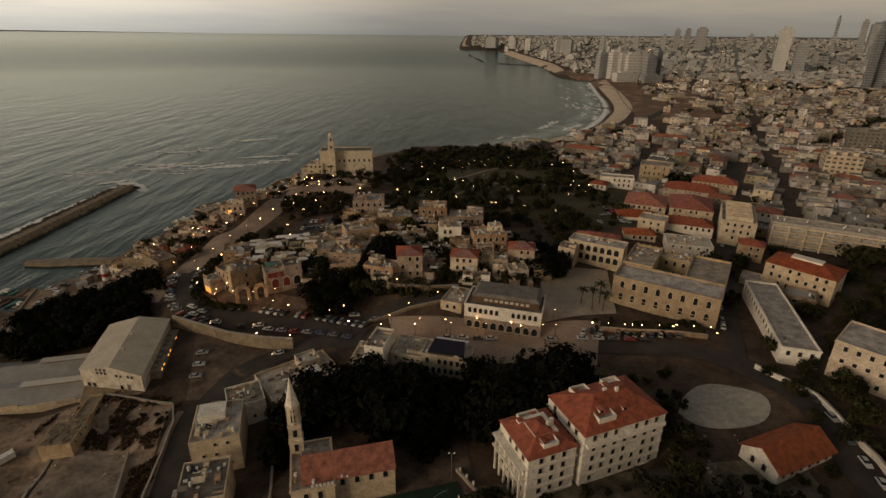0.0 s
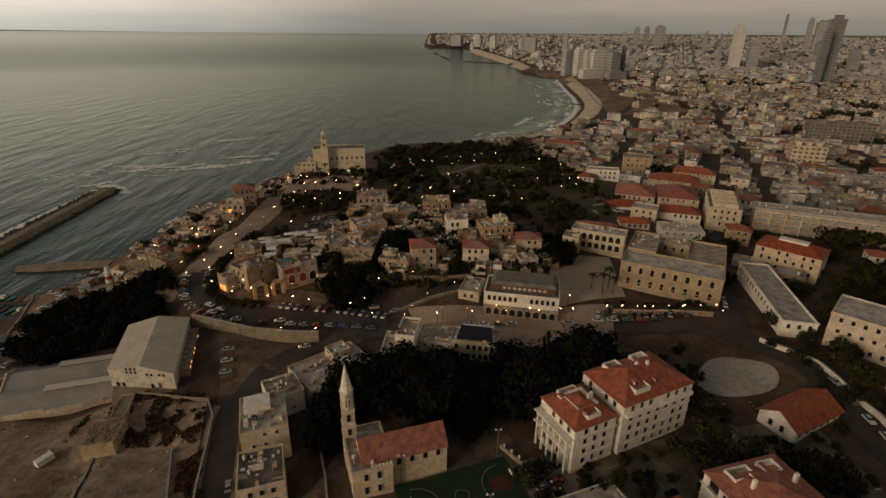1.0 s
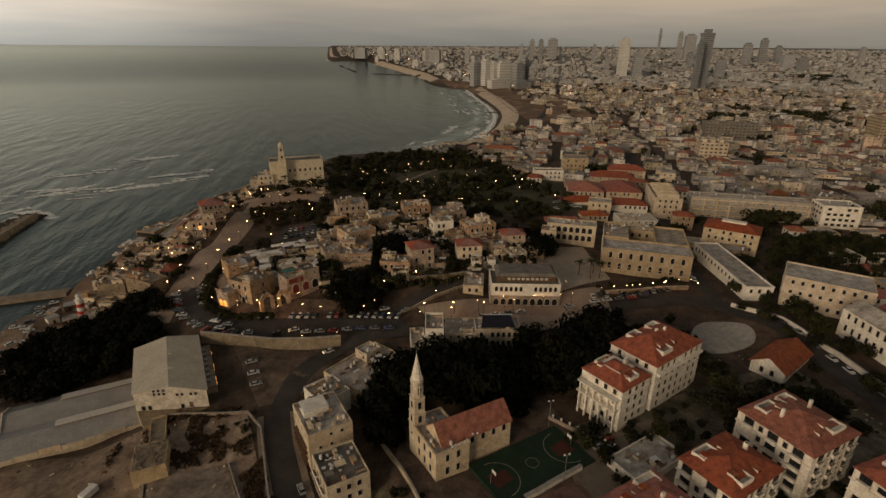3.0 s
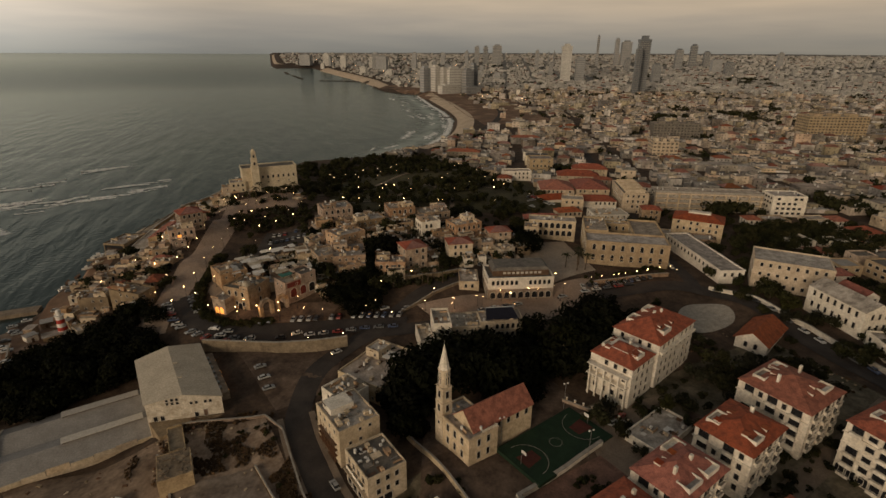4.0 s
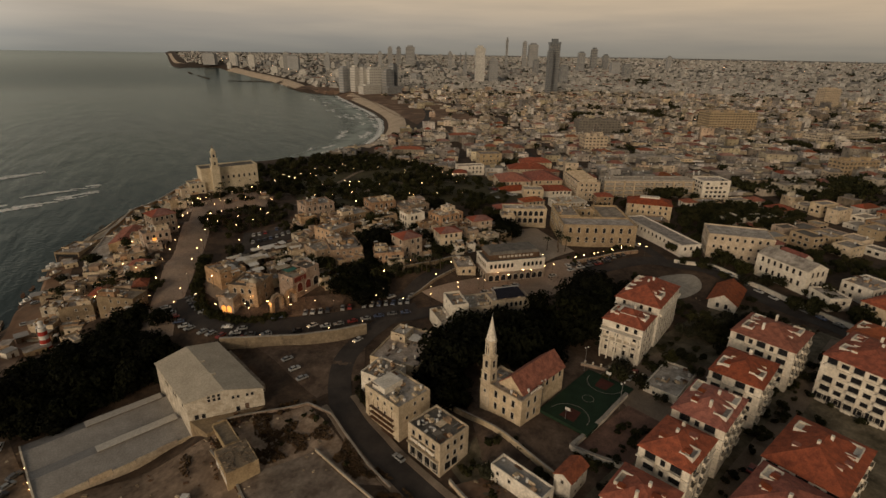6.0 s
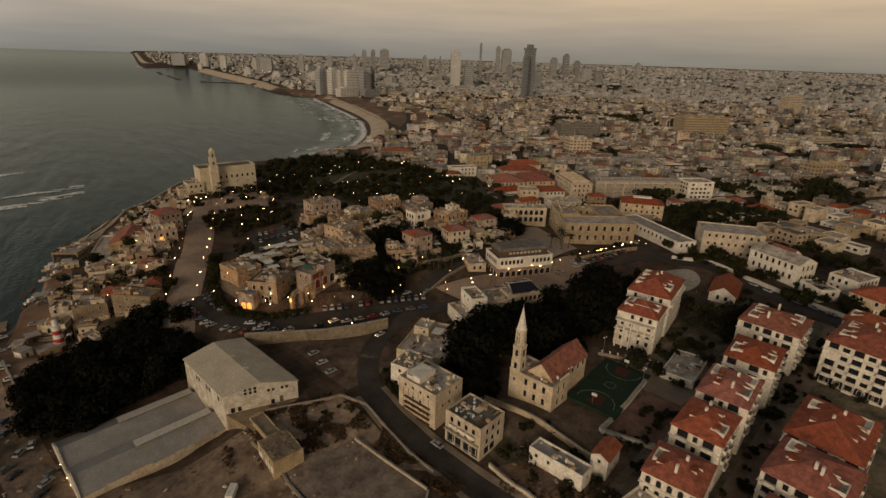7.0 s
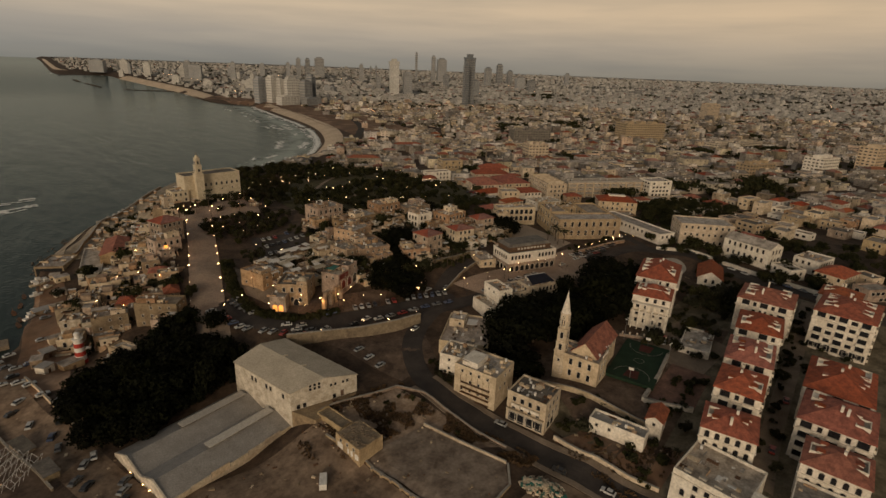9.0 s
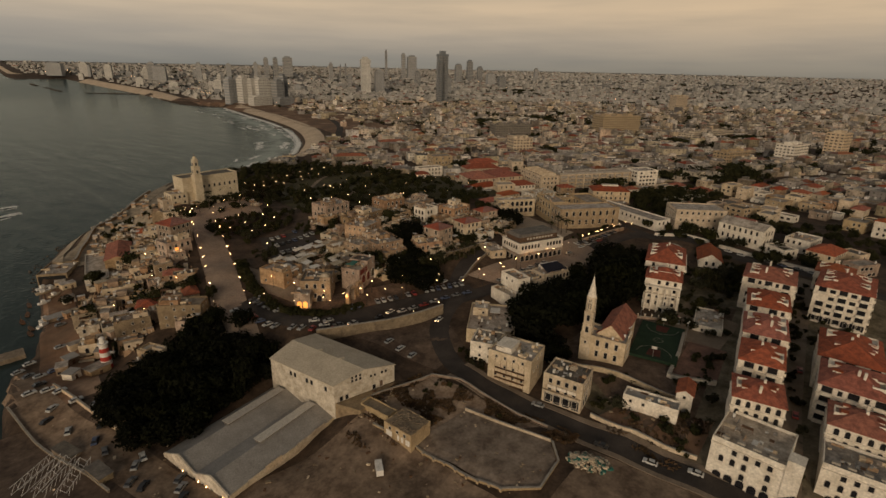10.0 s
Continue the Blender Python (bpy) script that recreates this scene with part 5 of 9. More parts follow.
flats("white apartment house with broad red roof", 16, 35, 10, 25, 18, 23.8, 4.0, 2)
for label, x, y, rot, w, d, top in (("low white arcaded terrace house below the flats", -49, 44.5, 4, 17, 18, 16.6), ("low white arcaded front of the end house", -38.6, 22, 10, 12.5, 16, 15.6)):
    root, z0 = house(label, x, y, rot, w, d, top, name="arcaded_house", category="house", wall=WHITE, roofm=ROOF, win="arch", gap=2.9, storey=3.4, parapet=0.9, skip=0.25)
    ph = top - z0
    n = int((d - 1.5) / 3.0)
    # dark panes put in for the shade under the street arcade
    for k in range(n):
        part("arcade_arch", window_mesh("bigarch"), None, root, "open arch of the street arcade", at=pose(-w / 2 - 0.06, (k - (n - 1) / 2) * 3.0, 0.2, 0, 0, -90))
    roof_clutter(root, w * 0.8, d * 0.8, ph, 5, int(w))
    add_box(root, "ledge", -w / 2 - 0.2, 0, ph - 1.9, 0.5, d + 0.3, 0.22, WHITE, "white ledge over the arches")
    for k in range(4):
        add_box(root, "planter", -w / 2 + 1.2, (k - 1.5) * d / 4.6, ph, 0.9, 1.9, 0.6, KERB, "stone planter on the terrace")
    if w > 15:
        add_box(root, "stair_tower", -w / 2 + 2.0, -d / 2 - 1.9, -0.5, 4.6, 3.8, ph + 2.6, WHITE, "white stair tower at the corner")
        g = Geo()
        for a, b, lo, hi in ((-1.7, 1.7, 0.6, 3.4), (1.7, -1.7, 3.4, 6.2)):
            g.rod((-w / 2 - 0.36, -d / 2 - 1.9 + a, lo), (-w / 2 - 0.36, -d / 2 - 1.9 + b, hi), 0.2, 6)
        part("stair_flight", g, GLASS, root, "dark slanting stair slots in the tower wall")
root, H = flats("tall white apartment house with arcade and balconies", 72, 47, 6, 26, 20, 29.5, 3.0, 2, win="wide", gap=3.6)
for k in range(7):
    part("arcade_arch", window_mesh("bigarch"), None, root, "open arch of the arcade", at=pose(-13.02, -8.4 + k * 2.8, 1.2, 0, 0, -90))
flats("white apartment house with red roof by the street", 97, 55, 6, 15, 15, 26.5, 3.0, 1)
house("cream house with a plain red roof", 137, 66, -8, 18, 13, 24.5, roof="hip", wall=CREAM, win="rect", rise=3)
house("flat-roofed white house behind the street", 150, 80, -8, 17, 13, 26, wall=WHITE, win="rect")
root, z0 = house("low red-gabled pavilion with a white arched front", 96.5, 111.5, 23, 22, 11, 18.9, name="pavilion", category="pavilion", roof="gable", wall=WHITE, win="arch", gap=3.4, rise=3.4, skip=0.0, overhang=0.9)
house("flat-roofed annex with white parapets", 24, 84, 18, 20, 11, 14.5, wall=WHITE, win="small", gap=4)
house("low house with a small tiled roof", -36, 69, 17, 9, 5, 14.0, roof="gable", wall=WHITE, win="small", gap=3, rise=1.4)
house("long low store with a grey roof", -48, 75, 105, 17, 5.5, 12.6, wall=WHITE, roofm=SHEET, win="small", gap=4)

# clifftop church with a tall bell tower
root, z0 = site("church", "pale clifftop church with a tall bell tower and long nave", "church", -73.3, 382, 6, 37.5, 15)
H = 42.8 - z0
block(root, 37.5, 14, H, wall=CHURCH, win=None, roofm=ROOF_D, cornice=True)
for k in range(7):
    part("window", window_mesh("arch"), None, root, "dark arched window", at=pose(-5.2 + k * 3.6, -7.0, H - 8.2))
    if k % 2:
        part("window", window_mesh("small"), None, root, at=pose(-5.2 + k * 3.6, -7.0, H - 11.5))
g = Geo()
tx, ty = -10.2, -9.0
g.box(tx, ty, 0, 5.0, 5.0, H + 1.0)
g.box(tx, ty, H + 1.0, 5.4, 5.4, 0.4)
g.box(tx, ty, H + 1.4, 3.9, 3.9, 5.2)
g.box(tx, ty, H + 6.6, 4.3, 4.3, 0.4)
g.box(tx, ty, H + 7.0, 2.9, 2.9, 4.2)
g.box(tx, ty, H + 11.2, 3.3, 3.3, 0.35)
g.dome(tx, ty, H + 11.5, 1.35, 2.2, 8, 4)
part("bell_tower", g, CHURCH, root, "tall square bell tower in three stages")
g = Geo()
g.tube(tx, ty, H + 13.9, 0.3, 0.1, 1.6, 6)
part("finial", g, WOOD, root)
for rz, ox, oy in ((0, 0, -1.97), (90, 1.97, 0), (-90, -1.97, 0)):
    part("belfry_window", window_mesh("arch"), None, root, at=pose(tx + ox, ty + oy, H + 2.6, 0, 0, rz))
    part("belfry_window", window_mesh("arch"), None, root, at=pose(tx + ox * 0.75, ty + oy * 0.75, H + 7.6, 0, 0, rz))
block(root, 10, 11, H - 9.0, -22.5, -3, wall=CHURCH, win="rect", gap=3.0, storey=3.6, roofm=ROOF)
block(root, 6, 8, H - 12.0, -30, -4, wall=CREAM, win="small", gap=3.0, storey=3.6, roofm=ROOF)

# old town: the arched stone house and its neighbours
root, z0 = site("old_stone_house", "old sandstone house with lit arches and a small dome", "house", -91.5, 209, -40, 13, 14)
H = 26.4 - z0
block(root, 13, 14, H, wall=STONE, win="arch", gap=3.4, storey=4.4, roofm=ROOF_D, skip=0.3)
block(root, 4.4, 4.4, H + 1.4, 4.2, -4.7, wall=STONE, win="small", gap=2.2, parapet=0.3)
g = Geo()
g.dome(4.2, -4.7, H + 1.1, 2.0, 1.9, 12, 5)
part("dome", g, OLDW, root, "small pale dome on the corner")
block(root, 6.5, 6, H - 3.4, -4.6, -9.6, wall=STONE, win=None, roofm=ROOF, parapet=0.5)
for ax, r in ((-5.8, 0.95), (-3.4, 0.95)):
    g = Geo()
    g.box(ax, -12.66, 0.5, r * 2, 0.06, 2.0)
    g.poly([(ax + r * math.cos(a), -12.69, 2.5 + r * math.sin(a)) for a in (math.pi * k / 8 for k in range(9))])
    part("lit_arch", g, WARM, root, "archway glowing warm orange")
part("arch", window_mesh("bigarch"), None, root, "open stone arch", at=pose(1.6, -7.02, 0.8))
roof_clutter(root, 11, 12, H - 0.7, 8, 61)
root, z0 = site("old_stone_house", "tall old sandstone house with red arches and green awning", "house", -71.2, 207, 27, 15.5, 9)
H = 29.0 - z0
block(root, 7.5, 9, H, 4.0, 0, wall=STONE, win="small", gap=3.2, storey=9.0, roofm=ROOF_D)
block(root, 7.9, 9, H - 1.6, -3.75, 0, wall=STONE, win="small", gap=3.2, storey=9.0, roofm=ROOF)
g = Geo()
g.box(-3.6, 1.2, H - 0.4, 5.5, 4, 0.2)
part("awning", g, TARP, root, "green roof awning")
for ax, mt in ((-3.9, RED_DOOR), (0.9, RED_DOOR), (5.4, GLASS)):
    part("arch", window_mesh("bigarch_frame"), None, root, "stone arch over a tall door", at=pose(ax, -4.52, H - 9.2) @ Matrix.Diagonal((1.35, 1, 1.35, 1)))
    g = Geo()
    g.box(0, -4.56, 0, 2.8, 0.06, 2.6)
    g.poly([(1.4 * math.cos(a), -4.59, 2.6 + 1.4 * math.sin(a)) for a in (math.pi * k / 8 for k in range(9))])
    part("door", g, mt, root, "tall arched red door" if mt is RED_DOOR else "dark arched doorway", at=pose(ax, 0, H - 9.2))
add_box(root, "red_wall", -3.4, -4.56, H - 4.4, 6.6, 0.08, 2.2, RED_DOOR, "red-painted upper wall with a white string of arches")
roof_clutter(root, 12, 7, H - 2.2, 8, 62)


def broken_arch(x, y, rot, span, high, label):
    """A free-standing stone arch on two piers, its top crumbled."""
    root = thing("stone_arch", pose(x, y, zat(x, y), 0, 0, rot), label, "arch", "ruined stone arches")
    for sx in (-1, 1):
        g = Geo()
        g.box(sx * (span / 2 + 0.7), 0, -0.6, 1.5, 1.6, high * 0.6 + 0.6, taper=0.06)
        part("pier", g, STONE, root)
    g = Geo()
    n = 10
    for k in range(n + 1):
        a = math.pi * k / n
        ro = span / 2 + 1.4 + 0.25 * math.sin(k * 2.3)
        for r in (span / 2, ro):
            for yy in (-0.7, 0.7):
                g.v.append((-r * math.cos(a), yy, high * 0.6 + r * math.sin(a)))
    for k in range(n):
        b = k * 4
        for q in ((0, 1, 5, 4), (3, 2, 6, 7), (2, 0, 4, 6), (1, 3, 7, 5)):
            g.f.append(tuple(b + i for i in q))
            g.m.append(0)
    part("arch_ring", g, STONE, root)


broken_arch(-84.5, 194.0, 27, 3.4, 7.6, "ruined stone arch before the old house")
broken_arch(-78.0, 197.2, 27, 2.8, 6.8, "ruined stone arch before the old house")
root, z0 = house("big sandstone house with open vaulted courts on the roof", -43.8, 225.5, -8, 15.5, 18, 29.8, name="old_stone_house", wall=STONE, roofm=ROOF, win="small", gap=3.0, storey=3.8, skip=0.25)
H = 29.8 - z0
block(root, 10, 13, H - 0.6, -11.6, 1.6, wall=STONE, roofm=ROOF, win="small", gap=3.2, storey=3.8, turn=18)
g = Geo()
for k in range(3):
    g.tube(-4.2 + k * 4.0, 0.5, H - 0.7, 1.7, 1.5, 1.4, 12, cap=False)
part("roof_court", g, STONE, root, "ring of broken vaults on the roof")
# flat dark discs stand in for the shade down the courts
g = Geo()
for k in range(3):
    g.poly([(-4.2 + k * 4.0 + 1.6 * math.cos(a), 0.5 + 1.6 * math.sin(a), H - 0.62) for a in (math.pi * i / 6 for i in range(12))])
part("court_floor", g, GLASS, root, "dark open well of the court")
house("white-domed stone house", -99, 228, 20, 12, 14, 26.8, name="old_stone_house", wall=STONE, win="small", gap=3.6, skip=0.4)
tagged(part("dome", (lambda q: (q.dome(0, 0, 0, 2.4, 1.9, 14, 5), q)[1])(Geo()), WHITEP, at=pose(-97, 226, 26.1)), "white plastered dome on a roof", "dome")
house("sandstone house above the terraces", -27, 208.8, -17, 14, 9, 29, name="old_stone_house", wall=STONE, win="arch", gap=2.8)
root, z0 = house("sandstone house with a red hipped roof and loggia", -15, 213, 6, 11, 11, 33.2, name="old_stone_house", wall=STONE, roofm=TILES_OLD, roof="hip", win="arch", gap=3.2, rise=1.7)
house("white cube house with arched windows", 3, 243, 4, 11, 9, 35.2, name="old_stone_house", wall=WHITE, win="arch", gap=2.6)
house("stone house with a red-tiled top", 10, 215, -8, 12, 10, 31.5, name="old_stone_house", wall=CREAM, roofm=TILES_OLD, roof="hip", win="rect", gap=2.8, rise=1.6)
house("stone house with a red-tiled roof", 37, 225.5, -8, 12, 9, 31.2, name="old_stone_house", wall=STONE, roofm=TILES_OLD, roof="hip", win="rect", gap=3.0, rise=1.8)
house("stepped sandstone house with parapets", 22, 238, 8, 16, 12, 34, name="old_stone_house", wall=STONE, win="arch", gap=3.0)
house("stepped sandstone house with parapets", 24, 220, -8, 12, 9, 28.5, name="old_stone_house", wall=STONE, win="small", gap=3.0)
house("tall stone house over the park", -6, 268, 0, 15, 13, 37.5, name="old_stone_house", wall=STONE, win="arch", gap=3.2)
house("stone house over the park", 12, 262, -4, 18, 12, 34.5, name="old_stone_house", wall=STONE, win="rect", gap=3.2)
house("pale stone house over the car park", -42, 276, 6, 17, 13, 38.5, name="old_stone_house", wall=STONE, win="arch", gap=3.2)
house("stone house over the car park", -27, 262, 10, 19, 12, 34, name="old_stone_house", wall=STONE, win="small", gap=3.2)
house("stone house with a parapet", -42, 244, 22, 16, 13, 33.5, name="old_stone_house", wall=STONE, win="small", gap=3.2)
house("stone house with a parapet", -24, 236, 12, 13, 11, 31.5, name="old_stone_house", wall=STONE, win="small", gap=3.2)

# harbour slope
house("house with a hipped red roof above the harbour", -120.5, 301, 20, 12, 11, 35.2, name="old_stone_house", wall=STONE, roofm=TILES_OLD, roof="hip", win="rect", gap=2.6, rise=2.4)
root, z0 = house("stone house with lit terrace below the promenade", -124.5, 290.5, 12, 13, 9, 29.5, name="old_stone_house", wall=STONE, win="arch", gap=3.0)
add_box(root, "lit_arch", -1.5, -4.62, 29.5 - z0 - 4.6, 1.8, 0.1, 1.4, WARM, "terrace arch glowing warm orange")
house("long red-tiled customs house", -139.2, 343.5, -15, 12, 31, 12.2, name="old_stone_house", wall=STONE, roof="gable", win="rect", gap=3.0, rise=1.8)
house("long flat-roofed quay building with white parapets", -151.6, 338.5, -11, 10.5, 45, 8.3, name="quay_building", category="building", wall=WHITE, roofm=ROOF, win="rect", gap=4.0)
root, z0 = house("low quay store with a dark open front", -166.8, 352, -28, 14, 19, 6.6, name="quay_building", category="building", wall=STONE_D, roofm=ROOF, win="small", gap=6.0)
# near-black panel painted in for the shade inside the store
add_box(root, "open_front", 0, -9.58, -z0 - 1.0, 12.6, 0.2, 6.4, TYRE, "dark open mouth of the boat store")
house("long vaulted stone gatehouse on the slope", -140.5, 233.2, -38, 17, 9, 20.4, name="old_stone_house", wall=STONE_D, roofm=STONE_D, win="small", gap=3.6)
house("stone house on the slope", -157.5, 243, -14, 13, 7, 15.4, name="old_stone_house", wall=STONE_D, win="small", gap=3.6)
house("old yellow house at the edge of the trees", -157, 214, -62, 13, 6, 12.5, name="old_stone_house", wall=YELLOW, win="small", gap=2.6)
# tower of the harbour light, banded red and white
root = thing("lighthouse", pose(-170.4, 234, 0.8), "small round lighthouse banded in red and white", "lighthouse")
for k in range(6):
    g = Geo()
    r0, r1 = 2.1 - k * 0.11, 2.1 - (k + 1) * 0.11
    g.tube(0, 0, k * 1.75, r0, r1, 1.75, 16)
    part("band", g, WHITEP if k % 2 else RED, root, "white band" if k % 2 else "red band")
g = Geo()
g.tube(0, 0, 10.5, 1.9, 1.9, 0.2, 16)
g.tube(0, 0, 10.7, 1.0, 1.0, 1.7, 12)
g.dome(0, 0, 12.4, 1.15, 0.9, 12, 3)
part("lantern", g, WHITEP, root, "white lantern room")
claim(-170.4, 234, 4)

def crumble(root, most):
    """Breaks the wall tops of a ruin into uneven stumps."""
    rr = random.Random(9)
    for ob in root.children:
        if ob.name.startswith("wall"):
            bm = bmesh.new()
            bm.from_mesh(ob.data)
            bmesh.ops.remove_doubles(bm, verts=bm.verts, dist=0.01)
            bmesh.ops.subdivide_edges(bm, edges=[e for e in bm.edges if abs(e.verts[0].co.z - e.verts[1].co.z) < 0.1], cuts=7, use_grid_fill=True)
            top = max(v.co.z for v in bm.verts)
            drop = {}
            for v in bm.verts:
                if v.co.z > top - 0.05:
                    key = (round(v.co.x / 1.1), round(v.co.y / 1.1))
                    drop.setdefault(key, most * rr.random() ** 1.6)
                    v.co.z -= drop[key]
            bm.to_mesh(ob.data)
            bm.free()


# ruin and boundary walls round the bare lot
root, z0 = house("roofless ochre ruin with crumbling walls", -113.5, 121.5, 8, 9, 11, 10.8, name="ruin", category="ruin", wall=YELLOW, roofm=STONE_D, win="small", gap=3, skip=0.3, parapet=0.25)
g = Geo()
rr = random.Random(3)
for _ in range(60):
    g.box(rr.uniform(-4, 4), rr.uniform(-5, 5), 10.5 - z0, rr.uniform(0.3, 1.0), rr.uniform(0.3, 0.9), rr.uniform(0.1, 0.5), rr.uniform(0, 3))
part("rubble", g, STONE_D, root, "broken masonry on the top")["kind"] = "stuff"
for dy, wd in ((-4.2, 1.6), (-2.0, 1.0), (-0.4, 0.8), (3.4, 2.4)):
    add_box(root, "whitewash", -4.53, dy, 6.4 - z0, 0.06, wd, 1.9, WHITEP, "white-painted patch of the wall")
crumble(root, 0.45)
house("broken stub of an ochre wall house", -114.5, 134.5, 100, 12, 4.5, 9.8, name="ruin", category="ruin", wall=YELLOW, roofm=STONE_D, win=None, parapet=0.7)
crumble(bpy.data.objects["ruin.001"], 0.7)
long_wall("wall", [(-119.5, 131), (-115, 116.5), (-112.2, 99.5), (-108.3, 87.7), (-100.6, 80.5), (-88.5, 83), (-83, 89)], 0.75, 0.5, YELLOW, "yellow-plastered wall round the bare lot")

long_wall("wall", [(-83.2, 89.4), (-87.6, 103), (-92.2, 117.1)], 1.1, 0.3, CREAM, "low pale wall between floor and scrub")
for k in range(9):
    t = k / 8
    x, y = (-115.3 + 2.8 * t / 0.55, 116.5 - 17 * t / 0.55) if t < 0.55 else (-112.5 + 3.9 * (t - 0.55) / 0.45, 99.5 - 11.8 * (t - 0.55) / 0.45)
    root = thing("wall_pillar", pose(x, y, zat(x, y)), "square ochre pillar of the lot wall", "pillar", "pillars of the lot wall")
    add_box(root, "shaft", -0.1, 0, -1.6, 0.7, 0.7, 2.5, YELLOW)
    add_box(root, "cap", -0.1, 0, 0.9, 0.85, 0.85, 0.16, KERB)
long_wall("wall", [(-116, 141.5), (-105, 140), (-88.5, 137.3), (-83.6, 128), (-82, 116), (-80.4, 104), (-78.2, 94)], 0.9, 0.4, STONE, "low stone wall along the street")
long_wall("wall", [(-109, 181.5), (-95, 175.5), (-82, 170), (-68, 167), (-56, 166)], 5.0, 0.8, STONE_D, "curved stone retaining wall under the street", level=16.4, foot=3)
long_wall("wall", [(-49, 118), (-44, 100), (-41, 86), (-37, 71)], 2.0, 0.4, CREAM, "cream wall of the church yard")
long_wall("wall", [(-27, 78.5), (-10, 82), (5, 86.5)], 1.6, 1.0, WHITE, "broad white wall beside the ball court")
long_wall("wall", [(-27, 78.2), (-22.5, 71), (-18.5, 65)], 1.8, 0.7, WHITE, "white garden wall with a stepped coping")
long_wall("wall", [(-62.8, 88), (-62.2, 78), (-58.8, 64), (-56.4, 56)], 1.4, 0.5, CREAM, "cream wall along the street")
long_wall("wall", [(-201.5, 224), (-197.2, 202), (-192.6, 184), (-188.6, 170), (-186, 160)], 0.9, 0.5, STONE_D, "low dark kerb wall of the harbour road")
long_wall("wall", [(-188, 228), (-180, 196), (-178, 186)], 1.5, 0.5, CREAM, "pale quay wall below the trees")
long_wall("wall", [(-36, 204), (-20, 200.5), (-6, 199.5), (7, 201)], 5.0, 0.7, STONE_D, "dark stone retaining wall with palms below old houses", level=22.5, foot=4)
long_wall("wall", [(-30, 181), (-14, 187), (2, 191.5)], 1.3, 0.4, STONE_D, "low dark wall beside the climbing lane")
long_wall("wall", [(5, 108), (12, 98), (20, 88)], 1.2, 0.4, STONE, "garden wall with posts beside the court")
long_wall("wall", [(60, 170), (80, 168), (98, 164)], 1.8, 0.5, STONE, "stone garden wall before the palace")
long_wall("wall", [(-158, 366), (-150, 388), (-134, 420), (-108, 450), (-82, 490)], 2.2, 1.2, STONE, "pale stone sea wall above the rocks")
long_wall("wall", [(107, 148), (117, 132), (119, 108), (114, 76), (110, 40)], 2.0, 0.5, WHITE, "white garden wall along the street")


# ---- trees ----
def crown_mesh(seed, r, h, lobes, leaves, size, mat):
    """A crown of many small leaf clumps gathered in uneven lobes, with gaps between them."""
    rr = random.Random(seed)
    g = Geo()
    lob = []
    for k in range(lobes):
        a = rr.uniform(0, 6.283)
        q = r * math.sqrt(rr.random()) * 0.72
        lob.append((q * math.cos(a), q * math.sin(a), h * rr.uniform(0.25, 0.72), r * rr.uniform(0.34, 0.55)))
    for _ in range(leaves):
        lx, ly, lz, lr = rr.choice(lob)
        u, v = rr.uniform(-1, 1), rr.uniform(0, 6.283)
        s = math.sqrt(1 - u * u)
        k = lr * rr.uniform(0.6, 1.08)
        c = Vector((lx + k * s * math.cos(v), ly + k * s * math.sin(v), lz + k * u * 0.8))
        n = (Vector((s * math.cos(v), s * math.sin(v), u + 0.3)) + Vector((rr.uniform(-0.7, 0.7), rr.uniform(-0.7, 0.7), rr.uniform(-0.7, 0.7)))).normalized()
        t = n.orthogonal().normalized()
        t.rotate(Matrix.Rotation(rr.uniform(0, 6.283), 3, n))
        b = n.cross(t)
        w = size * rr.uniform(0.6, 1.25)
        p = [c + t * w, c + b * w * 0.55 + n * w * 0.15, c - t * w, c - b * w * 0.55 + n * w * 0.15]
        g.quad(*(tuple(q) for q in p))
    return g.mesh("crown", [mat])


def trunk_mesh(seed, h, r, limbs):
    rr = random.Random(seed)
    g = Geo()
    bend = (rr.uniform(-0.3, 0.3), rr.uniform(-0.3, 0.3))
    g.rod((0, 0, -0.6), (bend[0], bend[1], h * 0.5), r, 7, r2=r * 0.7)
    for k in range(limbs):
        a = 6.283 * k / limbs + rr.uniform(-0.4, 0.4)
        g.rod((bend[0], bend[1], h * 0.45), (math.cos(a) * h * 0.28, math.sin(a) * h * 0.28, h * rr.uniform(0.68, 0.85)), r * 0.5, 5, r2=r * 0.15)
    return g.mesh("trunk", [BARK])


def palm_meshes(seed):
    rr = random.Random(seed)
    t = Geo()
    t.rod((0, 0, -0.5), (0.25, 0.1, 4.0), 0.28, 7, r2=0.22)
    t.rod((0.25, 0.1, 4.0), (0.3, 0.2, 8.2), 0.22, 7, r2=0.19)
    c = Geo()
    for k in range(22):
        a, up = 6.283 * k / 22 + rr.uniform(-0.15, 0.15), rr.uniform(-0.35, 0.95)
        p = Vector((0.3, 0.2, 8.2))
        d = Vector((math.cos(a), math.sin(a), up)).normalized()
        sd = Vector((-math.sin(a), math.cos(a), 0))
        for s in range(4):
            q = p + d * 0.75
            w0, w1 = 0.34 * (1 - s / 5), 0.34 * (1 - (s + 1) / 5)
            for sg in (-1, 1):
                dr = Vector((0, 0, -0.14))
                c.quad(tuple(p), tuple(q), tuple(q + sd * sg * w1 + dr), tuple(p + sd * sg * w0 + dr))
            p = q
            d = (d + Vector((0, 0, -0.34))).normalized()
    return t.mesh("trunk", [BARK]), c.mesh("crown", [LEAF_P])


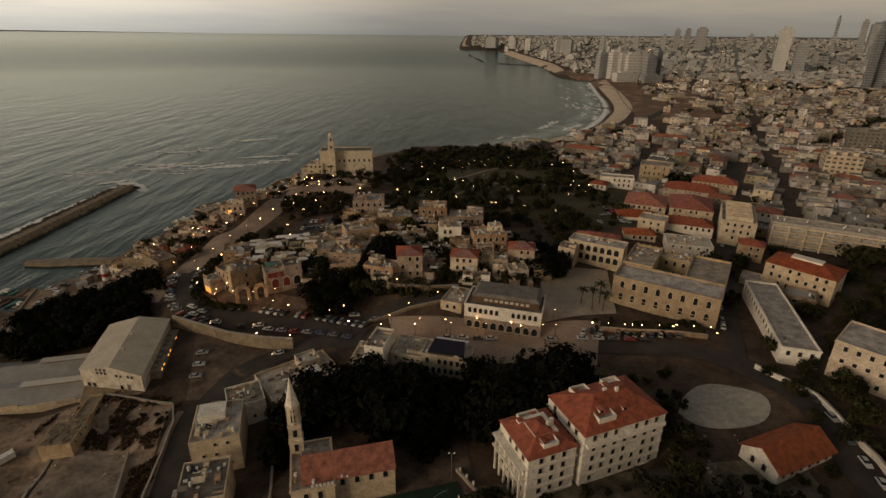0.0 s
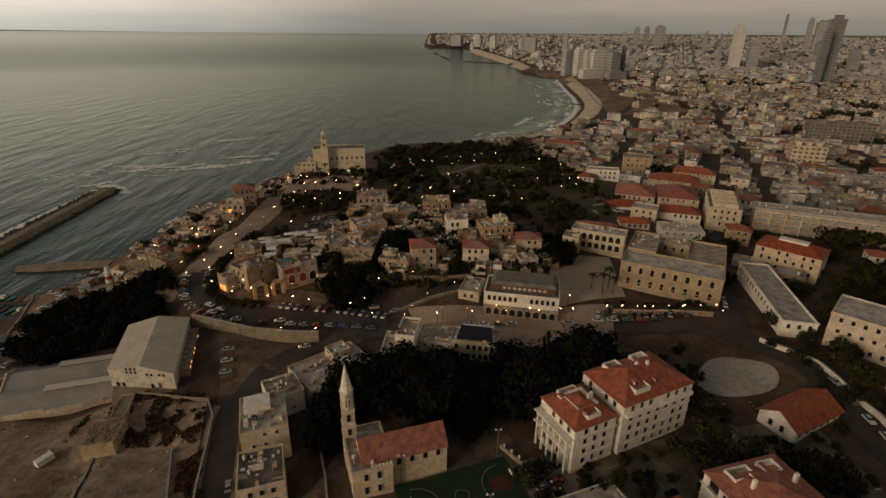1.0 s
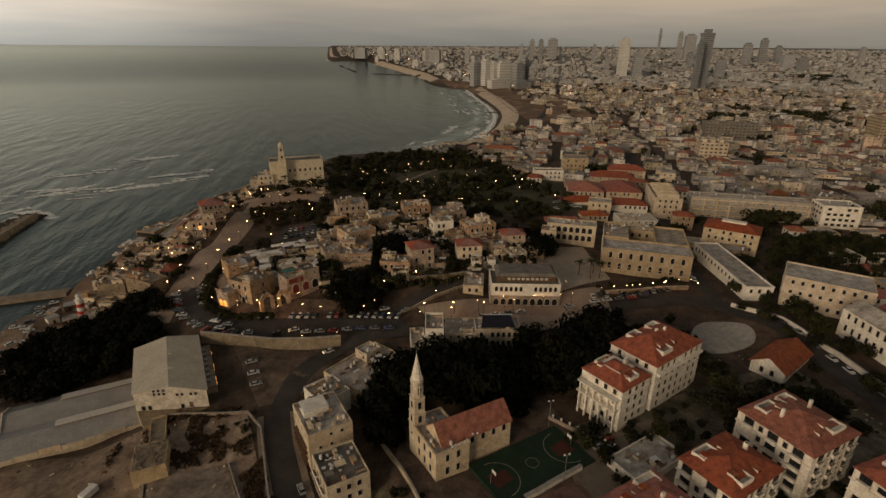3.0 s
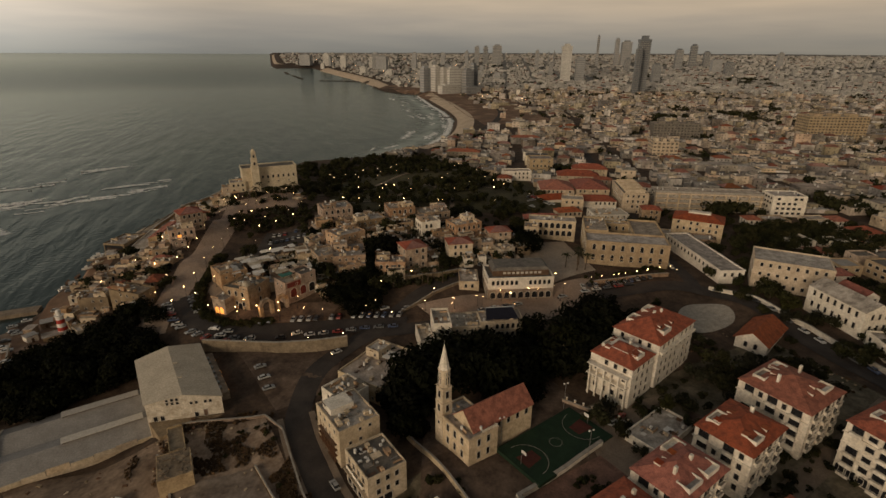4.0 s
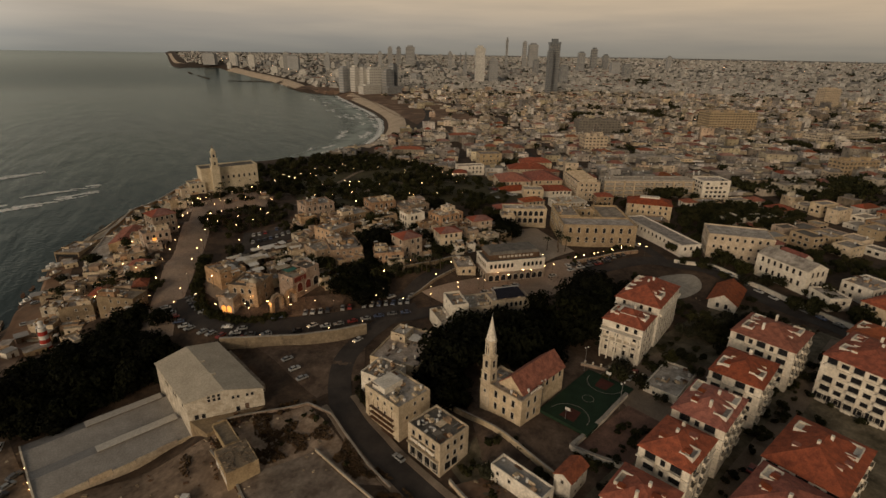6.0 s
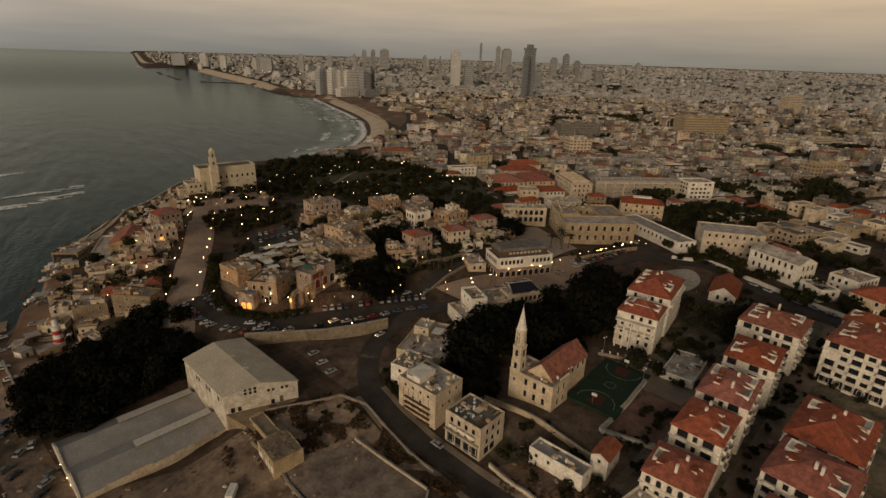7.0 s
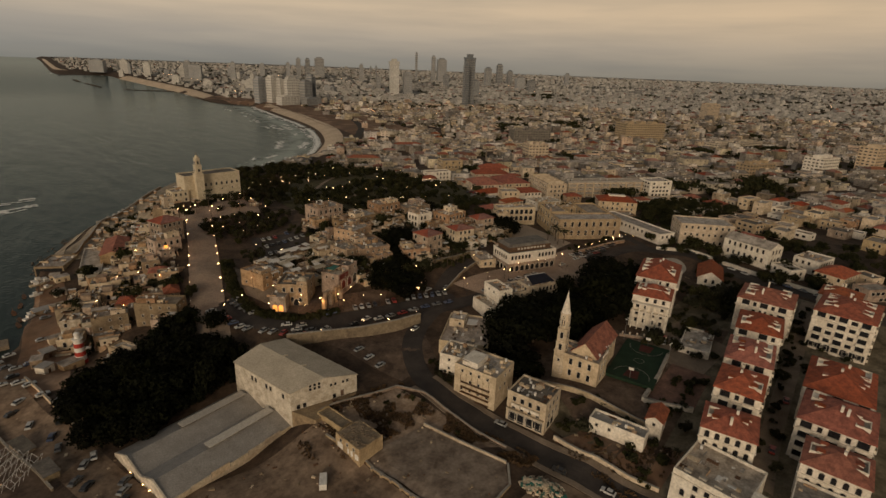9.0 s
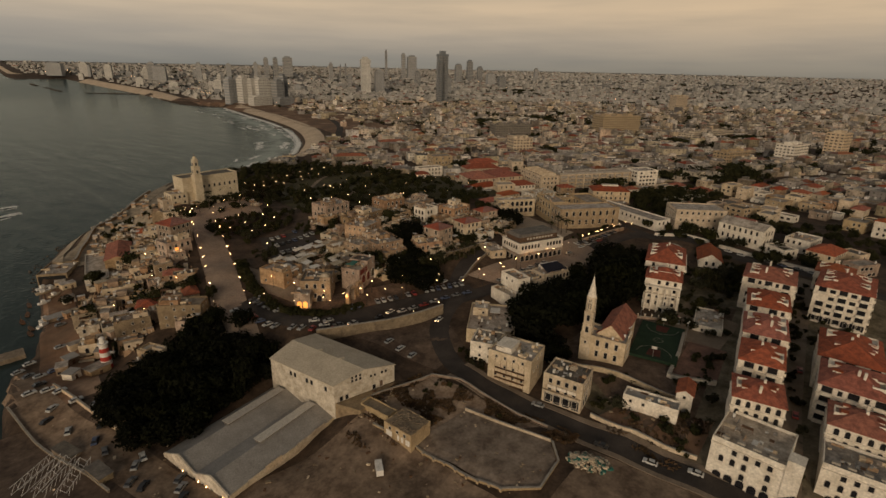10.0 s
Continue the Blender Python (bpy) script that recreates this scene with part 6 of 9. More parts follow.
KINDS = {"broad": [(crown_mesh(k, 3.6, 6.0, 9, 520, 0.55, LEAF), trunk_mesh(k, 6.0, 0.25, 4)) for k in range(5)],
         "far": [(crown_mesh(80 + k, 3.6, 6.0, 9, 210, 0.85, LEAF), trunk_mesh(80 + k, 6.0, 0.25, 3)) for k in range(5)],
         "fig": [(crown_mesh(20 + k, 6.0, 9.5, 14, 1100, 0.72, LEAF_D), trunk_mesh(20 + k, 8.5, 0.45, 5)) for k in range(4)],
         "bush": [(crown_mesh(40 + k, 1.5, 2.0, 5, 150, 0.38, LEAF), trunk_mesh(40 + k, 1.5, 0.08, 3)) for k in range(3)],
         "palm": [tuple(reversed(palm_meshes(60 + k))) for k in range(3)]}
LABELS = {"broad": "dark green broad-leaved tree with an uneven crown", "fig": "large dense dark fig tree", "bush": "low dark shrub on dry ground", "palm": "tall date palm with drooping fronds"}
TR = random.Random(11)


def tree(kind, x, y, size=1.0, z=None):
    crown, trunk = TR.choice(KINDS[kind])
    name = {"palm": "palm_tree", "bush": "shrub"}.get(kind, "tree")
    root = thing(name, pose(x, y, zat(x, y) if z is None else z, 0, 0, TR.uniform(0, 360)) @ Matrix.Diagonal((size, size, size * TR.uniform(0.85, 1.15), 1)), LABELS[kind], "palm" if kind == "palm" else ("shrub" if kind == "bush" else "tree"), kind + " trees")
    part("trunk", trunk, None, root)
    part("crown", crown, None, root)
    return root


def inside(x, y, poly):
    hit = False
    for (x0, y0), (x1, y1) in zip(poly, poly[1:] + poly[:1]):
        if (y0 > y) != (y1 > y) and x < (x1 - x0) * (y - y0) / (y1 - y0) + x0:
            hit = not hit
    return hit


WOOD_V, WOOD_F = [], []


def wood_tree(kind, x, y, size):
    """Adds a tree to the joined mass of the far part of the park."""
    me = TR.choice(KINDS["far" if kind == "broad" and y > 300 else kind])[0]
    n = len(me.vertices)
    co = np.empty(n * 3)
    me.vertices.foreach_get("co", co)
    a = TR.uniform(0, 6.283)
    co = co.reshape(-1, 3) * size @ np.array([[math.cos(a), math.sin(a), 0], [-math.sin(a), math.cos(a), 0], [0, 0, 1]]) + (x, y, zat(x, y))
    base = sum(len(v) for v in WOOD_V)
    WOOD_V.append(co)
    WOOD_F.append(np.arange(n).reshape(-1, 4) + base)


def grove(kind, poly, pitch, lo, hi, keep=1.0, avoid=True, joined=None):
    xs, ys = [p[0] for p in poly], [p[1] for p in poly]
    y = min(ys)
    n = 0
    while y < max(ys):
        x = min(xs) + (pitch / 2 if n % 2 else 0)
        while x < max(xs):
            px, py = x + TR.uniform(-0.38, 0.38) * pitch, y + TR.uniform(-0.38, 0.38) * pitch
            if inside(px, py, poly) and TR.random() < keep and (not avoid or is_free(px, py, 0.5)):
                (wood_tree if joined and joined(px, py) else tree)(kind, px, py, TR.uniform(lo, hi))
            x += pitch
        y += pitch * 0.87
        n += 1


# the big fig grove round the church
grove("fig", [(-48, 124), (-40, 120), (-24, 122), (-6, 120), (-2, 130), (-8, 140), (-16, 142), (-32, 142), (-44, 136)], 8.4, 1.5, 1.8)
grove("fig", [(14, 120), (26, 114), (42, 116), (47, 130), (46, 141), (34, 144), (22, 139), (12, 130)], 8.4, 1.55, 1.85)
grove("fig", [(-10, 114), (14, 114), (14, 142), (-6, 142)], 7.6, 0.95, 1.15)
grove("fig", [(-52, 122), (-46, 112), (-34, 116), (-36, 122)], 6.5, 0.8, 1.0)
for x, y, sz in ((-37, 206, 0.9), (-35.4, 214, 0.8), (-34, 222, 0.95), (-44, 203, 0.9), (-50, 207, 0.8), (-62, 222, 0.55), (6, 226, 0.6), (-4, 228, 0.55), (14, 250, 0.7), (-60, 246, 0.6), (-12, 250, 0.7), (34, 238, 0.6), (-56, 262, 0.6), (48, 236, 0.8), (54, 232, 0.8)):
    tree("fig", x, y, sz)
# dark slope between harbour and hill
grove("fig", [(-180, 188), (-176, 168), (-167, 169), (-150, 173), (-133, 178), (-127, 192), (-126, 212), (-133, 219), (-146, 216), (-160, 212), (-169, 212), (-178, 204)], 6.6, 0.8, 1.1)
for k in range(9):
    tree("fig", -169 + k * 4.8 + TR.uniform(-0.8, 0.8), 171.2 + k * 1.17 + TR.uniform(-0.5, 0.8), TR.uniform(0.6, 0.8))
# park on the hill
PARK = [(-48, 302), (-10, 286), (40, 258), (60, 246), (84, 262), (100, 280), (112, 300), (104, 340), (112, 390), (122, 450), (128, 520), (108, 580), (66, 574), (16, 548), (-30, 532), (-52, 500), (-52, 440), (-46, 390), (-20, 370)]
TAKEN_LAWN = [(26, 396, 26), (62, 398, 18), (2, 398, 12), (80, 322, 16), (92, 300, 14), (-18, 340, 10), (30, 350, 9)]
TAKEN.extend(TAKEN_LAWN)
grove("broad", PARK, 9.0, 0.6, 1.35, 0.78, joined=lambda x, y: y > 305 or x > 60)
grove("broad", [(-100, 312), (-92, 280), (-80, 294), (-58, 296), (-40, 320), (-52, 332), (-92, 330)], 6.4, 0.5, 0.95, 0.9)
grove("palm", [(-104, 345), (-60, 340), (-52, 362), (-96, 364)], 12, 0.8, 1.1, 0.6)
grove("broad", [(-44, 362), (-30, 352), (-22, 380), (-46, 388)], 7, 0.8, 1.2)
grove("broad", [(-56, 196), (-38, 190), (-26, 196), (-34, 206), (-58, 205)], 6.2, 0.8, 1.3, 1.0, False)
grove("palm", [(-34, 197), (-6, 194), (-4, 199), (-32, 202)], 4.2, 0.7, 0.9, 1.0, False)
grove("bush", [(-38, 198), (-6, 195), (2, 198), (-34, 203)], 2.6, 0.9, 1.5, 0.9, False)
grove("fig", [(44, 208), (56, 209), (57, 221), (46, 221)], 6, 0.9, 1.2, 1.0, False)
grove("fig", [(-30, 219), (-22, 219), (-18, 234), (-28, 236)], 6, 1.1, 1.4, 1.0, False)
grove("fig", [(-60, 190), (-44, 181), (-36, 188), (-46, 198), (-58, 200)], 6, 0.7, 0.95, 1.0, False)
grove("broad", [(118, 150), (136, 136), (134, 122), (122, 120), (120, 138)], 6.5, 0.9, 1.4, 0.9, False)
grove("broad", [(178, 190), (190, 160), (226, 146), (262, 165), (262, 196), (226, 208), (200, 212)], 8.5, 1.0, 1.5, 0.95, False, joined=lambda x, y: True)
grove("broad", [(300, 190), (335, 172), (440, 160), (440, 176), (360, 205), (330, 225), (340, 255), (326, 256)], 10, 1.0, 1.5, 0.9, False, joined=lambda x, y: True)
grove("broad", [(52, 104), (62, 106), (84, 96), (96, 92), (92, 80), (70, 84), (56, 86)], 6.2, 0.8, 1.3, 1.0)
grove("broad", [(8, 100), (20, 92), (44, 96), (40, 88), (20, 82), (4, 90)], 6.5, 0.6, 1.0, 0.8)
grove("broad", [(62, 130), (74, 134), (72, 112), (62, 116)], 6.5, 0.8, 1.1, 0.9)
grove("bush", [(-50, 42), (-40, 44), (60, 62), (90, 66), (90, 63), (60, 58), (0, 45), (-48, 36)], 4.5, 0.7, 1.3, 0.8)
grove("broad", [(-58, 44), (-48, 40), (-44, 34), (-54, 36)], 5.5, 0.7, 1.0, 1.0)
grove("palm", [(-46, 58), (-42, 60), (-40, 56), (-44, 54)], 3.5, 0.6, 0.75, 1.0, False)
grove("broad", [(104, 100), (106, 116), (100, 122), (96, 118)], 5, 0.5, 0.8, 1.0, False)
grove("broad", [(110, 120), (128, 112), (132, 104), (122, 102)], 5.5, 0.7, 1.0, 1.0, False)
grove("broad", [(124, 92), (140, 88), (136, 78), (122, 84)], 6, 0.9, 1.2, 1.0, False)
grove("broad", [(72, 92), (92, 94), (92, 76), (76, 72)], 7, 0.6, 1.0, 0.75)
grove("broad", [(52, 96), (70, 98), (72, 84), (56, 82)], 7, 0.6, 1.0, 0.75)
grove("bush", [(-104, 135), (-88, 136), (-85, 118), (-80, 98), (-82, 96), (-90.5, 118), (-104, 121)], 4.2, 0.4, 0.9, 0.6)
grove("bush", [(-72, 146), (-67, 141), (-69, 126), (-72, 128)], 2.6, 0.7, 1.2, 1.0, False)
grove("broad", [(-57, 84), (-50, 86), (-50, 80), (-56, 78)], 5, 0.7, 1.0, 1.0, False)
grove("palm", [(62, 186), (70, 184), (70, 192), (64, 192)], 5, 1.0, 1.2, 1.0, False)


def join_wood():
    me = bpy.data.meshes.new("park_wood")
    me.from_pydata(np.concatenate(WOOD_V).tolist(), [], np.concatenate(WOOD_F).tolist())
    me.materials.append(LEAF_W)
    tagged(new("park_wood", me), "dark wooded park on the hill above the sea", "trees", kind="stuff")


# ---- the town beyond ----
CT = random.Random(23)


def rough_house(x, y, rot, w, d, h, near):
    """A town house of the nearer streets, as a thing with its parts."""
    kind = CT.random()
    z = zat(x, y)
    if kind < 0.24:
        house("plastered town house with a red tile roof", x, y, rot, w, d, z + h, roof="hip", wall=CT.choice((CREAM, STONE, WHITE)), win="rect", gap=3.2, storey=3.4, rise=min(w, d) * 0.2, skip=0.15, group="town houses")
    else:
        house(CT.choice(("flat-roofed plastered town house", "worn flat-roofed town house with a parapet", "pale flat-roofed town house")), x, y, rot, w, d, z + h, wall=CT.choice((CREAM, STONE, WHITE, YELLOW, CREAM)), roofm=CT.choice((ROOF, ROOF, SHEET, ROOF_D)), win=CT.choice(("rect", "wide", "small")), gap=CT.choice((2.9, 3.4, 3.9)), storey=3.3, skip=0.15, clutter=CT.choice((0, 1, 1)), group="town houses")


def old_quarter(poly, pitch, rot, lo, hi, keep):
    """Old houses packed on the slope, stepped and unequal."""
    xs, ys = [p[0] for p in poly], [p[1] for p in poly]
    y = min(ys)
    while y < max(ys):
        x = min(xs)
        while x < max(xs):
            px, py = x + CT.uniform(-2, 2), y + CT.uniform(-2, 2)
            w, d = CT.uniform(0.75, 1.2) * pitch, CT.uniform(0.7, 1.1) * pitch
            if inside(px, py, poly) and CT.random() < keep and is_free(px, py, min(w, d) * 0.42):
                h = CT.uniform(lo, hi)
                rt = rot + CT.uniform(-9, 9)
                k = CT.random()
                if k < 0.06:
                    house("old stone house with a small red tile roof", px, py, rt, w, d, zat(px, py) + h, name="old_stone_house", wall=STONE, roof="hip", win="rect", gap=3.0, rise=1.6, skip=0.25, group="old stone houses")
                else:
                    root, z0 = house(CT.choice(("old sandstone house with a flat roof", "weathered sandstone house with parapets", "patched old stone house")), px, py, rt, w, d, zat(px, py) + h, name="old_stone_house", wall=CT.choice((STONE, STONE, CREAM, OLDW, STONE_D)), roofm=CT.choice((ROOF, ROOF, OLDW, ROOF_D)), win=CT.choice(("small", "arch", "rect")), gap=3.4, skip=0.35, clutter=1 if CT.random() < 0.35 else 0, group="old stone houses")
                    H = zat(px, py) + h - z0
                    roof_clutter(root, w, d, H - 0.7, 2, len(TAKEN))
                    if k > 0.8:
                        g = Geo()
                        g.dome(0, 0, H - 0.75, min(w, d) * 0.3, min(w, d) * 0.22, 10, 4)
                        part("dome", g, STONE, root)
                    elif k > 0.5:
                        g = Geo()
                        g.box(0, 0, H - 0.75, w * CT.uniform(0.35, 0.55), d * CT.uniform(0.4, 0.6), CT.uniform(2.2, 3.0))
                        part("roof_room", g, STONE, root, at=pose(CT.uniform(-0.2, 0.2) * w, CT.uniform(-0.2, 0.2) * d, 0))
            x += pitch
        y += pitch * 0.95


for p in resample(PROM, 7.0):
    claim(p.x, p.y, 6.0)
for x, y in ((-108, 232), (-101, 258), (-97, 275), (-94, 290), (-112, 212), (-82, 350), (-70, 350)):
    claim(x, y, 6.0)
old_quarter([(-178, 232), (-160, 238), (-140, 232), (-128, 250), (-127, 275), (-118, 300), (-112, 318), (-116, 340), (-142, 344), (-150, 300), (-168, 296)], 7.6, -14, 2.8, 5.2, 0.95)
old_quarter([(-126, 352), (-112, 350), (-102, 362), (-100, 384), (-112, 380), (-122, 368)], 8, -15, 2.6, 4.0, 0.9)
old_quarter([(-98, 240), (-90, 236), (-68, 230), (-64, 238), (-90, 248)], 8.0, 14, 3.5, 5.5, 0.9)
old_quarter([(-66, 236), (-40, 224), (40, 204), (52, 224), (40, 248), (20, 256), (-10, 270), (-50, 282)], 8.4, 8, 3.8, 6.4, 0.95)
for x0, y0, x1, y1, n in ((-172, 236, -118, 340, 46), (-60, 200, 46, 280, 40), (-130, 350, -95, 420, 16), (-100, 232, -66, 300, 18)):
    for _ in range(n):
        x, y = CT.uniform(x0, x1), CT.uniform(y0, y1)
        if is_free(x, y, -1.5):
            tree("bush" if CT.random() < 0.6 else "broad", x, y, CT.uniform(0.5, 0.9) if CT.random() < 0.5 else CT.uniform(0.8, 1.2))
# small rooms and yards that fill the gaps between the old houses
OLDTOWN = [(-98, 222), (-66, 202), (-40, 204), (-10, 204), (40, 204), (52, 226), (40, 250), (20, 262), (-10, 276), (-50, 290), (-64, 280), (-58, 250), (-92, 246)]
for k in range(900):
    x, y = CT.uniform(-98, 52), CT.uniform(202, 290)
    if not inside(x, y, OLDTOWN) or not is_free(x, y, -2.2):
        continue
    r = CT.random()
    if r < 0.42:
        w, d, h = CT.uniform(3.2, 6.5), CT.uniform(3.0, 5.5), CT.uniform(2.6, 5.4)
        root, z0 = site("stone_room", CT.choice(("small flat-roofed stone room between houses", "low sandstone outbuilding with a parapet")), "outbuilding", x, y, CT.choice((8, 18, -8)) + CT.uniform(-6, 6), w, d, "stone outbuildings")
        block(root, w, d, h, wall=CT.choice((STONE, STONE, CREAM, WHITE)), roofm=CT.choice((ROOF, ROOF_D, SHEET, ROOF)), win="small" if CT.random() < 0.4 else None, gap=2.4, skip=0.4, parapet=0.4)
    else:
        wood_tree("bush" if r < 0.72 else "broad", x, y, CT.uniform(0.9, 1.7) if r < 0.72 else CT.uniform(0.6, 1.05))
        claim(x, y, 1.0)
# the slope between promenade and shore
SLOPE = [(-152, 296), (-130, 292), (-122, 320), (-118, 352), (-108, 366), (-118, 392), (-136, 392), (-148, 366), (-146, 330)]
for k in range(260):
    x, y = CT.uniform(-152, -106), CT.uniform(292, 392)
    if not inside(x, y, SLOPE) or not is_free(x, y, -1.6):
        continue
    w, d, h = CT.uniform(4, 8), CT.uniform(3.5, 6.5), CT.uniform(2.8, 5.0)
    root, z0 = site("stone_room", CT.choice(("small flat-roofed stone house on the slope", "low whitewashed house above the shore")), "house", x, y, CT.choice((-20, -12, 15)) + CT.uniform(-5, 5), w, d, "small houses on the slope")
    block(root, w, d, h, wall=CT.choice((STONE, STONE_D, CREAM, STONE_D, WHITE)), roofm=CT.choice((ROOF, ROOF_D, STONE_D)), roof="hip" if CT.random() < 0.04 else "flat", rise=1.2, win="small", gap=2.6, skip=0.45, parapet=0.4)
# dark hedge along the inner side of the curved street
hedge_line = resample(rounded([(-84, 189.5), (-96, 190), (-106, 197), (-111.5, 208), (-112.8, 220), (-111, 234), (-105.5, 257), (-104, 262)]), 1.5)
for p in hedge_line:
    for o in (-0.9, 0.4, 1.6):
        wood_tree("bush", p.x + o + CT.uniform(-0.4, 0.4), p.y + CT.uniform(-0.5, 0.5), CT.uniform(1.1, 1.5))
# loose trees and shrubs about the promenade, the square, the gardens and the street corners
for x0, y0, x1, y1, n, kd in ((-104, 296, -56, 332, 40, "bush"), (-100, 340, -44, 366, 26, "broad"), (-128, 296, -112, 350, 12, "broad"), (-112, 376, -60, 400, 16, "bush"), (60, 82, 100, 104, 40, "bush"), (6, 84, 50, 104, 26, "bush"), (104, 118, 128, 150, 14, "broad"), (120, 60, 136, 100, 14, "broad"), (62, 110, 78, 150, 24, "bush"), (58, 166, 100, 176, 22, "bush"), (-58, 60, -40, 92, 26, "bush"), (-30, 68, 0, 78, 18, "bush"), (24, 40, 100, 64, 46, "bush")):
    for _ in range(n):
        x, y = CT.uniform(x0, x1), CT.uniform(y0, y1)
        if is_free(x, y, -1.5):
            wood_tree(kd, x, y, CT.uniform(0.7, 1.6) if kd == "bush" else CT.uniform(0.5, 0.95))
for k in range(420):
    x, y = CT.uniform(-50, 128), CT.uniform(262, 575)
    if inside(x, y, PARK) and is_free(x, y, -6.0):
        wood_tree("bush", x, y, CT.uniform(0.9, 2.2))
for x0, y0, x1, y1, n in ((118, 150, 132, 200, 12), (140, 150, 196, 186, 34), (166, 188, 204, 240, 26), (120, 222, 150, 250, 12), (150, 96, 190, 130, 24), (112, 60, 130, 96, 12), (196, 180, 250, 220, 24)):
    for _ in range(n):
        x, y = CT.uniform(x0, x1), CT.uniform(y0, y1)
        if is_free(x, y, -3.0):
            wood_tree("broad", x, y, CT.uniform(0.7, 1.25))
            claim(x, y, 1.5)
# canopies of the market terraces
for k in range(34):
    x, y = CT.uniform(-96, -64), CT.uniform(217, 246)
    r = 14 + CT.uniform(-8, 8)
    root = thing("canopy", pose(x, y, zat(x, y) + CT.uniform(2.5, 4.5), 0, 0, r), "pale canvas canopy on thin posts", "canopy", "terrace canopies")
    sx, sy = CT.uniform(3, 7), CT.uniform(2, 3.5)
    g = Geo()
    g.poly([(-sx / 2, -sy / 2, 2.5), (sx / 2, -sy / 2, 2.5), (sx / 2, sy / 2, 3.0), (-sx / 2, sy / 2, 3.0)])
    g.poly([(-sx / 2, sy / 2, 2.94), (sx / 2, sy / 2, 2.94), (sx / 2, -sy / 2, 2.44), (-sx / 2, -sy / 2, 2.44)])
    part("sheet", g, CT.choice((WHITE, WHITEP, OLDW, WHITEP, ROOF_D)), root)
    for a in (-1, 1):
        for b in (-1, 1):
            add_box(root, "post", a * sx * 0.48, b * sy * 0.46, -4.5, 0.1, 0.1, 7.0 + 0.2 * b, WOOD)


def rooftop_clutter():
    """Tanks, dishes, boards, low walls, laundry and awnings on the flat roofs: too many and too small to tell apart."""
    rr = random.Random(91)
    g = Geo()
    for m, w, d, z in ROOFTOPS:
        p = m @ Vector((0, 0, z))
        if p.x < -104 and p.y < 180:
            continue
        near = math.hypot(p.x + 95, p.y)
        if near > 420 or w * d < 12 or w * d > 330:
            continue
        turn = m.to_euler().z
        for _ in range(int(min(16, 2 + w * d / 11))):
            q = m @ Vector((rr.uniform(-0.42, 0.42) * w, rr.uniform(-0.42, 0.42) * d, z))
            k, a = rr.random(), turn + rr.choice((0, math.pi / 2))
            if k < 0.22:
                g.box(q.x, q.y, q.z, rr.uniform(0.5, 1.2), rr.uniform(0.5, 0.9), rr.uniform(0.4, 1.1), a, m=rr.choice((0, 1, 3)))
            elif k < 0.40:
                g.box(q.x, q.y, q.z, rr.uniform(1.4, 4.2), 0.22, rr.uniform(0.5, 1.3), a, m=rr.choice((3, 3, 5)))
            elif k < 0.52:
                g.tube(q.x, q.y, q.z + 0.4, 0.42, 0.42, 1.1, 7, m=0)
                g.box(q.x, q.y, q.z, 0.7, 0.7, 0.4, a, m=1)
            elif k < 0.62:
                g.tube(q.x, q.y, q.z + 0.5, 0.08, 0.5, 0.25, 7, m=0, dx=0.2, dy=-0.3)
                g.box(q.x, q.y, q.z, 0.08, 0.08, 0.55, a, m=1)
            elif k < 0.74:
                sx, sy = rr.uniform(1.6, 3.4), rr.uniform(1.2, 2.6)
                g.box(q.x, q.y, q.z + 2.1, sx, sy, 0.09, a, m=rr.choice((0, 2, 3, 4)))
                for ux, uy in ((-1, -1), (1, 1)):
                    c, t = math.cos(a), math.sin(a)
                    g.box(q.x + (ux * sx * c - uy * sy * t) * 0.46, q.y + (ux * sx * t + uy * sy * c) * 0.46, q.z, 0.09, 0.09, 2.1, a, m=2)
            elif k < 0.86:
                g.box(q.x, q.y, q.z, rr.uniform(0.8, 2.6), rr.uniform(0.6, 1.6), 0.12, a, m=rr.choice((0, 2, 4)))
            else:
                g.box(q.x, q.y, q.z, rr.uniform(0.9, 1.8), rr.uniform(0.8, 1.5), rr.uniform(0.6, 1.4), a, m=rr.choice((3, 5)))
    tagged(part("rooftop_clutter", g, [WHITEP, STEEL, WOOD, CREAM, ROOF_D, STONE]), "tanks, dishes, boards and low walls on the flat roofs", "roof clutter", kind="stuff")


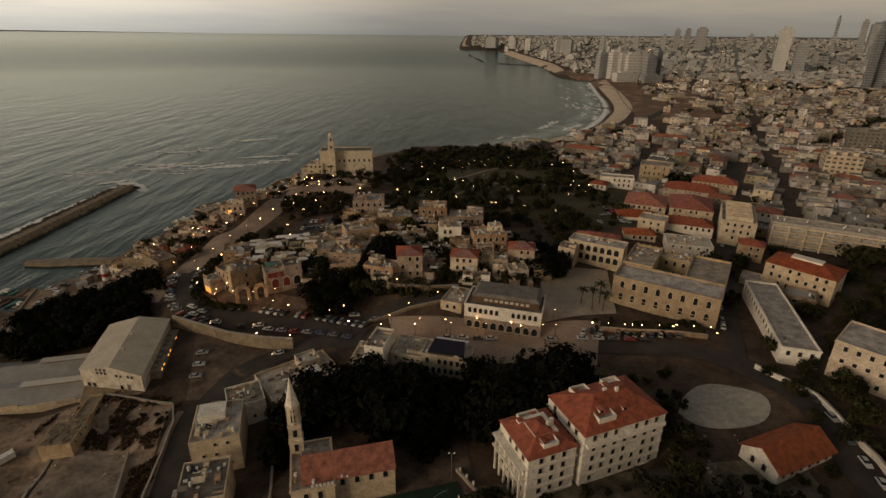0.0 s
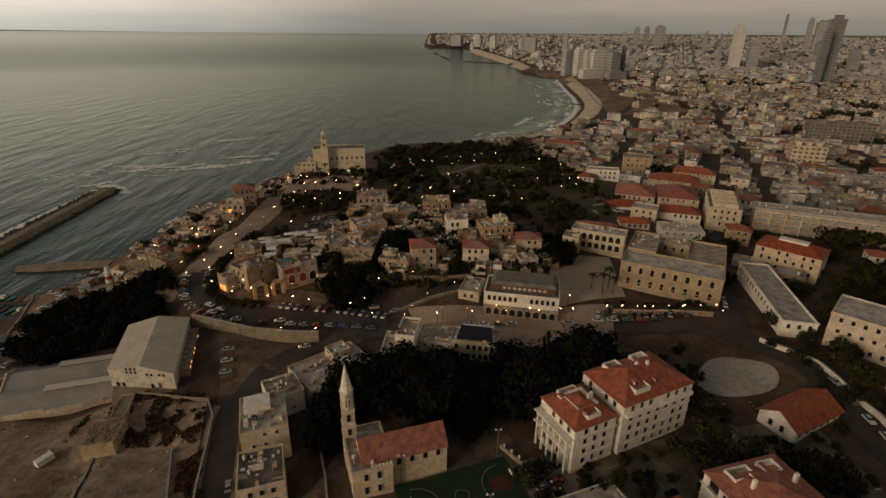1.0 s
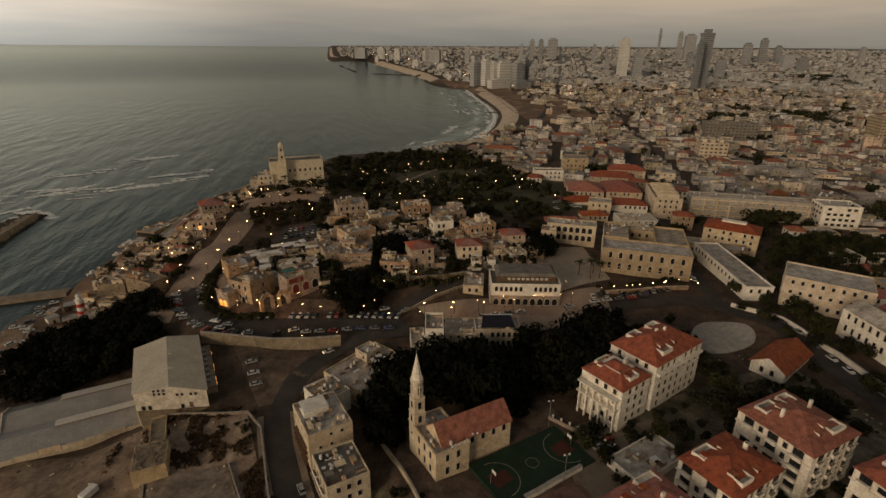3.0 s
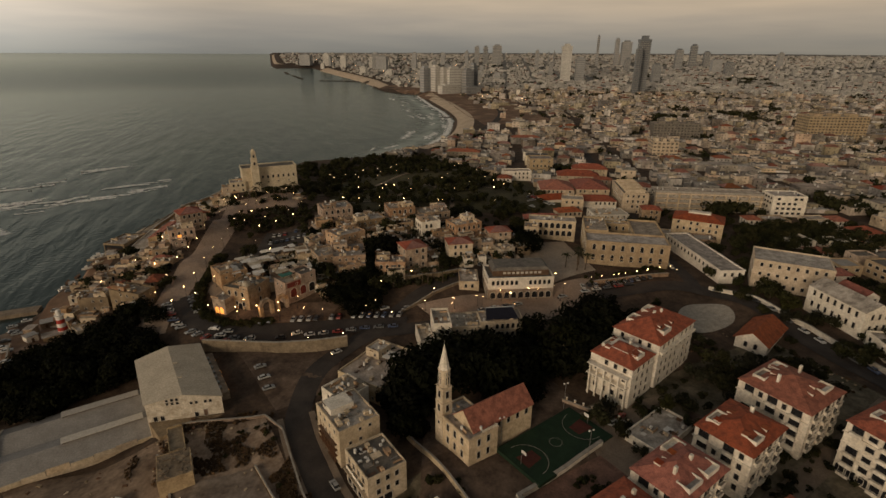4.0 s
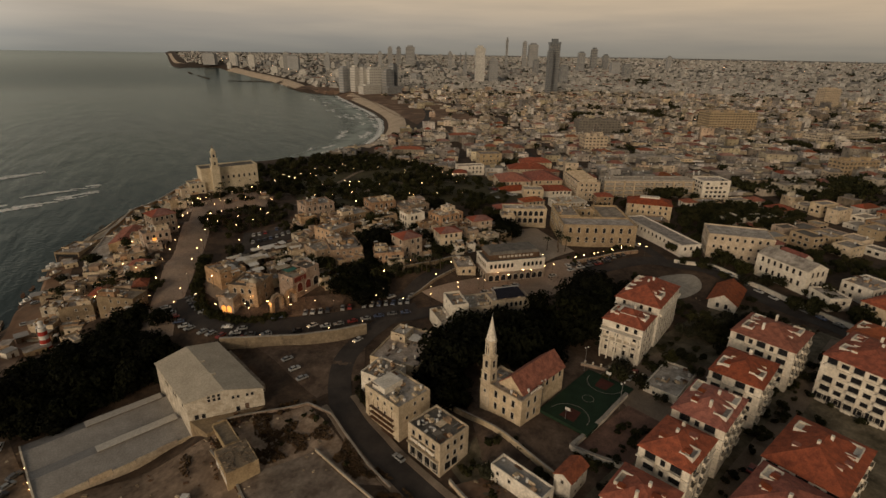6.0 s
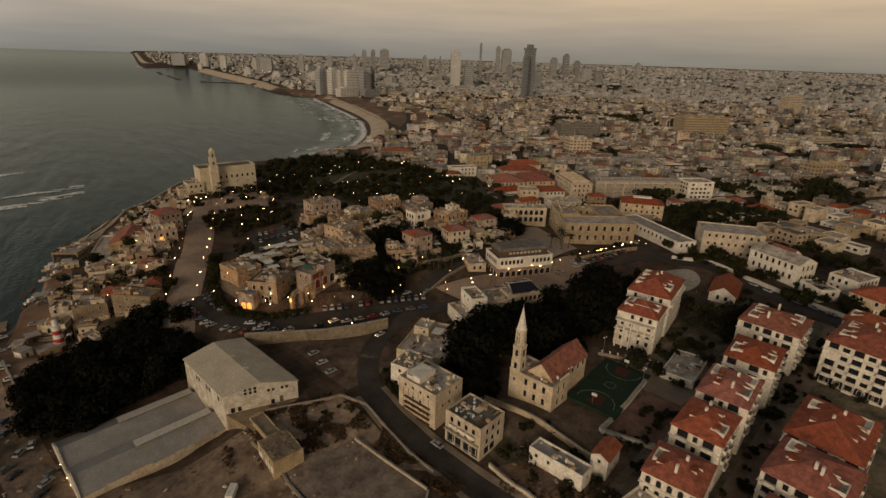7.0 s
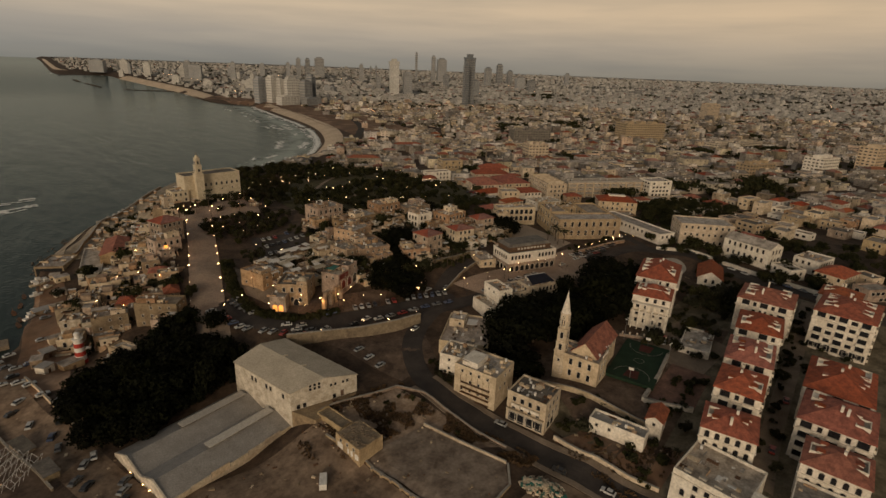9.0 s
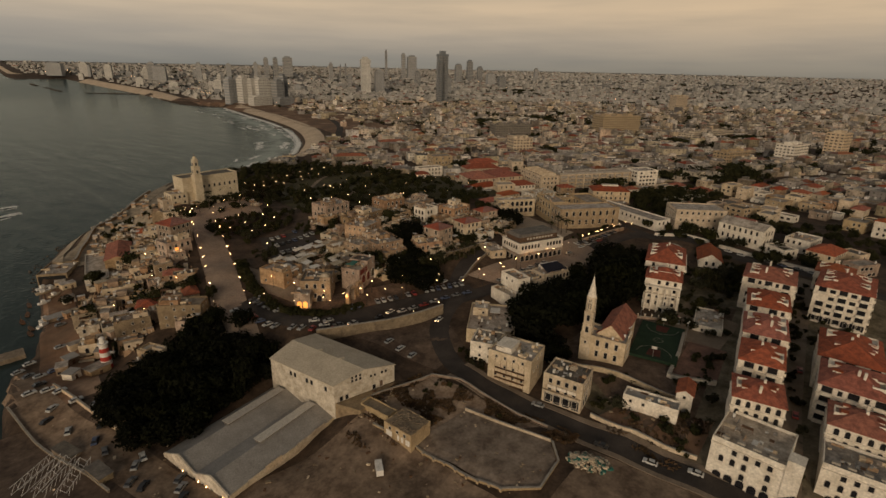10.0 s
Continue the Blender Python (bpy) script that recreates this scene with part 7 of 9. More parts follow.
def yard_clutter():
    """Low broken walls, steps, stacked goods and small lean-tos in the yards and along the shore."""
    rr = random.Random(92)
    g = Geo()
    for poly, n, turn in (([(-178, 236), (-140, 232), (-126, 254), (-114, 318), (-116, 345), (-150, 345), (-170, 296)], 520, -14),
                          ([(-158, 350), (-112, 352), (-98, 400), (-90, 470), (-112, 466), (-150, 392)], 300, -20),
                          ([(-104, 238), (-96, 214), (-64, 212), (-60, 240), (-92, 250)], 260, 20),
                          ([(-60, 204), (48, 204), (50, 246), (-8, 276), (-52, 286)], 420, 8),
                          ([(-110, 352), (-56, 338), (-50, 366), (-100, 380)], 60, 0)):
        xs, ys = [p[0] for p in poly], [p[1] for p in poly]
        for _ in range(n):
            x, y = rr.uniform(min(xs), max(xs)), rr.uniform(min(ys), max(ys))
            if not inside(x, y, poly) or not is_free(x, y, -2.6):
                continue
            a, k, z = radians(turn + rr.uniform(-8, 8)) + rr.choice((0, math.pi / 2)), rr.random(), zat(x, y) - 0.4
            if k < 0.5:
                g.box(x, y, z, rr.uniform(2.0, 6.5), 0.35, rr.uniform(1.0, 2.6), a, m=rr.choice((0, 0, 1)))
            elif k < 0.72:
                g.box(x, y, z, rr.uniform(1.6, 3.6), rr.uniform(1.4, 3.0), rr.uniform(1.6, 3.0), a, m=rr.choice((0, 1, 1, 2)), top=rr.choice((2, 3, 4)))
            elif k < 0.86:
                sx, sy = rr.uniform(2.0, 4.5), rr.uniform(1.6, 3.0)
                g.box(x, y, z + rr.uniform(2.2, 3.0), sx, sy, 0.1, a, m=rr.choice((2, 4, 4, 3)))
                g.box(x, y, z, sx * 0.9, 0.25, 2.4, a, m=0)
            else:
                g.box(x, y, z, rr.uniform(0.8, 2.2), rr.uniform(0.6, 1.4), rr.uniform(0.7, 1.4), a, m=rr.choice((2, 3, 4)))
    tagged(part("yard_clutter", g, [STONE, OLDW, ROOF, ROOF_D, WHITEP]), "low broken walls, lean-tos and stacked goods in old yards", "yard clutter", kind="stuff")


rooftop_clutter()
yard_clutter()
# dark shrubs and small trees on the slopes
for poly, n in (([(-176, 238), (-140, 234), (-126, 254), (-116, 318), (-118, 345), (-146, 345), (-166, 296)], 90), ([(-150, 352), (-112, 352), (-98, 400), (-112, 420), (-140, 392)], 40), ([(-60, 204), (48, 204), (50, 246), (-8, 276), (-52, 286)], 110)):
    xs, ys = [p[0] for p in poly], [p[1] for p in poly]
    for _ in range(n):
        x, y = CT.uniform(min(xs), max(xs)), CT.uniform(min(ys), max(ys))
        if inside(x, y, poly) and is_free(x, y, -3.0):
            wood_tree("bush" if CT.random() < 0.7 else "broad", x, y, CT.uniform(0.9, 1.8) if CT.random() < 0.7 else CT.uniform(0.5, 0.9))
# trees and palms round the square of the clifftop church
for x, y, kd, sz in ((-62, 366, "broad", 1.0), (-56, 368, "broad", 1.1), (-69, 364, "broad", 0.75), (-50, 372, "broad", 1.2), (-58, 360, "palm", 1.0), (-46, 366, "broad", 1.0), (-90, 362, "broad", 0.6), (-104, 356, "palm", 0.9), (-108, 350, "palm", 0.9), (-110, 340, "broad", 0.9), (-112, 330, "broad", 0.9), (-72, 350, "palm", 0.9), (-84, 352, "palm", 0.95)):
    tree(kd, x, y, sz)

GRID = radians(-26)
GU, GV = Vector((math.cos(GRID), math.sin(GRID))), Vector((-math.sin(GRID), math.cos(GRID)))
EAST_STREET = [Vector(p) for p in ((103, 152), (119, 192), (147, 248), (195, 334), (260, 460), (300, 540))]


def off_street(p, r):
    for a, b in zip(EAST_STREET, EAST_STREET[1:]):
        t = max(0.0, min(1.0, (p - a).dot(b - a) / (b - a).length_squared))
        if (p - a.lerp(b, t)).length < r:
            return False
    return True


def town():
    """Lots of houses on a turned, uneven grid of streets; the nearer ones are things, the rest one mass of walls and rooftops."""
    walls, roofs, wins, reds, tanks, faint, green = Geo(), Geo(), Geo(), Geo(), Geo(), Geo(), []
    near = 0
    for a, u in enumerate(np.arange(-2200, 4600, 15.5)):
        for b, v in enumerate(np.arange(-1200, 4700, 15.5)):
            if a % 7 == 6 or b % 9 == 8:
                continue
            p = GU * (u + CT.uniform(-3.5, 3.5)) + GV * (v + CT.uniform(-3.5, 3.5))
            x, y = p.x, p.y
            far = math.hypot(x + 100, y)
            if far > 4300 or y < -150 or (x < 110 and y < 560) or x < 60:
                continue
            if y < 0.55 * (-x) + 20 or (y < 0.12 * x - 60 and far > 300):
                continue
            if far > 1500 and CT.random() < 0.42 or far > 2600 and CT.random() < 0.45:
                continue
            dc = x - float(coast_x(y))
            if dc < (40 if y < 700 else 95 if y < 1750 else 60) or (700 < y < 1750 and dc < 210 and CT.random() < 0.72):
                continue
            if x < 128 and y < 175 or x < 112 and y < 520:
                continue
            w, d = CT.uniform(8, 17), CT.uniform(7.5, 14.5)
            if not off_street(p, 9.5) or (far < 620 and not is_free(x, y, min(w, d) * 0.45)):
                continue
            wild = noise.noise(Vector((x / 85, y / 85, 0.3)))
            if CT.random() < 0.10 or wild > (0.34 if far < 1100 else 0.42):
                green.append((x, y, far))
                continue
            h = 4.0 if dc < 210 and 700 < y < 1750 else CT.choice((3.2, 3.8, 4.5, 5.5, 6, 6.5, 7, 7.5, 8.5, 9.5, 11)) * (0.75 if noise.noise(Vector((x / 160, y / 160, 5.0))) > 0.1 and far < 900 else 1.0)
            if far > 700 and CT.random() < 0.12:
                h += CT.uniform(3, 11)
            rot = math.degrees(GRID) + 30 * noise.noise(Vector((x / 260, y / 260, 1.7))) + CT.uniform(-5, 5)
            if far < 440 and near < 100:
                near += 1
                rough_house(x, y, rot, w, d, h, True)
                continue
            z = zat(x, y) - 0.5
            rr = radians(rot)
            if CT.random() < 0.035:
                w, d, h = w * CT.uniform(1.6, 3.0), d * CT.uniform(1.2, 1.8), CT.uniform(5, 11)
            c0, s0 = math.cos(rr), math.sin(rr)

            def local(ax, by):
                return x + ax * c0 - by * s0, y + ax * s0 + by * c0

            if CT.random() < (0.2 if far < 900 else 0.07):
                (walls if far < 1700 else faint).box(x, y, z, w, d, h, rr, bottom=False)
                L, S = w / 2 + 0.4, d / 2 + 0.4
                k = abs(L - S) + 0.3
                along = L >= S
                A, B = ((*local(-k, 0), z + h + 2.4), (*local(k, 0), z + h + 2.4)) if along else ((*local(0, -k), z + h + 2.4), (*local(0, k), z + h + 2.4))
                e = [(*local(-L, -S), z + h), (*local(L, -S), z + h), (*local(L, S), z + h), (*local(-L, S), z + h)]
                fs = ((e[0], e[1], B, A), (e[2], e[3], A, B), (e[1], e[2], B), (e[3], e[0], A)) if along else ((e[1], e[2], B, A), (e[3], e[0], A, B), (e[0], e[1], A), (e[2], e[3], B))
                for f in fs:
                    reds.poly(list(f))
            else:
                bits = [(0.0, 0.0, w, d, h)]
                if far < 2200:
                    for _ in range(CT.choice((0, 1, 1, 2))):
                        sx, sy = CT.uniform(0.4, 0.8) * w, CT.uniform(0.4, 0.8) * d
                        bits.append((CT.choice((-1, 1)) * (w * 0.5 + sx * 0.2), CT.uniform(-0.3, 0.3) * d, sx, sy, h * CT.uniform(0.45, 0.9)))
                for bx, by, bw, bd, bh in bits:
                    qx, qy = local(bx, by)
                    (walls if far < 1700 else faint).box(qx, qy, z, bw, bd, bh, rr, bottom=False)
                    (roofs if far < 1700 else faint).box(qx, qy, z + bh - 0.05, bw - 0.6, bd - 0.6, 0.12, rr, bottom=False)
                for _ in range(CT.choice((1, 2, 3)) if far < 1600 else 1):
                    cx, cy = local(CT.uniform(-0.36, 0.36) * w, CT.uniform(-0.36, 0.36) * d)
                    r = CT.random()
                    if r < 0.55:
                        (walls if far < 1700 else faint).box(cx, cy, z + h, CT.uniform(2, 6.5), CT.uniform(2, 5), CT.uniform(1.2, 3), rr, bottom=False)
                    elif far < 1000:
                        tanks.box(cx, cy, z + h, 0.9, 0.9, 1.5, rr, bottom=False)
            if far < 1500:
                for length, half, rz in ((w, d / 2, rr), (d, w / 2, rr - math.pi / 2)):
                    gap = CT.choice((3.4, 4.4, 5.5)) if far < 800 else 6.5
                    n = max(1, int(length / gap))
                    c, s = math.cos(rz), math.sin(rz)
                    lv = h - 2.5
                    while lv > 0.8:
                        for k in range(n):
                            if CT.random() < 0.25:
                                continue
                            ax = (k - (n - 1) / 2) * gap
                            hw, hh = (0.55, 1.3) if far < 800 else (0.8, 1.3)
                            pts = []
                            for ex, ez in ((-hw, 0), (hw, 0), (hw, hh), (-hw, hh)):
                                lx, ly = ax + ex, -half - 0.06
                                pts.append((x + lx * c - ly * s, y + lx * s + ly * c, z + lv + ez))
                            wins.quad(*pts)
                        lv -= 3.3 if far < 800 else 4.4
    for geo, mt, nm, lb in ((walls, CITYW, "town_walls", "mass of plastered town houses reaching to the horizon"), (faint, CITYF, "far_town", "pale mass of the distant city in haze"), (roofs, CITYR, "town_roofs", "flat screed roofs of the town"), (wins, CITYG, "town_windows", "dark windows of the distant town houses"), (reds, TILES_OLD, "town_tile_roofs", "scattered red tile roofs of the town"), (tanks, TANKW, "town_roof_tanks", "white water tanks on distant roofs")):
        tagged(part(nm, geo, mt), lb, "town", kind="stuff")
    return green


GREEN = town()


def far_trees():
    """Street trees and small woods of the distant town, as one mass of leaf clumps."""
    g = Geo()
    rr = random.Random(5)
    woods = [(800, 1190, 170, 40, 260), (998, 970, 60, 22, 90), (926, 376, 75, 26, 150), (574, 356, 34, 14, 60), (705, 296, 40, 14, 60), (928, 533, 40, 12, 50), (1278, 530, 60, 16, 70), (434, 190, 44, 12, 80), (349, 212, 50, 14, 90), (220, 240, 14, 8, 20), (187, 390, 16, 6, 16), (620, 700, 50, 18, 40), (1400, 900, 110, 30, 100), (1600, 1500, 140, 30, 100), (520, 620, 40, 12, 40), (760, 720, 60, 12, 50)]
    spots = [(x, y, 1.0 if far < 900 else 1.4) for x, y, far in GREEN if far > 430]
    for cx, cy, a, b, n in woods:
        for _ in range(n):
            t = rr.uniform(-1, 1)
            o = GU * (t * a) + GV * (rr.uniform(-1, 1) * b)
            spots.append((cx + o.x, cy + o.y, 1.3))
    for x, y, k in spots:
        for _ in range(rr.choice((1, 2, 3))):
            cx, cy = x + rr.uniform(-5, 5), y + rr.uniform(-5, 5)
            z = zat(cx, cy) + 4.0 * k
            R = rr.uniform(2.5, 4.2) * k
            for _ in range(28 if k < 1.2 else 15):
                d = Vector((rr.gauss(0, 1), rr.gauss(0, 1), rr.gauss(0, 1))).normalized() * R * rr.uniform(0.6, 1.05)
                c = Vector((cx, cy, z)) + Vector((d.x, d.y, d.z * 0.85))
                n = (d.normalized() + Vector((rr.uniform(-.6, .6), rr.uniform(-.6, .6), rr.uniform(-.6, .6)))).normalized()
                t = n.orthogonal().normalized()
                b = n.cross(t)
                w = 1.3 * k
                g.quad(tuple(c + t * w), tuple(c + b * w * 0.7), tuple(c - t * w), tuple(c - b * w * 0.7))
    tagged(part("far_woods", g, LEAF_W), "dark street trees and small woods between distant houses", "trees", kind="stuff")


far_trees()
for x, y, far in GREEN:
    if far <= 430:
        wood_tree("broad", x, y, TR.uniform(0.8, 1.3))
        wood_tree("broad", x + TR.uniform(3, 6), y + TR.uniform(-5, 5), TR.uniform(0.7, 1.1))

join_wood()


def tower(label, x, y, w, d, top, mat, rot=-26, crown=0, bays=6, floors=None):
    """A high-rise with recessed window bands between piers."""
    far = math.hypot(x + 95, y)
    # beyond 1.9 km: moved in and shrunk to keep its look from the camera
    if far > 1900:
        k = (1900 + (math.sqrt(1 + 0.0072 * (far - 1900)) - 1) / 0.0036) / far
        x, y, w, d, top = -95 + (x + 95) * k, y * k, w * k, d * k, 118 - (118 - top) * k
    z = zat(x, y)
    h = max(top - z, 4.0)
    root = thing("tower_block", pose(x, y, z, 0, 0, rot), label, "tower block", "skyline towers")
    n = floors or max(5, int(h / 7))
    fh = h / n
    g = Geo()
    prof = [(0.0, -1.0, 0)]
    for k in range(n):
        prof += [(0.0, (k + 0.5) * fh, 0), (-0.5, (k + 0.5) * fh, 1), (-0.5, (k + 0.9) * fh, 0), (0.0, (k + 0.9) * fh, 0)]
    prof.append((0.0, h, 0))
    for off, zz, _ in prof:
        g.v += [(sx * (w / 2 + off), sy * (d / 2 + off), zz) for sx, sy in ((-1, -1), (1, -1), (1, 1), (-1, 1))]
    for k in range(len(prof) - 1):
        for q in range(4):
            e = (q + 1) % 4
            g.f.append((k * 4 + q, k * 4 + e, k * 4 + 4 + e, k * 4 + 4 + q))
            g.m.append(prof[k][2])
    e = (len(prof) - 1) * 4
    g.f.append((e, e + 1, e + 2, e + 3))
    g.m.append(0)
    part("body", g, [mat, TOWERB], root)
    if bays > 4:
        for s in range(bays + 1):
            add_box(root, "pier", -w / 2 + w * s / bays, -d / 2, 0, 1.2, 1.2, h, mat, "upright pier of the facade")
    g = Geo()
    g.box(0, 0, h, w * 0.6, d * 0.6, h * 0.05 + 2)
    if crown:
        g.box(0, 0, h - crown, w + 3, d + 3, crown)
    part("roof_plant", g, mat, root)


# the last two are low blocks added to hide the hotel feet from view
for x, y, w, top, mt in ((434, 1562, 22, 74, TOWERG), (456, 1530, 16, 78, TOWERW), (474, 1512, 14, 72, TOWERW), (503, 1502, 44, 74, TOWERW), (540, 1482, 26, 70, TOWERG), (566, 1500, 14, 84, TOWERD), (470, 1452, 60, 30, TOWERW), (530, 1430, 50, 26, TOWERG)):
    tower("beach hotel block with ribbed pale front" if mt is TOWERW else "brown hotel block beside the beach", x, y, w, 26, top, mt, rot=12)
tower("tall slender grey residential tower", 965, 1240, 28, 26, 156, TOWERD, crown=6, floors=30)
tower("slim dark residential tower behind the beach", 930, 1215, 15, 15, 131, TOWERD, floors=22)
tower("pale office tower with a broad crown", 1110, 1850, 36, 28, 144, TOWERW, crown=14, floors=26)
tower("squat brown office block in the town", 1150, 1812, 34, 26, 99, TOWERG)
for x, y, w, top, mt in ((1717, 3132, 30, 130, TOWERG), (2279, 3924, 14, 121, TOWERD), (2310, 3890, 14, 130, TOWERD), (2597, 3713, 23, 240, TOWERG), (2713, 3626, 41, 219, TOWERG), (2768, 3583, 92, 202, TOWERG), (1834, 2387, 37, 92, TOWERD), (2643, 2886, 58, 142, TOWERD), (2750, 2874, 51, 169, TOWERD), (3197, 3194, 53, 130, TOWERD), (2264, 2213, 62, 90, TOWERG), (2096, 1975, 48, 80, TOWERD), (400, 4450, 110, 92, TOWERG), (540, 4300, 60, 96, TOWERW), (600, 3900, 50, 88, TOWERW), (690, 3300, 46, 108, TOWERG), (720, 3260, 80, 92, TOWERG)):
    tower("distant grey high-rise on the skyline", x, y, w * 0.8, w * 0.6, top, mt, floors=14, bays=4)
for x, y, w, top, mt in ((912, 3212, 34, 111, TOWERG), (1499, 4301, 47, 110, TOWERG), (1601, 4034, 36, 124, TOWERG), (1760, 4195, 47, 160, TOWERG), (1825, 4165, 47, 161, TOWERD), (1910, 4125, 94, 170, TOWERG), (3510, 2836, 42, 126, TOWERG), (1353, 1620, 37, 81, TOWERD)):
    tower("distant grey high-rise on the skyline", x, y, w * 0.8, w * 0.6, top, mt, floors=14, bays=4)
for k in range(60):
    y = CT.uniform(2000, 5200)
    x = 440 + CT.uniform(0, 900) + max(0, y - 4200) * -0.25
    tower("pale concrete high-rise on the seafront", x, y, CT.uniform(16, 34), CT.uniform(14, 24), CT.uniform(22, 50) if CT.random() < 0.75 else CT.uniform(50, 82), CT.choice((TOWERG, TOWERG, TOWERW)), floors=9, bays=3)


# larger blocks that stand out of the mid-distance town
for label, x, y, rot, w, d, top, wall in (("broad ochre public building in the town", 636, 466, -24, 74, 30, 46, YELLOW), ("long pale flat-roofed depot", 700, 340, -8, 120, 26, 27, OLDW), ("dark concrete office block with window bands", 452, 545, -26, 60, 24, 34, ROOF_D), ("pale apartment block with balconies", 556, 186, -12, 34, 22, 36, WHITE), ("tall pale apartment block", 604, 150, -12, 22, 20, 50, CREAM), ("ochre apartment block with a flat roof", 470, 226, -18, 40, 18, 30, YELLOW), ("grey apartment block in the distance", 1244, 620, -20, 40, 24, 60, CREAM), ("pale corner apartment block", 330, 430, -26, 26, 20, 34, CREAM)):
    root, z0 = site("apartment_block", label, "apartment block", x, y, rot, w, d)
    H = top - z0
    block(root, w, d, H, wall=wall, roofm=ROOF, win=None, parapet=0.8)
    g = Geo()
    for lv in range(int((H - 2.2) / 3.6)):
        zz = H - 3.2 - lv * 3.6
        for k in range(max(2, int(w / 4.2))):
            n = max(2, int(w / 4.2))
            g.box((k - (n - 1) / 2) * w / n, -d / 2 - 0.02, zz, w / n * 0.55, 0.16, 1.5)
        for k in range(max(2, int(d / 4.2))):
            n = max(2, int(d / 4.2))
            g.box(-w / 2 - 0.02, (k - (n - 1) / 2) * d / n, zz, 0.16, d / n * 0.55, 1.5)
    part("glazing", g, CITYG, root, "rows of small dark windows")["kind"] = "stuff"
    for k in range(3):
        add_box(root, "roof_room", (k - 1) * w * 0.3, 0, H - 0.8, w * 0.14, d * 0.4, 3.0, wall)

# ---- street lamps ----
def lamp_meshes():
    p = Geo()
    p.rod((0, 0, -0.3), (0, 0, 5.2), 0.09, 6, r2=0.06)
    p.tube(0, 0, -0.1, 0.2, 0.14, 0.7, 8)
    p.rod((0, 0, 5.1), (0.5, 0, 5.45), 0.05, 5)
    h = Geo()
    h.tube(0.55, 0, 5.52, 0.3, 0.10, 0.2, 8)
    b = Geo()
    b.dome(0.55, 0, 5.5, 0.25, -0.31, 8, 3)
    b.f = [tuple(reversed(f)) for f in b.f]
    return p.mesh("post", [POLE]), h.mesh("hood", [POLE]), b.mesh("lamp_glass", [LAMP]), b.mesh("lamp_glass", [LAMPW])


POST, HOOD, BULB, BULBW = lamp_meshes()
LR = random.Random(31)


def street_lamp(x, y, rot=None, pale=False):
    root = thing("street_lamp", pose(x, y, zat(x, y) + 0.2, 0, 0, LR.uniform(0, 360) if rot is None else rot), "dark street lamp glowing warm at dusk" if not pale else "street lamp with a pale glowing lantern", "street lamp", "street lamps")
    part("post", POST, None, root)
    hood = part("lantern", HOOD, None, root)
    part("lamp_glass", BULBW if pale else BULB, None, hood, "glowing lamp glass")


def along(pts, gap, side, **kw):
    pts = resample(rounded(pts), 1.0)
    nrm = sides(pts)
    k = 0.0
    for a, (p, n) in enumerate(zip(pts, nrm)):
        if a and (p - pts[a - 1]).length + k > gap:
            k = 0.0
            q = p + n * side
            street_lamp(q.x, q.y, math.degrees(math.atan2(-n.y * side, -n.x * side)), **kw)
        elif a:
            k += (p - pts[a - 1]).length


along(PROM, 13, 6.8)
along(PROM, 13, -6.8)
along(CURVE, 17, -6.0)
along([(-50, 171), (-26, 166), (10, 164), (45, 163), (80, 160), (103, 152)], 13, 6.0)
along([(-82, 171.5), (-68, 168.5), (-56, 167)], 12, 0.0)
for x, y in ((-104, 203), (-97, 196), (-93, 200), (-88, 194), (-80, 193), (-72, 196), (-70, 188), (-56, 194), (-46, 192), (-40, 186), (-20, 178), (-14, 184), (-8, 174), (2, 172), (14, 173), (26, 171), (38, 169), (44, 178), (-20, 200), (-34, 197), (-100, 214), (-105, 224), (-92, 212), (40, 188), (-2, 190),
             (-104, 342), (-92, 350), (-76, 346), (-64, 352), (-84, 334), (-70, 336), (-60, 342), (-56, 330), (-98, 356), (-88, 318), (-78, 322), (-66, 316), (-80, 308), (-92, 300), (-84, 292), (-74, 296), (-64, 304), (-86, 268), (-80, 250)):
    street_lamp(x, y)
for k in range(54):
    for _ in range(20):
        x, y = LR.uniform(-40, 115), LR.uniform(270, 470)
        if inside(x, y, PARK):
            street_lamp(x, y, pale=LR.random() < 0.5)
            break
for x, y in ((-146, 262), (-134, 258), (-140, 276), (-130, 288), (-152, 248), (-136, 300), (-148, 284), (-124, 320), (-160, 262)):
    street_lamp(x, y)
for k in range(7):
    street_lamp(62 + k * 6.0, 166.5 - k * 0.6, 90)

# the lamps that light the old fronts and the street
for x, y, p in ((-97, 195, 90), (-88, 194, 170), (-80, 193, 170), (-72, 196, 150), (-56, 194, 80), (-40, 186, 80), (-105, 214, 70), (-8, 174, 70), (14, 173, 70), (-125, 284, 80), (-74, 180, 80), (74, 165, 80)):
    lamp = new("lamp_light", bpy.data.lights.new("lamp_light", "POINT"))
    lamp.data.energy, lamp.data.color, lamp.data.shadow_soft_size = p, (1.0, 0.52, 0.2), 0.3
    lamp.matrix_world = pose(x + 0.3, y - 1.2, zat(x, y) + 4.2)

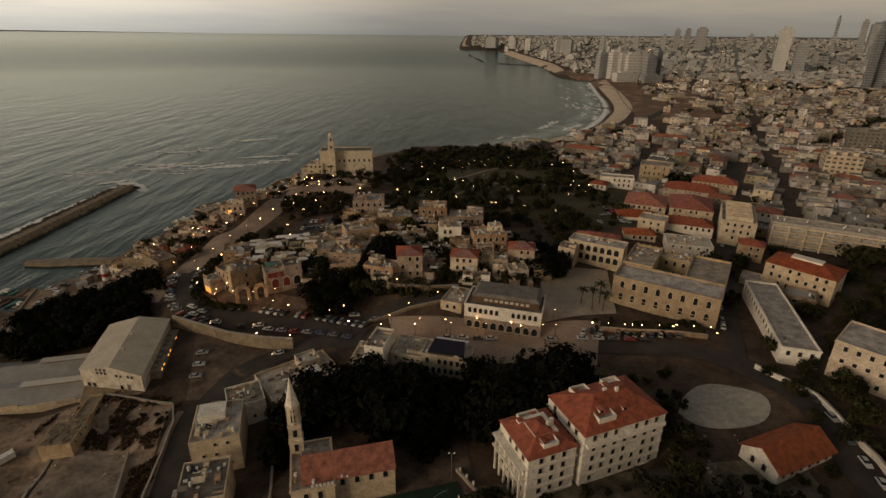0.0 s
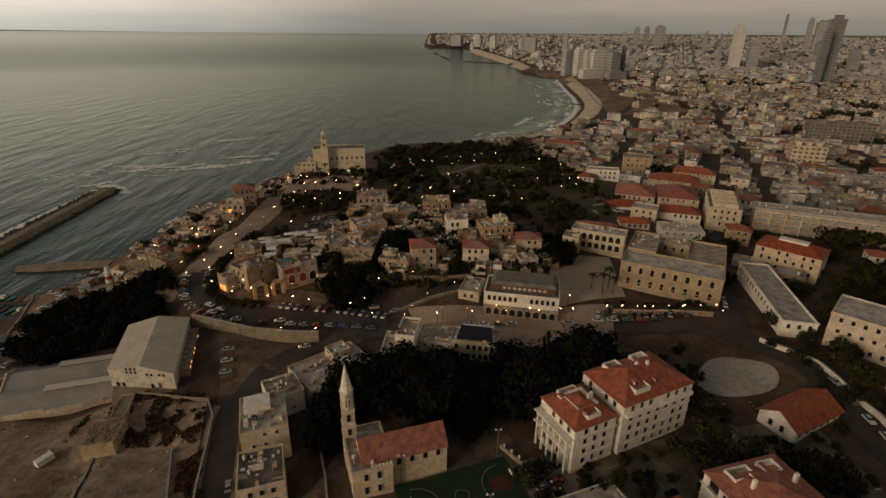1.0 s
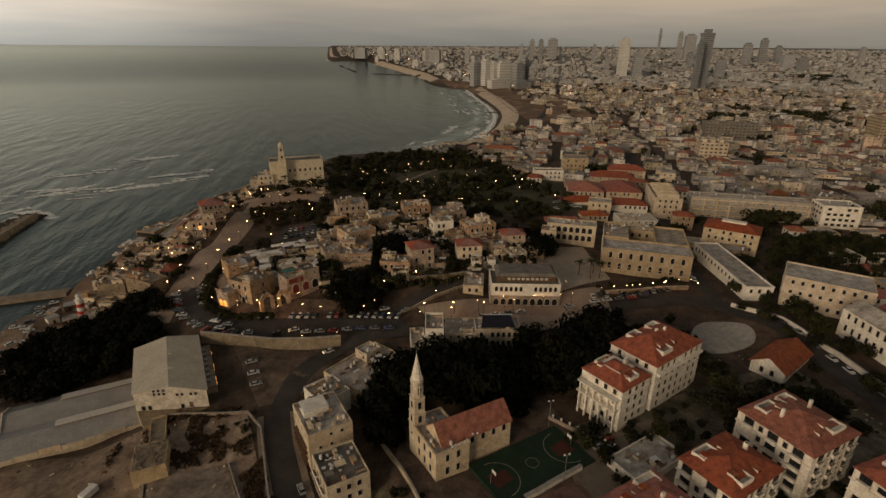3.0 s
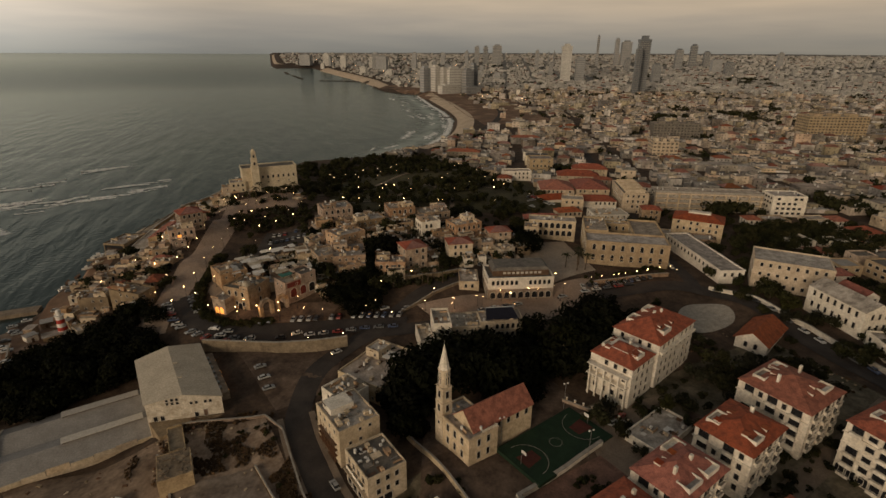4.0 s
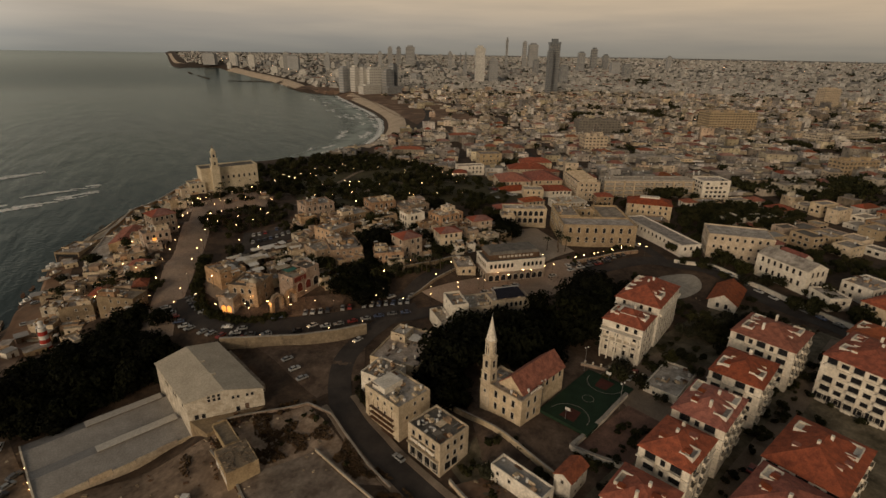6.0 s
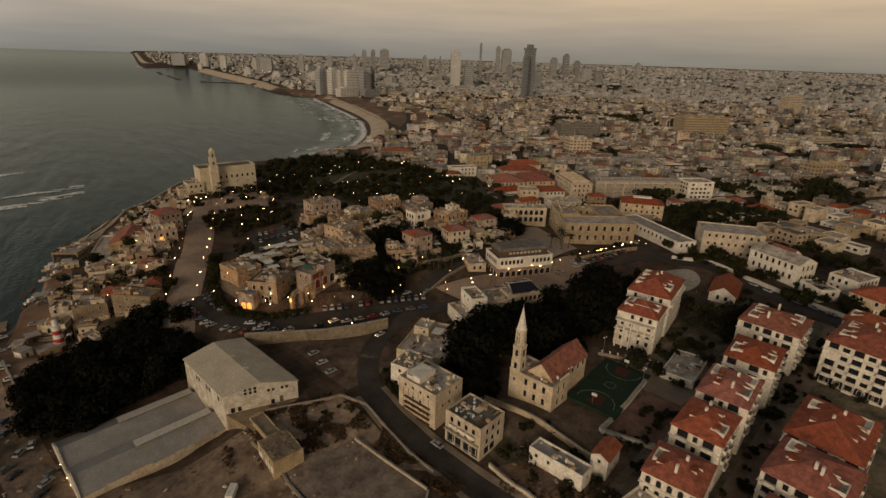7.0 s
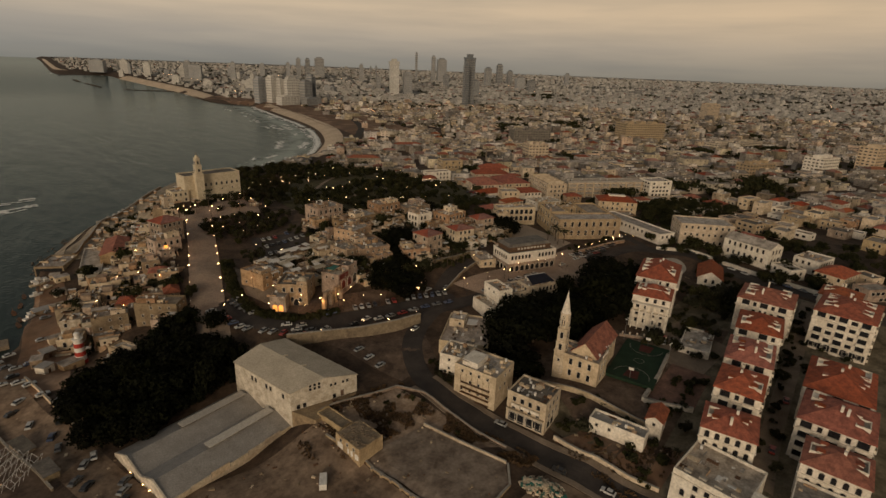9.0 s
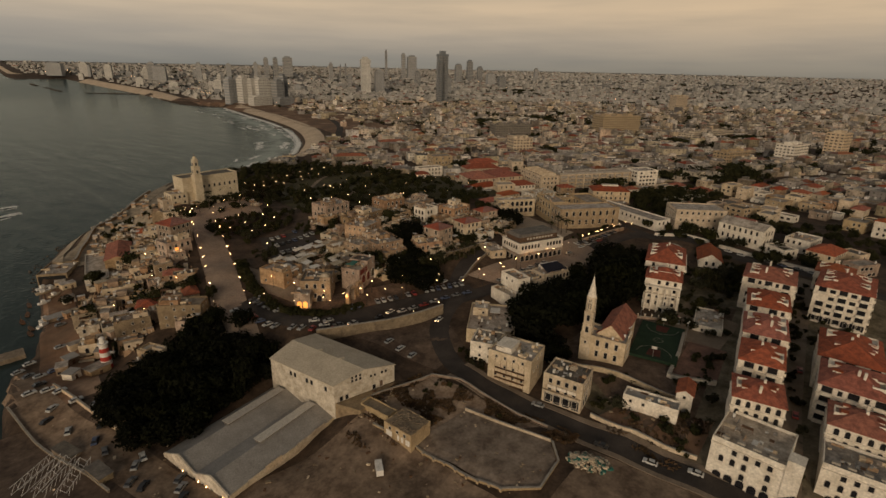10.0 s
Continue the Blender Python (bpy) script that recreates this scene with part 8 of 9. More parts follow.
# small lights of the far streets, too many and too small to tell apart
g = Geo()
for k in range(150):
    y = LR.uniform(760, 3200)
    if k % 3:
        x = float(coast_x(y)) + LR.uniform(110, 320)
    else:
        x, y = LR.uniform(250, 2600), LR.uniform(300, 2600)
    if x - float(coast_x(y)) < 100:
        continue
    z = zat(x, y) + LR.uniform(8, 14)
    s = 0.16 + math.hypot(x, y) * 0.00018
    g.v += [(x - s, y, z), (x + s, y, z), (x, y - s, z), (x, y + s, z), (x, y, z - s), (x, y, z + s)]
    i = len(g.v) - 6
    for a, b, c in ((0, 2, 5), (2, 1, 5), (1, 3, 5), (3, 0, 5), (2, 0, 4), (1, 2, 4), (3, 1, 4), (0, 3, 4)):
        g.f.append((i + a, i + b, i + c))
        g.m.append(0)
tagged(part("far_street_lights", g, LAMPW), "pale pin-points of street lights in the distant town", "street lights", kind="stuff")


# ---- cars ----
def car_mesh(col, name):
    b = Geo()
    prof = [(-2.1, 0.35), (-2.15, 0.75), (-1.95, 0.92), (-1.0, 0.98), (0.95, 0.96), (2.0, 0.80), (2.12, 0.55), (2.08, 0.35)]
    n = len(prof)
    for s, k in ((-0.86, 1), (0.86, 1)):
        b.v += [(x, s * (0.94 if z > 0.85 else 1.0), z) for x, z in prof]
    for k in range(n):
        j = (k + 1) % n
        b.f.append((k, n + k, n + j, j))
        b.m.append(0)
    b.f += [tuple(range(n)), tuple(range(2 * n - 1, n - 1, -1))]
    b.m += [0, 0]
    c = Geo()
    for z, x0, x1, hw in ((0.95, -1.75, 0.95, 0.78), (1.42, -1.25, 0.30, 0.62)):
        c.v += [(x0, -hw, z), (x1, -hw, z), (x1, hw, z), (x0, hw, z)]
    c.f += [(0, 1, 5, 4), (1, 2, 6, 5), (2, 3, 7, 6), (3, 0, 4, 7), (4, 5, 6, 7)]
    c.m += [1, 1, 1, 1, 0]
    return b.mesh("body", [col]), c.mesh("cabin", [col, GLASS])


PAINTS = {"white": (0.52, 0.51, 0.48), "silver": (0.30, 0.30, 0.29), "grey": (0.12, 0.12, 0.12), "black": (0.03, 0.03, 0.032), "red": (0.28, 0.04, 0.03), "blue": (0.06, 0.08, 0.14)}
CARS = {k: car_mesh(material(k + "_car_paint", c, tuple(v * 0.85 for v in c), rough=0.3, scale=1.0, bump=0.0, spec=0.5), k) for k, c in PAINTS.items()}
w = Geo()
w.rod((0, -0.11, 0), (0, 0.11, 0), 0.33, 10)
WHEEL = w.mesh("wheel", [TYRE])
w = Geo()
w.box(0, 0, 0.2, 2.9, 1.3, 0.2)
for sx in (-1.35, 1.35):
    for sy in (-0.8, 0.8):
        w.rod((sx, sy - 0.11, 0.33), (sx, sy + 0.11, 0.33), 0.33, 8)
GEAR = w.mesh("running_gear", [TYRE])
w = Geo()
w.box(0, 0, 0, 0.06, 0.36, 0.16)
HEAD = w.mesh("headlight", [LAMPW])
CR = random.Random(17)


def car(x, y, rot, col=None, lit=False, z=None):
    col = col or CR.choice(("white", "white", "silver", "silver", "grey", "black", "red", "blue"))
    root = thing("car", pose(x, y, (zat(x, y) if z is None else z) + 0.24, 0, 0, rot), f"{col} parked car on worn asphalt" if not lit else f"{col} car with lit headlights in the street", "car", "cars")
    b, c = CARS[col]
    part("body", b, None, root)
    part("cabin", c, None, root, "dark glazed cabin")
    if y > 175:
        part("running_gear", GEAR, None, root)
    else:
        for sx in (-1.35, 1.35):
            for sy in (-0.8, 0.8):
                part("wheel", WHEEL, None, root, at=pose(sx, sy, 0.33))
    if lit:
        for sy in (-0.6, 0.6):
            part("headlight", HEAD, None, root, "lit headlight", at=pose(2.12, sy, 0.56))


def parked(pts, gap, side, turn, keep=0.85):
    pts = resample(rounded(pts), 0.5)
    nrm = sides(pts)
    k = 0.0
    for a, (p, n) in enumerate(zip(pts, nrm)):
        k += (p - pts[a - 1]).length if a else 0
        if k > gap:
            k = 0.0
            if CR.random() < keep:
                q = p + n * side
                car(q.x, q.y, math.degrees(math.atan2(n.y, n.x)) - 90 + turn + CR.uniform(-4, 4))


parked(CURVE[2:], 2.9, 6.0, 70, 0.85)
parked(CURVE[4:], 2.9, -4.4, 70, 0.8)
parked(CURVE[:4], 5.4, 3.4, 0, 0.7)
parked(CURVE[:3], 2.9, -6.4, 75, 0.85)
parked([(-20, 166), (10, 164), (45, 163), (80, 160)], 5.2, 3.2, 0, 0.75)
parked([(50, 164), (92, 159)], 2.8, 5.8, 75, 0.9)
parked([(103, 150), (114, 132), (113, 105), (108, 75), (104, 45)], 7.0, 2.8, 0, 0.7)
parked([(106, 160), (119, 192), (147, 248), (180, 310)], 6.0, 2.8, 0, 0.7)
for k, (x, y) in enumerate(((-90.8, 161.8), (-89.8, 156.2), (-88.6, 150.6))):
    car(x + 2, y, 12, ("silver", "white", "silver")[k])
car(-67.4, 65.1, 104, "white")
car(-72.4, 78.4, 106, "black")
car(-62.2, 54, 104, "white")
car(-71.4, 103, 106, "silver")
car(-61, 163, 200, "white", True)
car(-74, 180, 190, "white", True)
car(-92, 182, 200, "silver", True)
car(-36, 186, 10, "white")
car(-27, 183, 30, "silver")
car(-113, 222, 80, "white")
car(-100, 187.5, 165, "silver")
car(-105, 190, 155, "white")
for k in range(26):
    a, b = k % 7, k // 7
    x, y = -84 + a * 3.0 + b * 2.5, 250 + b * 11.0 - a * 1.0
    if CR.random() < 0.9:
        car(x, y, 80)
for x, y, r in ((-171, 150, 40), (-178, 166, 60), (-184, 186, 70), (-189, 200, 75), (-179, 205, 20), (-184, 212, 10), (-187, 222, 15), (-190, 226, 10), (-182, 236, 80), (-186, 243, 12), (-181, 262, 8), (-178, 276, 12), (-176, 286, 10), (-174, 143, 50), (-172, 146, 45), (-177, 141, 50), (-181, 139, 48)):
    car(x, y, r)
for k in range(14):
    x, y = CR.uniform(88, 108), CR.uniform(282, 312)
    car(x, y, CR.choice((20, 110)))
parked([(10, 205), (40, 200), (62, 212)], 3.0, 0, 80, 0.25)

# bus on the bare lot, crate hut
root = thing("van", pose(-128.5, 116, zat(-128.5, 116), 0, 0, 60), "old white van abandoned on the bare lot", "van")
add_box(root, "body", 0, 0, 0.4, 4.6, 2.0, 1.9, WHITEP)
for sx in (-1.5, 1.5):
    for sy in (-0.95, 0.95):
        part("wheel", WHEEL, None, root, at=pose(sx, sy, 0.33))
add_box(root, "windscreen", 2.28, 0, 1.3, 0.1, 1.7, 0.8, GLASS)

# ---- ball court beside the church ----
CZ = zat(-4, 93) + 0.5
ca, cb = Vector((math.cos(radians(17)), math.sin(radians(17)))), Vector((-math.sin(radians(17)), math.cos(radians(17))))
cc = Vector((-7.5, 91.5))


def court_pt(u, v):
    q = cc + ca * u + cb * v
    return (q.x, q.y)


court = slab("ball_court", [court_pt(-16, -8.5), court_pt(16, -8.5), court_pt(16, 8.5), court_pt(-16, 8.5)], CZ, 1.2, GREENC, "green-painted ball court with red keys and white lines", "ball court")
for s in (-1, 1):
    g = Geo()
    pts = [court_pt(s * 14, -2.6), court_pt(s * 8.2, -2.0), court_pt(s * 8.2, 2.0), court_pt(s * 14, 2.6)]
    g.poly([(x, y, CZ + 0.012) for x, y in (pts if s < 0 else pts[::-1])])
    part("key", g, REDC, court, "red-painted key")
    g = Geo()
    for k in range(16):
        a0, a1 = math.pi * (k / 16 - 0.5), math.pi * ((k + 1) / 16 - 0.5)
        q = [court_pt(s * (12.4 - r * math.cos(a)), r * math.sin(a)) for r, a in ((6.2, a0), (6.35, a0), (6.35, a1), (6.2, a1))]
        g.poly([(x, y, CZ + 0.02) for x, y in q])
    part("court_line", g, KERB, court, "white arc")
g = Geo()
for k in range(20):
    a0, a1 = 6.283 * k / 20, 6.283 * (k + 1) / 20
    q = [court_pt(r * math.cos(a), r * math.sin(a)) for r, a in ((1.8, a0), (1.92, a0), (1.92, a1), (1.8, a1))]
    g.poly([(x, y, CZ + 0.02) for x, y in q])
part("court_line", g, KERB, court, "white centre circle")
for u, v in ((-13.5, 9.5), (14.5, 9.5), (3, -9.5)):
    x, y = court_pt(u, v)
    root = thing("floodlight_mast", pose(x, y, CZ), "thin steel mast with white floodlights", "floodlight")
    g = Geo()
    g.rod((0, 0, -1), (0, 0, 9), 0.09, 6)
    g.rod((-0.8, 0, 9), (0.8, 0, 9), 0.05, 5)
    part("mast", g, STEEL, root)
    for sx in (-0.7, 0.7):
        add_box(root, "floodlight", sx, 0, 9.0, 0.45, 0.3, 0.4, WHITEP)
for s in (-1, 1):
    x, y = court_pt(s * 14.6, 0)
    root = thing("basketball_stand", pose(x, y, CZ, 0, 0, 17 + (180 if s > 0 else 0)), "white basketball stand with a board", "basketball stand")
    g = Geo()
    g.rod((0, 0, 0), (0, 0, 3.0), 0.08, 6)
    g.rod((0, 0, 3.0), (0.9, 0, 3.2), 0.06, 5)
    part("post", g, STEEL, root)
    add_box(root, "board", 0.95, 0, 2.8, 0.06, 1.8, 1.05, WHITEP)
for k in range(9):
    x, y = 6 + k * 1.7, 107 - k * 2.3
    root = thing("gate_post", pose(x, y, zat(x, y)), "pale stone post along the garden wall", "post", "posts of the garden wall")
    add_box(root, "shaft", 0, 0, 0, 0.45, 0.45, 2.1, CREAM)
    add_box(root, "cap", 0, 0, 2.1, 0.6, 0.6, 0.18, WHITE)

# ---- sea edge ----
SR = random.Random(41)


def rock_mass(name, pts, width, size, count, z0, label, high=0.8):
    """Broken boulders heaped along a line."""
    g = Geo()
    pts = resample(pts, 2.0)
    nrm = sides(pts)
    for _ in range(count):
        k = SR.randrange(len(pts))
        q = pts[k] + nrm[k] * SR.uniform(-0.5, 0.5) * width
        r = size * SR.uniform(0.5, 1.3)
        i = len(g.v)
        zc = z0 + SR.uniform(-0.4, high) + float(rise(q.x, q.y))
        for a, b, c in ((1, 0, 0), (-1, 0, 0), (0, 1, 0), (0, -1, 0), (0, 0, 1), (0, 0, -1), (0.6, 0.6, 0.5), (-0.6, 0.6, 0.4)):
            g.v.append((q.x + a * r * SR.uniform(0.7, 1.2), q.y + b * r * SR.uniform(0.7, 1.2), zc + c * r * 0.7))
        for f in ((0, 2, 6), (6, 2, 4), (0, 6, 4), (2, 7, 4), (2, 1, 7), (7, 1, 4), (1, 3, 4), (3, 0, 4), (2, 0, 5), (1, 2, 5), (3, 1, 5), (0, 3, 5)):
            g.f.append(tuple(i + k for k in f))
            g.m.append(0)
    return tagged(part(name, g, ROCK), label, "rocks", kind="stuff")


ribbon_pts = [(-271, 424), (-271, 400), (-271.5, 340), (-272, 280), (-273, 200), (-274, 120)]
g = Geo()
bw = resample(ribbon_pts, 6)
for p, n in zip(bw, sides(bw)):
    for s, z in ((-7.5, -5), (-5.0, 0.4), (-4.4, 1.2), (-3.2, 1.2), (-3.0, -0.4), (5.0, -0.4), (7.0, -5)):
        q = p - n * s
        g.v.append((q.x, q.y, z))
for a in range(len(bw) - 1):
    for k in range(6):
        g.f.append((a * 7 + k, a * 7 + k + 1, a * 7 + 8 + k, a * 7 + 7 + k))
        g.m.append(0)
g.f.append(tuple(range(6, -1, -1)))
g.m.append(0)
tagged(part("breakwater", g, STONE_D), "long weathered stone breakwater in the sea", "breakwater", kind="structure")
rock_mass("breakwater_rocks", [(-280, 420), (-280, 340), (-281, 240), (-282, 130)], 8, 1.5, 900, -2.6, "dark boulders along the breakwater")
rock_mass("breakwater_rocks", [(-265, 424), (-265.5, 340), (-266.5, 240), (-268, 130)], 5, 1.0, 520, -2.9, "broken stones along the sheltered side of the breakwater", 1.0)
rock_mass("breakwater_rocks", [(-275.5, 424), (-276, 340), (-277, 240), (-278, 130)], 4, 0.9, 260, -0.4, "broken stones heaped on the breakwater", 1.2)
rock_mass("breakwater_rocks", [(-263, 424), (-277, 428)], 6, 1.6, 60, -2.4, "dark boulders at the breakwater head")
rock_mass("shore_rocks", [(-178, 345), (-174, 388), (-157, 421), (-131, 450), (-103, 493), (-81, 521), (-58, 552), (19, 572), (68, 605), (104, 632)], 6, 0.8, 520, -3.1, "dark rocks at the foot of the shore", 0.35)
rock_mass("reef_rocks", [(-262, 478), (-226, 509), (-190, 528), (-150, 560)], 8, 0.8, 10, -3.0, "dark reef rocks awash in the swell", 0.3)
rock_mass("reef_rocks", [(-300, 490), (-255, 632), (-240, 640)], 8, 1.0, 8, -3.0, "dark reef rocks awash in the swell", 0.3)
rock_mass("groyne_rocks", [(345, 2149), (300, 2175), (202, 2219)], 12, 2.6, 220, -2.6, "low rock groyne off the beach", 1.0)
rock_mass("groyne_rocks", [(142, 2289), (118, 2440)], 12, 2.4, 70, -2.6, "low rock groyne off the beach", 1.0)
rock_mass("groyne_rocks", [(98, 2572), (104, 2500)], 12, 2.4, 50, -2.6, "low rock groyne off the beach", 1.0)
rock_mass("groyne_rocks", [(60, 2760), (130, 2800), (200, 2800)], 12, 2.2, 70, -2.6, "low rock groyne off the beach", 0.8)
rock_mass("groyne_rocks", [(306, 980), (277, 983)], 7, 1.8, 70, -2.6, "low rock groyne off the beach", 0.8)
rock_mass("shore_rocks", [(406, 1540), (412, 1568), (372, 1608), (358, 1650), (344, 1690), (350, 1800), (362, 1960)], 12, 2.2, 240, -2.4, "dark rocks round the low headland", 2.0)
slab("pier", [(-241, 272), (-206, 277), (-192, 278), (-192, 271), (-205, 270), (-226, 267), (-240, 267)], -1.2, 3.0, STONE_D, "low stone pier in the harbour mouth", "pier", kind="structure")


def foam_sheet(lines, label, mat, lift):
    """Strips of foam along several lines, as one sheet; v of the map runs across each strip."""
    g = Geo()
    uvs = []
    for num, (pts, width) in enumerate(lines):
        pts = resample(rounded(pts), 4.0)
        b = len(g.v)
        for p, n in zip(pts, sides(pts)):
            for s in (-0.5, 0.0, 0.5):
                q = p + n * s * width
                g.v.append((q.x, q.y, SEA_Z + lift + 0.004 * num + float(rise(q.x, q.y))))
        for a in range(len(pts) - 1):
            for k in range(2):
                g.f.append((b + a * 3 + k, b + a * 3 + 3 + k, b + a * 3 + 4 + k, b + a * 3 + 1 + k))
                g.m.append(0)
                uvs += [(a, k * 0.5), (a + 1, k * 0.5), (a + 1, k * 0.5 + 0.5), (a, k * 0.5 + 0.5)]
    me = g.mesh("sea_foam", [mat])
    uv = me.uv_layers.new(name="UVMap")
    for k, c in enumerate(uvs):
        uv.data[k].uv = c
    return tagged(new("sea_foam", me), label, "foam", kind="stuff")


def foam(pts, width, label="streaks of white foam on the swell", mat=None):
    return foam_sheet([(pts, width)], label, mat or FOAM, 0.06 if mat else 0.12)


reef = []
for (x0, y0), (x1, y1), n, wide in (((-356, 468), (-268, 500), 14, 26), ((-262, 478), (-176, 532), 14, 9), ((-300, 508), (-230, 512), 9, 10), ((-268, 622), (-226, 646), 10, 12), ((-330, 556), (-262, 590), 6, 20), ((-215, 545), (-150, 570), 5, 6), ((-300, 450), (-272, 438), 5, 8)):
    for _ in range(n):
        t = SR.random()
        x, y = x0 + (x1 - x0) * t + SR.uniform(-4, 4), y0 + (y1 - y0) * t + SR.uniform(-0.5, 0.5) * wide
        L, a = SR.uniform(10, 34), radians(SR.uniform(0, 42))
        c, s = math.cos(a) * L / 2, math.sin(a) * L / 2
        b = SR.uniform(-2.5, 2.5)
        reef.append(([(x - c, y - s), (x - b * 0.5, y + b), (x + c, y + s)], SR.uniform(6, 15)))
foam_sheet(reef, "broken white water over the reef", FOAM, 0.12)
foam([(-272, 438), (-262, 430), (-254, 418)], 20)
foam([(-284, 430), (-286, 380), (-288, 320), (-290, 250)], 16, "white surf along the breakwater")
foam([(-85, 526), (-62, 558), (16, 578), (64, 611), (100, 638)], 6, "surf against the rocks")
SURF = [(70, 592), (112, 630), (150, 668), (172, 700), (212, 760), (245, 830), (286, 930), (304, 1000), (322, 1080), (339, 1180), (360, 1300), (380, 1400), (402, 1520)]
foam([(x - 34, y + 12) for x, y in SURF], 96, "pale silty shallows off the beach", SHALLOW)
foam([(x - 7, y + 3) for x, y in SURF], 30, "white surf washing up the beach")
surf_pts = resample(rounded(SURF), 6.0)
breakers = []
for k in range(44):
    a = SR.randrange(2, len(surf_pts) - 16)
    off = 14 + 74 * SR.random() ** 1.3
    n = SR.randrange(4, 9)
    nrm = sides(surf_pts[a:a + n])
    breakers.append(([tuple(p + q * (off + 3 * k2 * SR.uniform(-0.3, 0.6))) for k2, (p, q) in enumerate(zip(surf_pts[a:a + n], nrm))], SR.uniform(9, 20)))
foam_sheet(breakers, "broken white breakers off the beach", FOAM, 0.12)
foam([(352, 1830), (358, 1960), (360, 2090)], 16, "white surf rolling on the beach")
foam([(230, 2790), (150, 2830), (40, 2860)], 16, "white surf along the far spit")

# ---- boats and harbour clutter ----
def boat(x, y, rot, L, col, z=SEA_Z, cabin=True, where="moored in the harbour"):
    root = thing("boat", pose(x, y, z, 0, 0, rot), "small " + ("white" if col is WHITEP else "weathered wooden") + " fishing boat " + where, "boat", "fishing boats")
    g = Geo()
    secs = [(-0.5, 0.30, 0.55), (-0.2, 0.36, 0.5), (0.15, 0.34, 0.55), (0.38, 0.18, 0.72), (0.5, 0.02, 0.85)]
    for u, hw, hz in secs:
        g.v += [(u * L, -hw * L * 0.5, hz), (u * L, -hw * L * 0.3, -0.4), (u * L, hw * L * 0.3, -0.4), (u * L, hw * L * 0.5, hz)]
    for k in range(len(secs) - 1):
        for q in range(4):
            e = (q + 1) % 4
            g.f.append((k * 4 + e, k * 4 + q, k * 4 + 4 + q, k * 4 + 4 + e))
            g.m.append(0)
    g.f.append((0, 1, 2, 3))
    g.m.append(0)
    part("hull", g, col, root)
    if cabin:
        add_box(root, "cabin", -0.08 * L, 0, 0.5, 0.28 * L, 0.24 * L, 1.2, WHITEP, "small white wheelhouse")
    g = Geo()
    g.rod((0.1 * L, 0, 0.4), (0.1 * L, 0, 0.4 + 0.55 * L), 0.05, 5)
    part("mast", g, WOOD, root)


BR = random.Random(51)
for row, y0, n, gap in ((0, 234.5, 11, 4.0), (1, 222.0, 10, 4.2), (2, 212.0, 6, 5.5)):
    for k in range(n):
        boat(-208 - k * gap + BR.uniform(-0.5, 0.5), y0 + BR.uniform(-1, 1), BR.choice((78, 88, 262, 95)), BR.uniform(6.5, 9.5), BR.choice((WHITEP, WOOD, WOOD, WOOD, STONE_D, TARP)), cabin=BR.random() < 0.4)
for x, y, r in ((-187, 300, 100), (-189, 310, 95), (-186, 318, 80), (-188, 294, 100), (-184, 330, 90)):
    boat(x, y, r, 5.5, WOOD, cabin=False)
slab("jetty", [(-246, 227.5), (-206, 228.5), (-206, 230), (-246, 229)], -1.9, 0.4, WOOD, "timber jetty between moored boats", "jetty", kind="structure")
for x, y, r in ((-174, 232, 20), (-180, 246, 15), (-170, 244, 60), (-176, 256, 10), (-168, 262, 30), (-178, 290, 14), (-166, 280, 15), (-170, 272, 70), (-182, 232, 40), (-164, 250, 25)):
    root = thing("harbour_hut", pose(x, y, zat(x, y), 0, 0, r), "low harbour hut with a sheet roof", "hut", "harbour huts")
    sx, sy, sz = BR.uniform(4, 8), BR.uniform(3, 5), BR.uniform(2.2, 3.2)
    add_box(root, "wall", 0, 0, -0.3, sx, sy, sz + 0.3, BR.choice((CREAM, STONE, WHITE)))
    add_box(root, "roof", 0, 0, sz, sx + 0.5, sy + 0.5, 0.14, BR.choice((SHEET, SHEET_B, ROOF)))
    add_box(root, "door", 0, -sy / 2 - 0.02, 0, 1.0, 0.08, 1.9, WOOD)
for x, y, r, L in ((-176.5, 331, 20, 7), (-173.5, 327, 30, 6), (-177.5, 323, 10, 7), (-174, 317, 35, 6), (-179, 313, 15, 5.5), (-181, 296, 25, 6), (-183, 286, 40, 6.5)):
    boat(x, y, r, L, BR.choice((WHITEP, WHITEP, CREAM)), z=zat(x, y) + 0.5, where="drawn up on the quay")
# steel trusses lying on the boatyard
for k in range(3):
    root = thing("steel_truss", pose(-199 + k * 3.6, 181 - k * 4.4, zat(-196, 176) + 0.2, 0, 0, 40 + k * 8), "pale steel lattice frame lying on the ground", "truss", "steel frames")
    g = Geo()
    for s in range(7):
        x0, x1 = -7 + s * 2, -5 + s * 2
        for a in (-1.5, 1.5):
            g.rod((x0, a, 0.1), (x1, a, 0.1), 0.07, 4)
            g.rod((x0, a, 2.4), (x1, a, 2.4), 0.07, 4)
            g.rod((x0, a, 0.1), (x1, a, 2.4), 0.05, 4)
        g.rod((x0, -1.5, 2.4), (x1, 1.5, 2.4), 0.05, 4)
    part("lattice", g, WHITEP, root)
